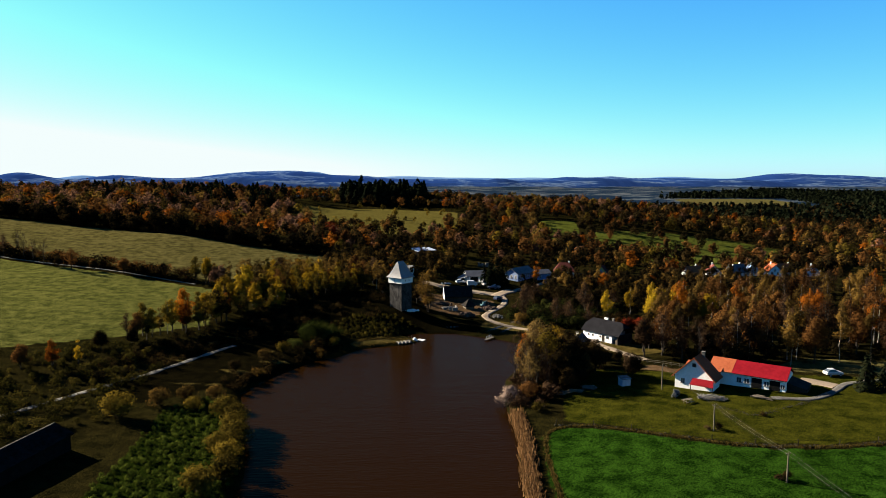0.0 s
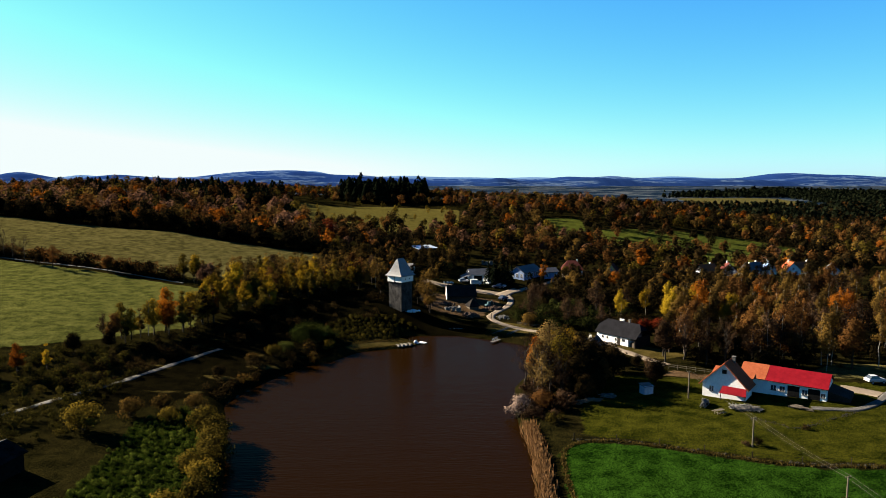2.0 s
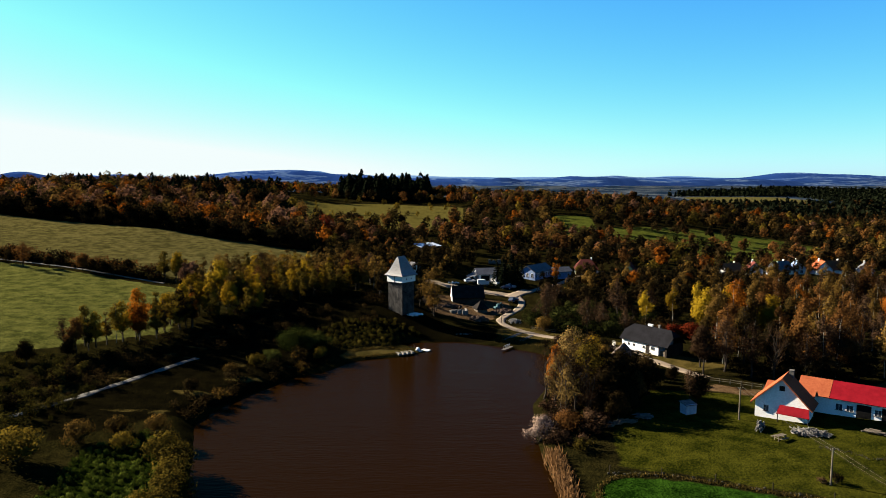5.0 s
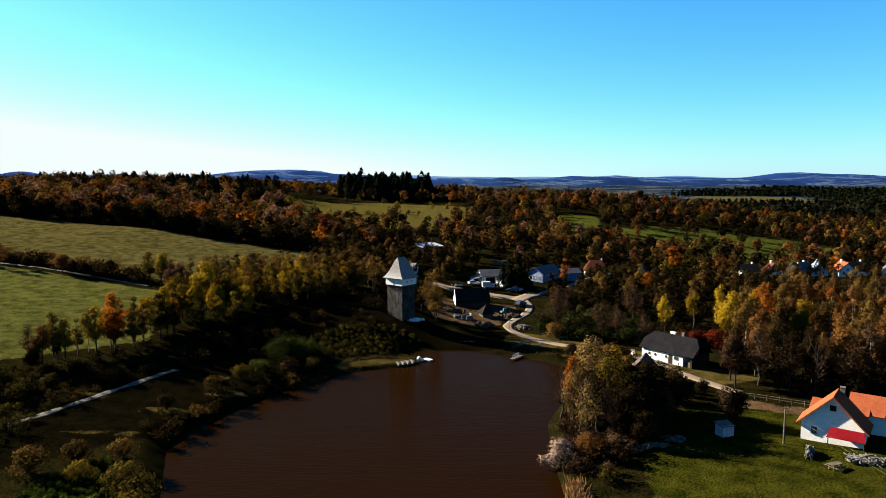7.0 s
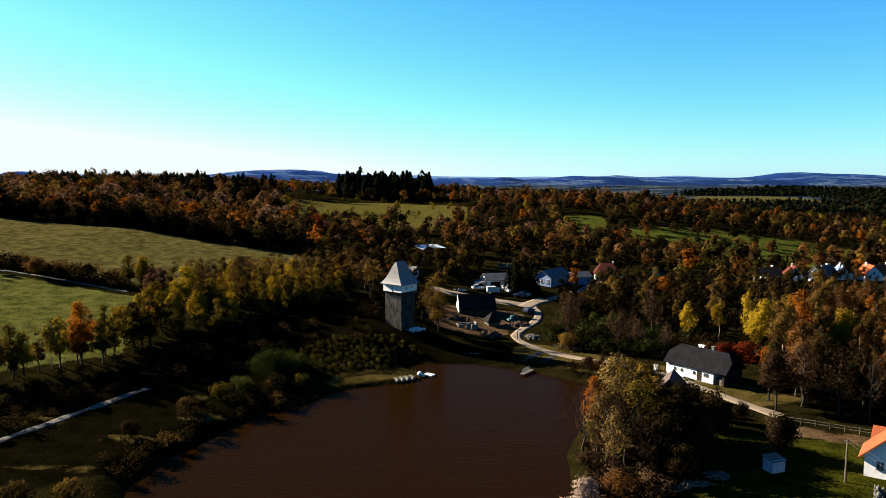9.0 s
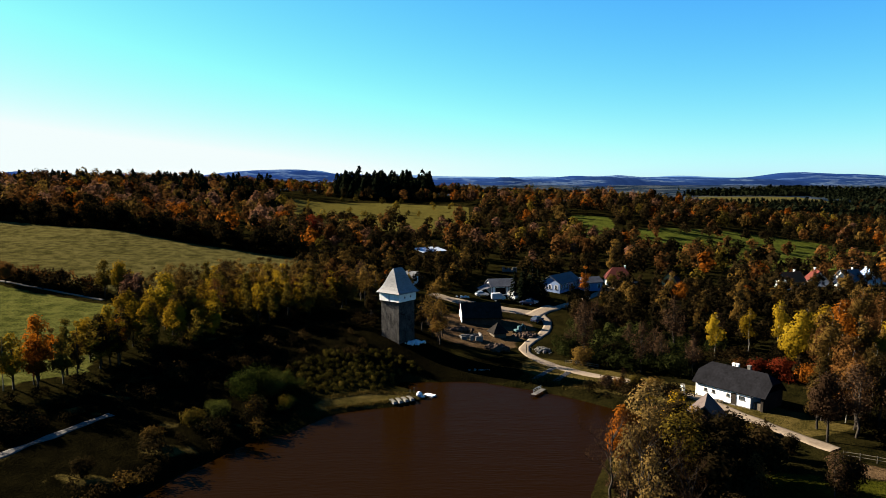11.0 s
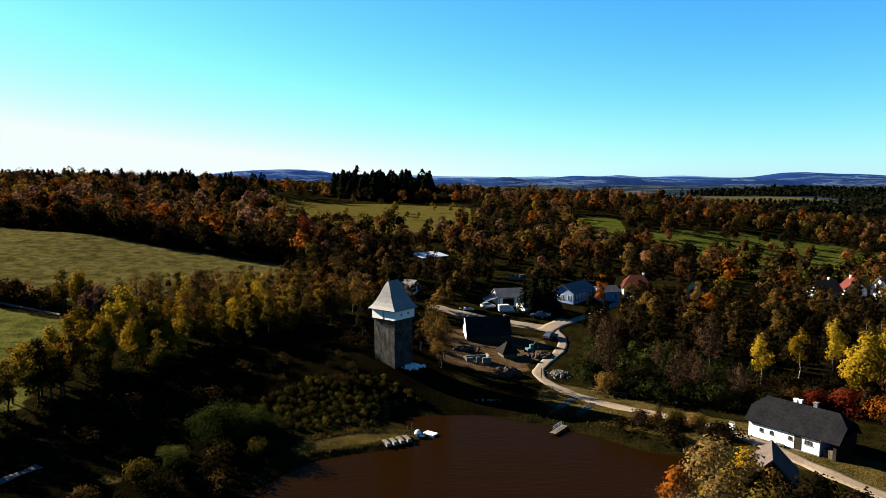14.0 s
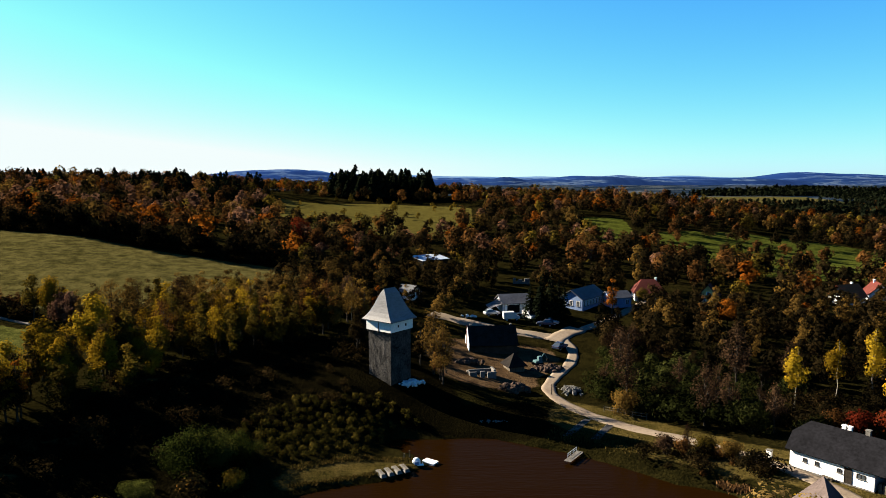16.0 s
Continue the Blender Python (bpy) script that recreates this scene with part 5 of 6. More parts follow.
for x, y, k, leaf in ((-39.8, 123, 1.0, L_OLIVE), (-37.5, 120.5, 1.0, L_OLIVE), (-35, 113, 0.95, L_OLIVE), (-36.2, 106.5, 0.8, L_OLIVE), (-33.8, 92, 0.95, L_OLIVE), (-32.6, 98, 0.85, L_OLIVE), (-33.4, 103, 0.9, L_OLIVE), (-36.4, 117, 0.95, L_OLIVE), (-34.6, 109.5, 0.8, L_OLIVE), (-58.5, 120, 1.1, L_OLIVE), (-54, 127, 0.8, L_MIXED), (-50, 131, 0.7, L_MIXED), (-45, 133, 0.65, L_MIXED), (-47, 126, 0.6, L_OLIVE),
                       (-29, 180, 0.6, L_OLIVE), (-40, 170, 0.7, L_OLIVE), (-43, 163, 0.6, L_MIXED), (-37, 173, 0.6, L_GREEN), (-47, 152, 0.6, L_SHADEMIX)):
    plant("shrub_c", leaf, x, y, k, "on the pond bank")
for x, y, k in ((-35.2, 184.0, 1.2), (-32.6, 185.4, 0.95), (-30.6, 187.2, 0.7), (-38.2, 175.5, 0.55)):
    plant("shrub_d", L_WILLOW, x, y, k, "on the pond bank")
thicket("bramble", scatter(BRAMBLE, 1.2, np.random.default_rng(6)), ("mass_d",), L_BRAMBLE, 62, 0.22, 0.45, "low green brambles covering the bank")
thicket("bramble", scatter([(-31, 182), (-25, 187), (-14, 191.5), (-11, 199), (-7, 201), (-14, 206), (-26, 203), (-34, 194)], 1.3, np.random.default_rng(8)), ("mass_d",), L_UNDER, 63, 0.28, 0.55, "dark green brambles behind the spit")
# round the tower
for s, leaf, x, y, k in (("thin_b", L_MIXED, -6.2, 217, 1.0), ("thin_a", L_MIXED, -4.6, 213.6, 0.75), ("slim_b", L_RUST, -5, 215, 0.7), ("thin_a", L_MIXED, -4, 219, 0.6), ("slim_b", L_SHADEMIX, -8.5, 220, 0.7), ("broad_d", L_SHADEMIX, -20, 224, 0.6)):
    plant(s, leaf, x, y, k, "beside the tower")
# right bank of the pond
for s, leaf, x, y, k in (("thin_a", L_STRAW, 21.5, 154, 0.82), ("thin_b", L_STRAW, 24.5, 152.5, 0.82), ("thin_a", L_STRAW, 20, 149, 0.72), ("broad_d", L_ORANGE, 19, 156.5, 0.58), ("thin_b", L_STRAW, 17.5, 147.5, 0.62), ("bare_a", L_BROWN, 18, 144, 0.8), ("bare_a", L_BROWN, 16, 149.5, 0.75),
                         ("thin_b", L_STRAW, 18.5, 142.5, 0.62), ("thin_a", L_OLIVE, 22.5, 145.5, 0.75), ("broad_c", L_SHADEMIX, 25.5, 144, 0.72), ("broad_c", L_SHADEMIX, 22.5, 148, 0.8), ("broad_c", L_SHADEMIX, 27.5, 146.5, 0.75), ("broad_d", L_SHADEMIX, 23.5, 150, 0.72), ("broad_c", L_SHADEMIX, 28.5, 149.5, 0.6), ("thin_a", L_GOLD, 26, 157, 0.66), ("slim_b", L_GOLD, 23, 158.5, 0.72), ("thin_b", L_OLIVE, 24, 147.5, 0.7), ("bare_b", L_BROWN, 20.5, 144.5, 0.9), ("thin_b", L_BROWN, 27.5, 152, 0.6), ("slim_b", L_MIXED, 28, 161, 0.55), ("bare_b", L_BROWN, 22, 141.5, 0.8)):
    plant(s, leaf, x, y, k * 1.22, "on the pond bank", wide=1.1)
for x, y, k, leaf, s in ((12.9, 134, 1.0, L_PALE, "shrub_a"), (13.5, 136.2, 1.15, L_PALE, "shrub_a"), (15.2, 138.5, 0.9, L_BROWN, "shrub_a"), (16, 132, 0.9, L_BROWN, "shrub_b"), (17.5, 136, 0.8, L_RUST, "shrub_c"), (19, 138, 0.6, L_SHADEMIX, "shrub_c"), (21, 137, 0.9, L_RUST, "shrub_b"), (22.5, 139, 0.8, L_SHADEMIX, "shrub_a"), (24, 143, 0.7, L_SHADEMIX, "shrub_c"), (27, 146, 0.6, L_SHADEMIX, "shrub_c"), (18.5, 128.5, 1.0, L_OLIVE, "shrub_b"), (47.4, 115.2, 0.5, L_SHADEMIX, "shrub_a"), (45.9, 115.4, 0.4, L_BROWN, "shrub_b"), (49.6, 95.4, 0.5, L_SHADEMIX, "shrub_a"), (48.7, 95.6, 0.45, L_BROWN, "shrub_b"), (58.0, 121.2, 0.45, L_SHADEMIX, "shrub_b")):
    plant(s, leaf, x, y, k, "at the water's edge")
for s, leaf, x, y, k in (("broad_d", L_SHADEMIX, 26, 148, 0.75), ("broad_d", L_MIXED, 27.5, 155, 0.7), ("broad_c", L_SHADEMIX, 30.5, 153.5, 0.9), ("broad_c", L_SHADEMIX, 30.5, 147.5, 0.75), ("broad_c", L_SHADEMIX, 34.5, 152, 0.8), ("broad_c", L_SHADEMIX, 26, 138.5, 0.55), ("broad_c", L_SHADEMIX, 29, 142, 0.55), ("broad_c", L_SHADEMIX, 33.5, 158, 0.7), ("broad_c", L_OLIVE, 38, 163, 0.35), ("broad_c", L_SHADEMIX, 41, 158.5, 0.36), ("broad_d", L_RUST, 31, 146, 0.5), ("slim_a", L_SHADEMIX, 28.5, 143.5, 0.55)):
    plant(s, leaf, x, y, k, "in the garden by the pond")
# garden of the farmhouse and wood behind
for s, leaf, x, y, k in (("thin_a", L_BROWN, 40, 146, 0.5), ("broad_c", L_SHADEMIX, 41.2, 146.4, 0.6), ("broad_c", L_SHADEMIX, 38.5, 160, 0.3), ("slim_b", L_MIXED, 50, 168.5, 0.85), ("broad_d", L_MIXED, 52.5, 172, 0.78), ("thin_a", L_RUST, 55, 168, 0.8), ("broad_b", L_BROWN, 49, 164, 0.7), ("bare_a", L_BROWN, 76, 158.5, 1.0), ("conifer_b", L_NEEDLE, 84.6, 134.6, 0.8), ("conifer_a", L_NEEDLE, 87, 137, 0.66), ("conifer_b", L_NEEDLE, 88.4, 134.4, 0.72),
                         ("birch_b", L_YELLOW, 49.7, 206, 0.84), ("birch_c", L_YELLOW, 57.5, 208.5, 0.7), ("birch_a", L_YELLOW, 64.5, 210.5, 0.85), ("broad_a", L_YELLOW, 62, 197, 0.98), ("shrub_c", L_RED, 53.5, 195, 0.8), ("shrub_c", L_RUST, 51, 197, 0.7), ("shrub_c", L_RED, 57, 193, 0.95), ("shrub_c", L_ORANGE, 60, 190, 0.9), ("shrub_c", L_RED, 63, 190, 0.95), ("shrub_c", L_RUST, 59, 196, 0.8), ("broad_b", L_GOLD, 70, 204, 0.85), ("broad_a", L_GOLD, 75, 192, 0.9)):
    plant(s, leaf, x, y, k, "near the houses")
grove([(57, 176), (66, 160), (82, 153), (112, 158), (150, 190), (140, 250), (95, 235), (58, 200)], 7.2, (("birch_a", L_RUST, 3), ("birch_b", L_MIXED, 3), ("birch_c", L_MIXED, 3), ("broad_a", L_RUST, 1), ("thin_a", L_BROWN, 2), ("birch_a", L_ORANGE, 1)), 34, 0.7, 1.05, "behind the farmhouse", keep=keep_off)
thicket("undergrowth", scatter([(-60, 118), (-62, 150), (-70, 160), (-84, 164), (-92, 140), (-90, 112), (-70, 108)], 2.8, np.random.default_rng(14)), ("mass_c", "mass_d"), L_UNDER, 68, 0.25, 0.6, "dark green bushes along the edge of the pasture")
# near-black fillers paint the shade between the birch trunks
thicket("undergrowth", scatter([(57, 180), (66, 163), (82, 156), (112, 160), (150, 190), (150, 262), (95, 262), (58, 204)], 5.0, np.random.default_rng(9), keep_off), ("dark_a", "dark_c", "dark_b"), L_SHADEMIX, 64, 0.28, 0.5, "filler trees blackened for the shade inside the wood")
thicket("undergrowth", scatter([(51, 166), (57, 157), (66, 153), (78, 156), (68, 166), (58, 178), (52, 174)], 2.6, np.random.default_rng(92), keep_off), ("dark_a", "dark_c", "dark_d"), L_SHADEMIX, 92, 0.3, 0.6, "dark scrub between the cottage and the farmhouse")
for s, leaf, x, y, k in (("thin_a", L_BROWN, 53.5, 165, 0.85), ("thin_b", L_BROWN, 57, 161, 0.9), ("bare_a", L_BROWN, 60, 158, 0.9), ("thin_a", L_SHADEMIX, 58.5, 168, 0.9), ("broad_b", L_SHADEMIX, 62, 163, 0.75), ("thin_b", L_BROWN, 65.5, 157.5, 0.85), ("birch_a", L_BROWN, 69, 158.5, 0.9), ("birch_b", L_BROWN, 72.5, 160, 0.95), ("birch_c", L_RUST, 55.5, 171, 0.8)):
    plant(s, leaf, x, y, k, "between the cottage and the farmhouse")
# slope above the road
grove([(19, 207), (30, 200), (48, 192), (58, 205), (62, 226), (40, 240), (27, 236)], 6.2, (("shrub_c", L_GREEN, 4), ("thin_b", L_BROWN, 2), ("shrub_c", L_SHADEMIX, 3), ("brush_a", L_BROWN, 4)), 35, 0.5, 1.0, "on the slope above the road", keep=keep_off)
thicket("undergrowth", scatter([(30, 232), (62, 212), (76, 206), (120, 262), (120, 285), (75, 284), (45, 282), (34, 262), (26, 244)], 4.6, np.random.default_rng(10), keep_off), ("dark_a", "dark_c", "dark_b"), L_SHADEMIX, 65, 0.4, 0.72, "dark trees and scrub on the slope")
thicket("undergrowth", scatter([(30, 244), (62, 226), (120, 262), (120, 285), (75, 284), (36, 262)], 10.0, np.random.default_rng(12), keep_off), ("mass_a", "mass_b", "mass_e"), L_MIXED, 66, 0.45, 0.78, "brown and yellow trees on the slope")
for s, leaf, x, y, k in (("shrub_c", L_MIXED, 23.7, 206, 0.9), ("brush_a", L_BROWN, 38, 206.5, 1.1), ("brush_a", L_BROWN, 31, 233, 1.2), ("brush_a", L_BROWN, 29, 237, 1.1), ("thin_b", L_BROWN, 33, 236, 0.65), ("slim_b", L_ORANGE, 37.4, 272.5, 0.82), ("broad_c", L_OLIVE, 47.5, 282, 0.5), ("broad_d", L_SHADEMIX, 52.5, 281.5, 0.42), ("slim_b", L_RUST, 56, 262, 0.7), ("broad_c", L_ORANGE, 62, 262, 0.7), ("broad_c", L_ORANGE, 80, 262, 0.65), ("conifer_b", L_NEEDLE, 18, 262, 1.05), ("conifer_b", L_NEEDLE, 20.7, 263, 1.15), ("conifer_b", L_NEEDLE, 15.9, 264, 0.85), ("conifer_b", L_NEEDLE, 19.1, 266, 1.05), ("conifer_b", L_NEEDLE, 22.8, 265.5, 0.95), ("conifer_b", L_NEEDLE, 24.6, 267.5, 0.75),
                         ("thin_b", L_BROWN, 28, 191, 0.3), ("shrub_c", L_OLIVE, 30, 189.5, 0.6), ("shrub_a", L_RUST, 27, 189.5, 0.8), ("shrub_a", L_BROWN, 25, 190.5, 0.9), ("shrub_c", L_MIXED, 32.5, 187.5, 0.6), ("shrub_a", L_SHADEMIX, 34, 184, 0.9), ("broad_d", L_RED, -51.5, 322, 0.9), ("broad_a", L_RUST, -46, 326, 0.85), ("slim_b", L_ORANGE, -58, 318, 0.7)):
    plant(s, leaf, x, y, k, "beside the road")

grove([(-84, 124), (-74, 128), (-74, 160), (-64, 172), (-60, 194), (-52, 212), (-30, 228), (-26, 236), (-60, 232), (-66, 205), (-70, 186), (-84, 166), (-90, 140)], 5.0, (("slim_a", L_MIXED, 2), ("broad_d", L_OLIVE, 3), ("slim_b", L_GOLD, 3), ("thin_a", L_GOLD, 2), ("broad_d", L_MIXED, 1), ("slim_b", L_ORANGE, 1)), 36, 0.5, 0.78, "on the wooded bank", keep=lambda x, y: y > 186)
thicket("undergrowth", scatter([(-70, 222), (-24, 236), (-18, 250), (-45, 268), (-78, 236)], 4.0, np.random.default_rng(13)), ("mass_b", "mass_e"), L_MIXED, 67, 0.5, 0.75, "yellow-brown trees below the stubble field")
STRIP = [(-86, 128), (-76, 132), (-70, 158), (-57, 176), (-51, 196), (-43, 212), (-26, 229), (-24, 240), (-60, 234), (-64, 212), (-68, 190), (-82, 170), (-92, 140)]
thicket("undergrowth", scatter(STRIP, 7.0, np.random.default_rng(15), lambda x, y: y > 184), ("mass_b", "mass_e"), L_OLIVE, 69, 0.5, 0.75, "olive green trees beside the pasture")
thicket("undergrowth", scatter(STRIP, 9.0, np.random.default_rng(16), lambda x, y: y > 190), ("mass_b", "mass_e"), L_GOLD, 70, 0.55, 0.8, "golden trees beside the pasture")
HAMLET = [(-22, 248), (-5, 256), (0, 274), (6, 284), (30, 294), (58, 298), (60, 306), (0, 304), (-40, 292), (-46, 268)]
thicket("undergrowth", scatter(HAMLET, 5.0, np.random.default_rng(17), lambda x, y: keep_off(x, y) & (np.hypot(x + 9, y - 313) > 13)), ("dark_a", "dark_b", "dark_b"), L_SHADEMIX, 71, 0.4, 0.8, "dark autumn trees round the hamlet")
thicket("undergrowth", scatter(HAMLET, 8.0, np.random.default_rng(18), lambda x, y: keep_off(x, y) & (np.hypot(x + 9, y - 313) > 13)), ("mass_a", "mass_b", "mass_e"), L_MIXED, 72, 0.5, 0.8, "yellow-brown trees round the hamlet")
thicket("undergrowth", scatter([(18, 208), (30, 200), (46, 193), (56, 210), (46, 230), (28, 240)], 3.0, np.random.default_rng(19), keep_off), ("mass_c", "mass_d"), L_GREEN, 73, 0.5, 1.0, "green bushes on the slope above the road")
thicket("undergrowth", scatter([(14, 130), (15, 142), (16.5, 152), (21, 162), (27, 170), (30, 164), (29, 150), (26, 140), (22, 134), (18, 128)], 2.6, np.random.default_rng(20)), ("mass_c", "mass_d"), L_BROWN, 74, 0.4, 0.8, "dull brown bushes along the pond")
thicket("undergrowth", scatter([(21, 188.5), (26, 185), (33, 181.5), (37, 182), (31, 190.5), (24, 194.5)], 1.9, np.random.default_rng(21)), ("dark_c", "dark_d"), L_SHADEMIX, 75, 0.25, 0.55, "dark bushes between road and pond")
thicket("undergrowth", scatter([(21, 188.5), (26, 185), (33, 181.5), (37, 182), (31, 190.5), (24, 194.5)], 4.6, np.random.default_rng(22)), ("mass_c", "mass_d"), L_RUST, 76, 0.25, 0.5, "rust-brown bushes between road and pond")
# added bushes; near-black colour stands for shade lying on the bank
thicket("undergrowth", scatter([(-44, 141), (-41, 150), (-34, 163), (-27, 173), (-24, 181), (-30, 184), (-37, 172), (-44, 158), (-50, 142)], 3.4, np.random.default_rng(23)), ("dark_c", "dark_d"), L_SHADEMIX, 77, 0.35, 0.8, "added bushes blackened for shade on the pond bank")
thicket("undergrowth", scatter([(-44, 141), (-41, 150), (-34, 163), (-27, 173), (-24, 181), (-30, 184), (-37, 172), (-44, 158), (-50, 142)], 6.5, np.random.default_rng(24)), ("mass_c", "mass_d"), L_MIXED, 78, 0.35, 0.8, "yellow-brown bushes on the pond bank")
thicket("undergrowth", scatter([(28, 150), (29, 165), (36, 178), (41, 172), (40, 158), (36, 152)], 3.4, np.random.default_rng(25), lambda x, y: np.hypot(x - 34, y - 169) > 4.5), ("dark_c", "dark_d"), L_SHADEMIX, 79, 0.35, 0.7, "dark bushes round the timber barn")

def along(line, gap, wide, seed):
    """Spots in a band along a line of the plan."""
    r = np.random.default_rng(seed)
    p = smooth_line(line, gap)
    return [(x + r.normal(0, wide), y + r.normal(0, wide)) for x, y in p]


WOOD_EDGE = [(-300, 375), (-227, 359), (-170, 338), (-121, 324), (-84, 311), (-47, 301)]
# added row of near-black bushes for the shaded foot of the wood
thicket("hedge", along(WOOD_EDGE, 1.6, 1.2, 26) + along([(x - 1, y + 4) for x, y in WOOD_EDGE], 2.2, 1.4, 27), ("dark_a", "dark_c"), L_SHADEMIX, 81, 0.55, 1.0, "added bushes blackened for the shade at the wood edge")
thicket("hedge", along([(-196, 271), (-165, 263), (-140, 255), (-122, 249.5)], 1.7, 0.9, 28) + along([(-112, 246), (-88, 237)], 2.0, 0.9, 29), ("dark_c", "dark_d"), L_SHADEMIX, 82, 0.6, 1.15, "dark hedge between pasture and stubble field")
thicket("hedge", along([(-196, 273), (-165, 265), (-112, 247), (-88, 238)], 6.0, 1.0, 30), ("mass_c",), L_RUST, 83, 0.7, 1.2, "rust-brown bushes between pasture and stubble field")
# scrub whose near-black colour carries the shadow round the golden trees
thicket("undergrowth", scatter(GLADE, 2.4, np.random.default_rng(31)), ("dark_d", "dark_c"), L_SHADEMIX, 84, 0.4, 0.8, "scrub blackened for shade beneath the golden trees")

# ---- by the water ----
def rough_stones(n, sx, sy, sz, seed, lo=0.2, hi=0.5):
    r = random.Random(seed)
    bm = bmesh.new()
    for _ in range(n):
        q = r.uniform(lo, hi)
        px, py = r.gauss(0, 0.4) * sx, r.gauss(0, 0.4) * sy
        pz = max(0.0, sz * (1 - (px / sx) ** 2 - (py / sy) ** 2)) * r.uniform(0.4, 1.0)
        bmesh.ops.create_icosphere(bm, subdivisions=1, radius=q, matrix=Matrix.Translation((px, py, pz)) @ Euler((r.uniform(0, 6), r.uniform(0, 6), 0)).to_matrix().to_4x4() @ Matrix.Diagonal((1, r.uniform(0.6, 1), r.uniform(0.5, 0.8), 1)))
    return bm


def heap(name, x, y, n, sx, sy, sz, mat, label, seed, lo=0.2, hi=0.5, turn=0.0):
    h = part(name, rough_stones(n, sx, sy, sz, seed, lo, hi), mat)
    h.matrix_world = pose(x, y, ground_z(x, y), 0, 0, turn)
    return tagged(h, label, "heap", kind="stuff")


heap("stone_heap", -9.7, 211.6, 150, 1.9, 1.5, 0.22, M_PALESTONE, "heap of pale stones beside the tower", 1, 0.18, 0.4, 30)
heap("stone_heap", 17.3, 217.3, 130, 2.0, 2.6, 0.7, M_CONC, "grey heap of field stones beside the road", 2, 0.18, 0.38)
heap("rubble_heap", 7.4, 215.6, 90, 2.6, 1.8, 0.9, M_EARTH, "heap of dug brown earth", 3, 0.4, 0.9)
heap("rubble_heap", 15.2, 229.6, 70, 2.6, 1.6, 0.7, M_EARTH, "heap of dug brown earth", 4, 0.4, 0.8)
heap("rubble_heap", -0.5, 228, 50, 3.2, 1.4, 0.5, M_EARTH, "low bank of dug brown earth", 5, 0.4, 0.8)
heap("stone_heap", 1.5, 262.5, 9, 2.4, 0.9, 0.3, M_PALESTONE, "pale boulders lying on the grass", 7, 0.35, 0.7)
heap("stone_heap", 3, 203.2, 22, 2.6, 0.5, 0.1, M_CONC, "scattered grey stones on the bank", 6, 0.12, 0.3)

jetty = thing("jetty", 13.1, 191.6, 0, 55, "grey wooden jetty with a railing over the water", "jetty")
jetty.matrix_world = pose(13.1, 191.6, 0, 0, 0, 55) @ Matrix.Diagonal((0.75, 0.75, 0.8, 1))
part("deck", boxes(*[(-2.6 + 0.29 * i, -2.35 + 0.29 * i, -0.65, 0.65, 0.46, 0.52) for i in range(19)]), M_CONC, jetty, "grey deck boards")
for sx in (-2.4, 0.2, 2.6):
    for sy in (-0.55, 0.55):
        part("pile", rod(bmesh.new(), (sx, sy, -1.6), (sx, sy, 0.46), 0.07), M_DARKWOOD, jetty)
for sy in (0.6,):
    part("railing", boxes((-1.2, 2.6, sy - 0.03, sy + 0.03, 1.2, 1.27), (-1.2, 2.6, sy - 0.025, sy + 0.025, 0.85, 0.9), *[(k - 0.03, k + 0.03, sy - 0.03, sy + 0.03, 0.5, 1.2) for k in (-1.2, 0.1, 1.3, 2.55)]), M_TIN, jetty, "pale railing")

for (x0, y0), (x1, y1) in (((13.3, 197.6), (17.3, 203.4)), ((17.0, 196.0), (20.4, 201.4))):
    top = thing("steps", x0, y0, ground_z(x0, y0), 0, "log steps leading down to the pond", "steps", "log steps")
    for i in range(13):
        k = i / 12
        x, y = x0 + (x1 - x0) * k, y0 + (y1 - y0) * k
        bm = rod(bmesh.new(), (-0.62, 0.12, 0), (0.62, 0, 0), 0.1, sides=7)
        bm.transform(Matrix.Translation((x - x0, y - y0, ground_z(x, y) + 0.05 - top.location.z)))
        part("step", bm, M_CONC, top)


def raft(x, y, turn, tent):
    r = thing("raft", x, y, 0, turn, "white floating raft with a small dome tent" if tent else "white flat floating raft moored at the spit", "raft")
    part("deck", boxes((-1.0, 1.0, -0.6, 0.6, 0.18, 0.3), bevel=0.03), M_WHITE, r)
    for sy in (-0.4, 0.4):
        part("float", rod(bmesh.new(), (-0.95, sy, 0.05), (0.95, sy, 0.05), 0.16, sides=10), M_TIN, r)
    if tent:
        bm = bmesh.new()
        bmesh.ops.create_uvsphere(bm, u_segments=12, v_segments=8, radius=0.6, matrix=Matrix.Translation((0.1, 0.05, 0.3)) @ Matrix.Diagonal((1, 0.85, 1.35, 1)))
        bmesh.ops.bisect_plane(bm, geom=bm.verts[:] + bm.edges[:] + bm.faces[:], plane_co=(0, 0, 0.3), plane_no=(0, 0, -1), clear_outer=True)
        part("tent", bm, M_WHITE, r, "white dome tent")
        part("flap", boxes((-0.25, 0.3, -0.56, -0.5, 0.3, 0.75)), M_BLUEWALL, r)


raft(-8.0, 189.4, 15, True)
raft(-6.1, 190.3, -35, False)
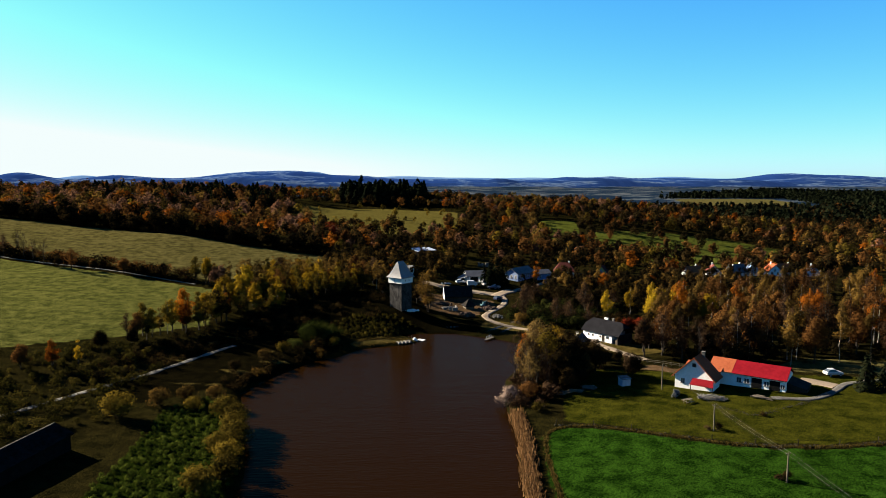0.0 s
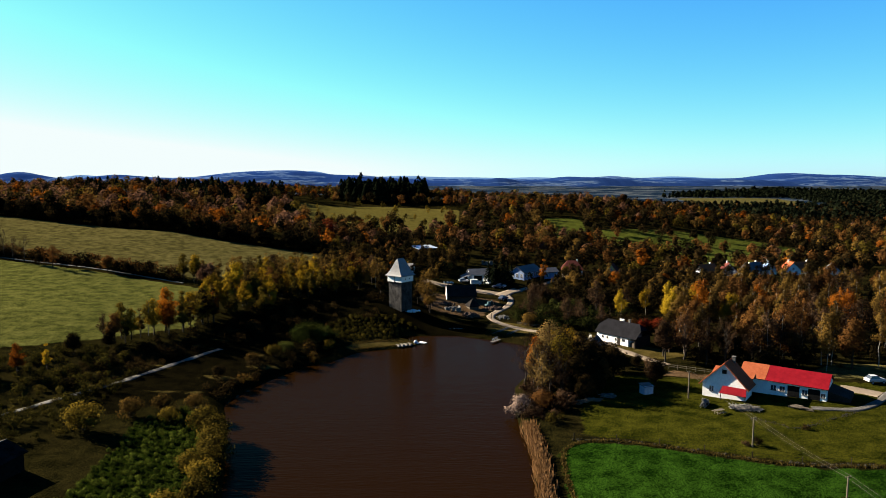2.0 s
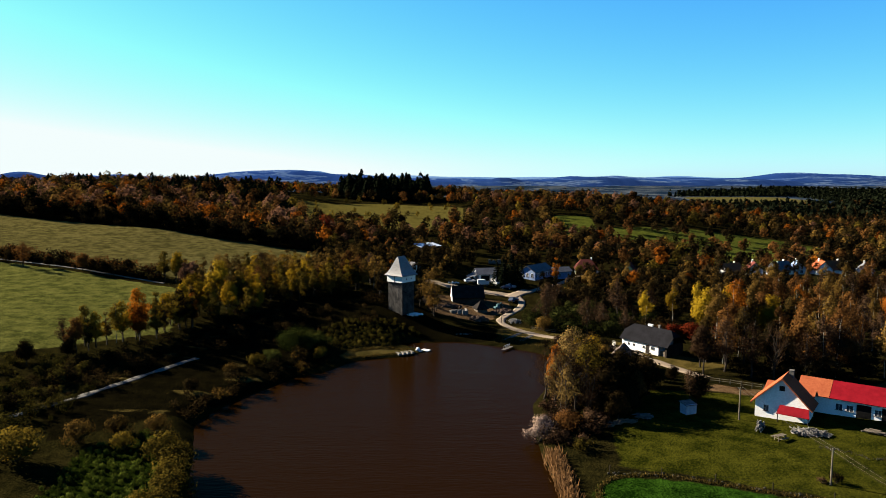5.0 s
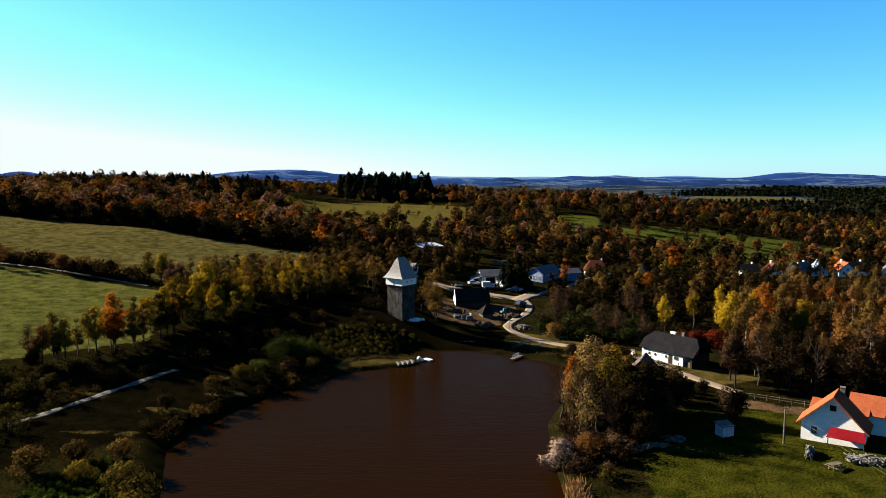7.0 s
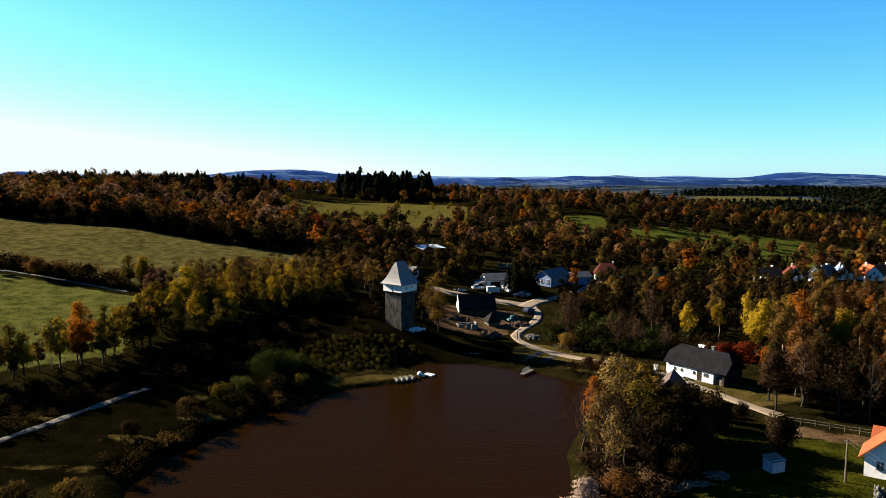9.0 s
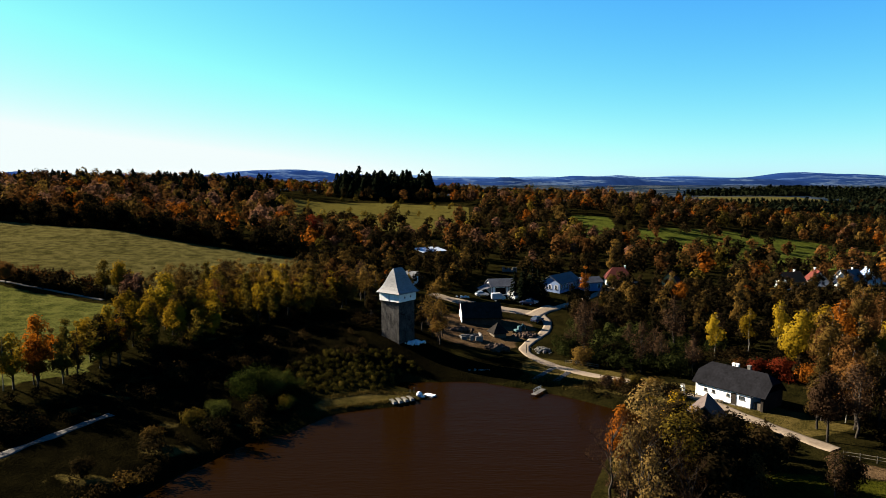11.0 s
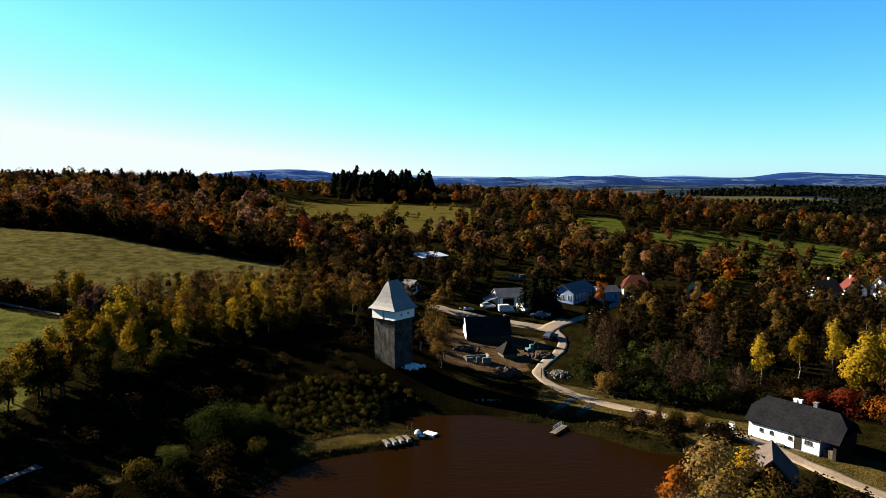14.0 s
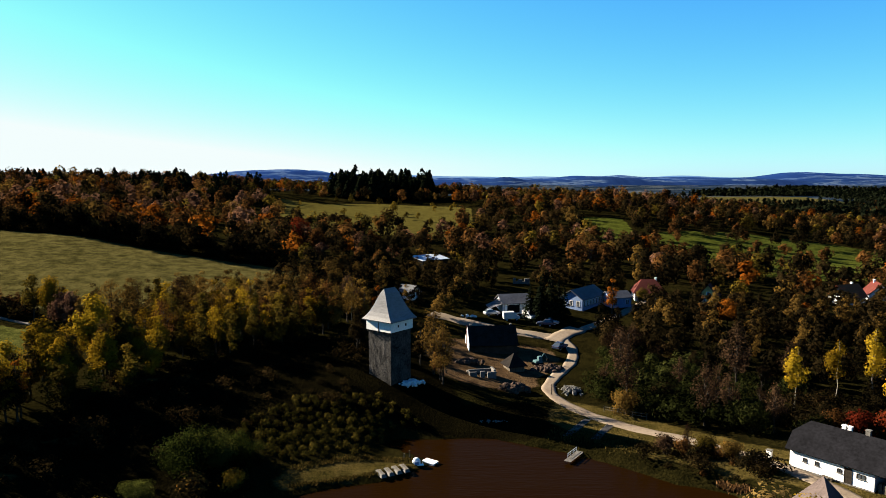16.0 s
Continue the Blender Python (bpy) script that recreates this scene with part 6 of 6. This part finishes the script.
for i in range(4):
    bx, by = -12.2 + 0.95 * i, 185.9 + 0.55 * i
    boat = thing("rowing_boat", bx, by, 0.32, -62, "pale grey upturned rowing boat on the spit", "boat", "upturned boats")
    part("hull", solid([(-1.15, -0.42, 0), (1.05, -0.38, 0), (1.05, 0.38, 0), (-1.15, 0.42, 0), (-1.0, -0.3, 0.34), (0.85, -0.26, 0.36), (0.85, 0.26, 0.36), (-1.0, 0.3, 0.34)], [(0, 1, 5, 4), (1, 2, 6, 5), (2, 3, 7, 6), (3, 0, 4, 7), (4, 5, 6, 7), (0, 3, 2, 1)]), M_CONC, boat)
    part("keel", boxes((-0.9, 0.8, -0.03, 0.03, 0.33, 0.4)), M_WOOD, boat)
for x, y, h, label in ((-8.9, 191.2, 0.9, "weathered mooring post at the end of the spit"), (-9.6, 191.0, 0.6, "short weathered mooring post on the spit"), (13.6, 214.6, 1.9, "dark wooden post beside the road")):
    p = part("post", rod(bmesh.new(), (0, 0, -0.3), (0, 0, h), 0.11, 0.09), M_WOOD)
    p.matrix_world = pose(x, y, ground_z(x, y))
    tagged(p, label, "post")


def reeds(name, line, wide, n, h, mat, seed, label):
    """Upright blades along a line of the plan."""
    r = np.random.default_rng(seed)
    p = smooth_line(line, 0.25)
    c = p[r.integers(0, len(p), n)] + r.normal(0, wide * 0.5, (n, 2))
    c = c[inside(SHORE, c[:, 0], c[:, 1]) < 0.4]
    n = len(c)
    z = np.maximum(lie(c[:, 0], c[:, 1]), -0.1)
    hh, a = h * r.uniform(0.5, 1.15, n), r.uniform(0, 6.28, n)
    lean = r.normal(0, 0.25, (n, 2)) * hh[:, None]
    w = 0.09 * r.uniform(0.6, 1.5, n)
    dx = np.stack((np.cos(a) * w, np.sin(a) * w), 1)
    v = np.zeros((n, 4, 3))
    v[:, 0, :2], v[:, 1, :2] = c - dx, c + dx
    v[:, 2, :2], v[:, 3, :2] = c + dx * 0.4 + lean, c - dx * 0.4 + lean
    v[:, 0, 2], v[:, 1, 2] = z - 0.1, z - 0.1
    v[:, 2, 2], v[:, 3, 2] = z + hh, z + hh * 0.92
    return tagged(new(name, mesh_from(name, v.reshape(-1, 3), np.arange(4 * n).reshape(-1, 4), mat, np.repeat(r.uniform(0, 1, n), 4))), label, "reeds", kind="stuff")


L_REED = leaves("dry_reed_blades", (0.13, 0.08, 0.03), (0.28, 0.19, 0.08), (0.42, 0.3, 0.15), 0.3)
L_GRASS = leaves("rough_grass_blades", (0.03, 0.032, 0.008), (0.09, 0.085, 0.022), (0.19, 0.16, 0.05), 0.3)
reeds("reeds", [(13, 70), (12.6, 94), (14.2, 116), (13.8, 128)], 1.1, 5200, 1.3, L_REED, 71, "dry straw-coloured reeds along the water's edge")
reeds("reeds", [(32, 181), (29, 182.8)], 0.5, 160, 0.6, L_REED, 72, "dry reeds below the road")
reeds("grass", [(-9, 190), (-15, 190.5), (-23, 186)], 0.8, 1500, 0.25, L_GRASS, 73, "dry grass on the spit")
reeds("grass", [(-9, 188), (-15, 185), (-23, 182)], 0.5, 1100, 0.25, L_GRASS, 74, "rough grass on the spit")
reeds("grass", [(16.5, 90), (17, 112), (18.6, 118.6), (24, 120.4), (31.6, 117.2), (37.1, 114), (42, 111.7), (46.5, 108.9), (54, 107.3), (64.6, 106.7), (73, 107.9), (110, 108.6)], 0.5, 5200, 0.28, L_GRASS, 75, "rough grass along the field boundary")
reeds("grass", [(12, 198), (16, 197), (24, 192)], 2.0, 1500, 0.3, L_GRASS, 76, "rough grass on the slope below the road")

# ---- farmyard ----
BOUND = [(20.5, 120.8), (26, 119.5), (31.6, 117.5), (37.1, 114.3), (42, 112), (46.5, 109.2), (54, 107.6), (64.6, 107), (73, 108.2), (110, 109)]
fence_line = smooth_line(BOUND, 6.6)
fence = thing("fence", *fence_line[0], ground_z(*fence_line[0]), 0, "low wooden post and wire field fence", "fence")
posts = [Vector((x, y, ground_z(x, y))) for x, y in fence_line]
for p in posts:
    bm = rod(bmesh.new(), (0, 0, -0.2), (0, 0, 1.15), 0.07, 0.06)
    bm.transform(Matrix.Translation(p - fence.location))
    part("post", bm, M_DARKWOOD, fence)
for h in (0.5, 0.95):
    bm = bmesh.new()
    for a, c2 in zip(posts, posts[1:]):
        rod(bm, a - fence.location + Vector((0, 0, h)), c2 - fence.location + Vector((0, 0, h)), 0.012, sides=4)
    part("wire", bm, M_DARK, fence)


def rails(a, b, n, label):
    f = thing("fence", *a, ground_z(*a), 0, label, "fence")
    ps = [Vector((a[0] + (b[0] - a[0]) * i / n, a[1] + (b[1] - a[1]) * i / n, 0)) for i in range(n + 1)]
    ps = [Vector((p.x, p.y, ground_z(p.x, p.y))) - f.location for p in ps]
    for p in ps:
        part("post", rod(bmesh.new(), p - Vector((0, 0, 0.2)), p + Vector((0, 0, 1.0)), 0.06), M_WOOD, f)
    for h in (0.45, 0.85):
        for p, q in zip(ps, ps[1:]):
            part("rail", rod(bmesh.new(), p + Vector((0, 0, h)), q + Vector((0, 0, h)), 0.05), M_WOOD, f)


rails((48, 158.4), (57.4, 152.4), 6, "weathered wooden rail fence behind the garden")
rails((20.6, 206.8), (26.2, 203.2), 3, "weathered wooden guard rail beside the road")


def pole(x, y, h, label):
    p = thing("power_pole", x, y, ground_z(x, y), 20, label, "pole", "power poles")
    part("mast", rod(bmesh.new(), (0, 0, -0.5), (0, 0, h), 0.14, 0.1, 8), M_WOOD, p)
    part("crossarm", boxes((-0.45, 0.45, -0.04, 0.04, h - 0.22, h - 0.13)), M_DARKWOOD, p)
    for k in (-0.4, 0.4):
        part("insulator", rod(bmesh.new(), (k, 0, h - 0.13), (k, 0, h + 0.02), 0.035), M_CONC, p)
    return Vector((x, y, ground_z(x, y) + h))


tops = [pole(45.1, 138.3, 7.4 - ground_z(45.1, 138.3), "wooden power pole on the lawn"), pole(46.6, 114.8, 6.9 - ground_z(46.6, 114.8), "wooden power pole on the lawn"), pole(49.3, 94.8, 4.4, "wooden power pole at the field edge")]
line_end = Vector((50.1, 60.0, 7.5))
wires = thing("power_line", *tops[1], 0, "two thin power cables sagging between poles", "cable")
for side in (-0.4, 0.4):
    for a, c2 in ((tops[0], tops[1]), (tops[1], tops[2]), (tops[2], line_end)):
        bm = bmesh.new()
        pts = [a.lerp(c2, i / 10) + Vector((side, 0, -0.8 * (i / 10) * (1 - i / 10) * 1.6)) - tops[1] for i in range(11)]
        for p, q in zip(pts, pts[1:]):
            rod(bm, p, q, 0.009, sides=4)
        part("cable", bm, M_CONC, wires)
far_pole = pole(50.1, 60.0, 5.6, "wooden power pole in the field")

shed = thing("garden_shed", 38.4, 142.2, ground_z(38.4, 142.2), 20, "small pale blue metal garden shed", "shed")
part("wall", boxes((-1.0, 1.0, -0.8, 0.8, -0.2, 1.6)), M_TIN, shed)
part("roof", solid([(-1.15, -0.95, 1.55), (1.15, -0.95, 1.55), (1.15, 0.95, 1.85), (-1.15, 0.95, 1.85)], [(0, 1, 2, 3)], -0.08), M_CONC, shed)
part("door", boxes((-0.4, 0.4, -0.84, -0.78, 0, 1.45)), M_TIN, shed)

barn = thing("barn", 34.0, 168.6, ground_z(34.0, 168.6) + 0.2, 66, "dark timber barn with a brown roof below the road", "barn")
part("wall", shell(5.6, 5.0, 2.0, 4.4), M_DARKWOOD, barn, "dark boarded wall")
part("roof", gable_roof(5.8, 5.0, 2.0, 4.6, 0.45), M_OLDROOF, barn, "brown weathered roof")
door(barn, 0.5, -2.5, 1.6, 1.9, "y-")


def log_heap(x, y, turn, n, L, W, H, mat, label, seed, r0=0.07, tidy=False):
    r = random.Random(seed)
    t = thing("log_pile", x, y, ground_z(x, y), turn, label, "woodpile")
    stick = rod(bmesh.new(), (-0.5, 0, 0), (0.5, 0, 0), 1.0, sides=6)
    first = part("log", stick, mat, t)
    for i in range(n):
        px, py = r.uniform(-L / 2, L / 2), r.uniform(-W / 2, W / 2)
        pz = r.uniform(0.05, H) * (1 - abs(px) / L)
        a, e, q, k = (r.gauss(0, 5) if tidy else r.uniform(0, 180)), (0 if tidy else r.gauss(0, 12)), r.uniform(0.6, 1.6), r0 * r.uniform(0.7, 1.4)
        log = first if i == 0 else new("log", first.data)
        log.parent = t
        log.matrix_basis = pose(px, py, pz + 0.1, 0, e, a) @ Matrix.Diagonal((q, k, k, 1))


log_heap(52.6, 131.0, -18, 150, 5.0, 1.8, 0.7, M_CONC, "heap of pale cut birch logs on the lawn", 1)
log_heap(46.6, 134.2, 55, 60, 2.6, 0.9, 1.2, M_CONC, "stacked grey firewood beside the gable", 2, 0.09, True)
log_heap(27.0, 138.2, 20, 60, 3.2, 1.2, 0.7, M_WOOD, "stacked pale timber near the pond", 3, 0.08, True)
log_heap(30.5, 140.4, -10, 50, 2.4, 1.2, 0.7, M_CONC, "stack of grey branches near the pond", 4)
log_heap(24.4, 137.2, 40, 40, 1.6, 1.2, 0.6, M_WOOD, "stack of pale boards near the pond", 5, 0.08, True)
log_heap(62.0, 130.2, -37, 40, 3.0, 0.8, 0.6, M_WOOD, "pale boards along the farmhouse wall", 6, 0.08, True)

table = thing("garden_table", 47.4, 129.6, ground_z(47.4, 129.6), 25, "weathered wooden garden table with two benches", "table")
part("tabletop", boxes((-0.9, 0.9, -0.4, 0.4, 0.7, 0.76)), M_WOOD, table)
for sy in (-0.75, 0.75):
    part("bench", boxes((-0.9, 0.9, sy - 0.15, sy + 0.15, 0.42, 0.47)), M_WOOD, table)
for sx in (-0.7, 0.7):
    part("leg", boxes((sx - 0.05, sx + 0.05, -0.8, 0.8, 0.36, 0.42), (sx - 0.05, sx + 0.05, -0.35, -0.27, -0.05, 0.7), (sx - 0.05, sx + 0.05, 0.27, 0.35, -0.05, 0.7)), M_WOOD, table)
urn = thing("stone_marker", 37.2, 187.4, ground_z(37.2, 187.4), -50, "white rendered gate pillar beside the cottage", "pillar")
part("shaft", boxes((-0.3, 0.3, -0.25, 0.25, -0.1, 0.95), bevel=0.03), M_WHITE, urn)
part("cap", boxes((-0.36, 0.36, -0.31, 0.31, 0.95, 1.05)), M_CONC, urn)


def dry_wall(line, n, label, seed, size=(0.18, 0.4)):
    """A low bank of loose field stones along a line of the plan, each stone a part while they are few."""
    r = random.Random(seed)
    p = smooth_line(line, 0.3)
    w = thing("field_wall", *p[0], ground_z(*p[0]), 0, label, "wall")
    first = bmesh.new()
    bmesh.ops.create_icosphere(first, subdivisions=1, radius=1.0)
    for v in first.verts:
        v.co *= r.uniform(0.8, 1.15)
    stone = part("stone", first, M_FIELDSTONE, w)
    for i in range(n):
        x, y = p[r.randrange(len(p))]
        x, y, q = x + r.gauss(0, 0.25), y + r.gauss(0, 0.25), r.uniform(*size)
        ob = stone if i == 0 else new("stone", stone.data)
        ob.parent = w
        ob.matrix_basis = Matrix.Translation(Vector((x, y, ground_z(x, y) + q * r.uniform(-0.3, 0.8))) - w.location) @ pose(0, 0, 0, r.uniform(0, 360), r.uniform(0, 360), 0) @ Matrix.Diagonal((q, q * 0.8, q * 0.65, 1))


dry_wall([(51.2, 126.2), (53.9, 125.2), (56.5, 121), (62.1, 123.9), (69.5, 128), (76, 132.4)], 230, "low dark bank of field stones across the lawn", 1, (0.07, 0.16))
dry_wall(BOUND, 299, "low dark bank of field stones between lawn and green field", 2, (0.1, 0.26))

# ---- vehicles ----
def car(x, y, turn, paint, label, L=3.8, H=1.4, van=False, category="car"):
    c = thing(category, x, y, ground_z(x, y) + 0.16, turn, label, category)
    w = 0.86
    prof = [(-L / 2, 0.3), (-L / 2, 0.8), (-L / 2 + 0.15, 0.92), (L / 2 - 1.1, 0.92), (L / 2 - 0.1, 0.75), (L / 2, 0.6), (L / 2, 0.3)]
    if van:
        prof = [(-L / 2, 0.3), (-L / 2, 1.9), (L / 2 - 1.3, 1.95), (L / 2 - 0.6, 1.05), (L / 2, 0.9), (L / 2, 0.3)]
    n = len(prof)
    v = [(px, -w, pz) for px, pz in prof] + [(px, w, pz) for px, pz in prof]
    bm = solid(v, [tuple(range(n)), tuple(range(2 * n - 1, n - 1, -1))] + [(i, (i + 1) % n, n + (i + 1) % n, n + i) for i in range(n)])
    bmesh.ops.bevel(bm, geom=bm.edges[:], offset=0.06, segments=1, affect="EDGES")
    body = part("body", bm, paint, c)
    if not van:
        cab = solid([(-L / 2 + 0.2, -0.8, 0.9), (L / 2 - 1.2, -0.8, 0.9), (L / 2 - 1.9, -0.62, H), (-L / 2 + 0.8, -0.62, H), (-L / 2 + 0.2, 0.8, 0.9), (L / 2 - 1.2, 0.8, 0.9), (L / 2 - 1.9, 0.62, H), (-L / 2 + 0.8, 0.62, H)], [(0, 1, 2, 3), (4, 7, 6, 5), (1, 5, 6, 2), (0, 3, 7, 4), (3, 2, 6, 7)])
        part("glasshouse", cab, M_GLASS, c, "dark car windows")
        part("roof_panel", boxes((-L / 2 + 0.75, L / 2 - 1.85, -0.62, 0.62, H, H + 0.05), bevel=0.02), paint, c)
    else:
        part("windscreen", solid([(L / 2 - 1.32, -0.75, 1.85), (L / 2 - 1.32, 0.75, 1.85), (L / 2 - 0.62, 0.75, 1.08), (L / 2 - 0.62, -0.75, 1.08)], [(0, 1, 2, 3)], -0.06), M_GLASS, c)
    for sx in (-L / 2 + 0.75, L / 2 - 0.8):
        for sy in (-0.8, 0.8):
            wheel = part("wheel", rod(bmesh.new(), (sx, sy - 0.1, 0.16), (sx, sy + 0.1, 0.16), 0.31, sides=14), M_DARK, c, "black tyre")
            part("rim", rod(bmesh.new(), (sx, sy - 0.11, 0.16), (sx, sy + 0.11, 0.16), 0.17, sides=10), M_TIN, wheel)
    for sy in (-0.6, 0.6):
        part("headlight", boxes((L / 2 - 0.06, L / 2 + 0.02, sy - 0.15, sy + 0.15, 0.55, 0.68)), M_GLASS, c)
        part("tail_light", boxes((-L / 2 - 0.02, -L / 2 + 0.05, sy - 0.12, sy + 0.12, 0.6, 0.75)), M_BRICKRED, c)
    return c


P_WHITE = surface("white_car_paint", (0.4, 0.4, 0.4), (0.5, 0.5, 0.5), 2, 0.3, rough=0.3, bump=0.02, spec=0.5)
P_SILVER = surface("silver_car_paint", (0.4, 0.42, 0.45), (0.5, 0.52, 0.55), 2, 0.3, rough=0.3, metal=0.6, bump=0.02, spec=0.5)
P_NAVY = surface("dark_blue_car_paint", (0.02, 0.03, 0.06), (0.03, 0.045, 0.09), 2, 0.3, rough=0.25, bump=0.02, spec=0.5)
P_TEAL = surface("pale_teal_machine_paint", (0.05, 0.11, 0.12), (0.1, 0.17, 0.18), 3, 0.6, rough=0.5, bump=0.1)
car(11.2, 262.2, 8, P_WHITE, "white parked van in front of the sheds", 3.9, van=True, category="van")
car(15.6, 263.4, -60, P_WHITE, "white parked van beside the timber shed", 3.8, van=True, category="van")
car(20.2, 260.2, -15, P_SILVER, "silver parked car on the gravel yard")
car(6.8, 264.8, 20, P_SILVER, "grey parked car on the gravel yard")
car(18.8, 259.0, 165, P_NAVY, "dark blue parked car on the gravel yard")
car(19.6, 243.0, 50, P_NAVY, "dark blue car parked beside the road")
car(84.2, 145.1, 5, P_WHITE, "white car parked beyond the farmhouse")
digger = thing("digger", 13.6, 232.6, ground_z(13.6, 232.6), 25, "pale teal excavator standing on dug earth", "excavator")
digger.scale = (0.8, 0.8, 0.8)
part("tracks", boxes((-1.2, 1.2, -0.9, -0.5, 0, 0.6), (-1.2, 1.2, 0.5, 0.9, 0, 0.6), (-0.7, 0.7, -0.5, 0.5, 0.3, 0.55), bevel=0.08), M_DARK, digger)
part("cab", boxes((-0.9, 0.9, -0.8, 0.8, 0.62, 1.2), (-0.1, 0.85, -0.75, 0.1, 1.2, 2.2), bevel=0.06), P_TEAL, digger)
part("boom", rods((( 0.9, 0.3, 1.1), (2.0, 0.3, 2.6), 0.14), ((2.0, 0.3, 2.6), (3.0, 0.3, 1.2), 0.11)), P_TEAL, digger)
part("bucket", boxes((2.75, 3.3, 0.0, 0.6, 0.65, 1.15), bevel=0.06), M_DARK, digger)

# long shed on the wooded bank; black roof colour paints its shaded slope
low = thing("low_shed", -63.5, 93.5, ground_z(-63.5, 93.5), 81, "long low shed with a roof blackened for shade and pale edge", "shed")
part("wall", boxes((-12, 12, -3.0, 3.0, -1.0, 2.2)), M_DARK, low)
part("roof", gable_roof(24, 6, 2.2, 3.6, 0.4), M_DARK, low, "roof blackened for its shaded slope")
part("ridge_cap", boxes((-12.4, 12.4, -0.12, 0.12, 3.58, 3.72)), M_CONC, low, "pale ridge cap")
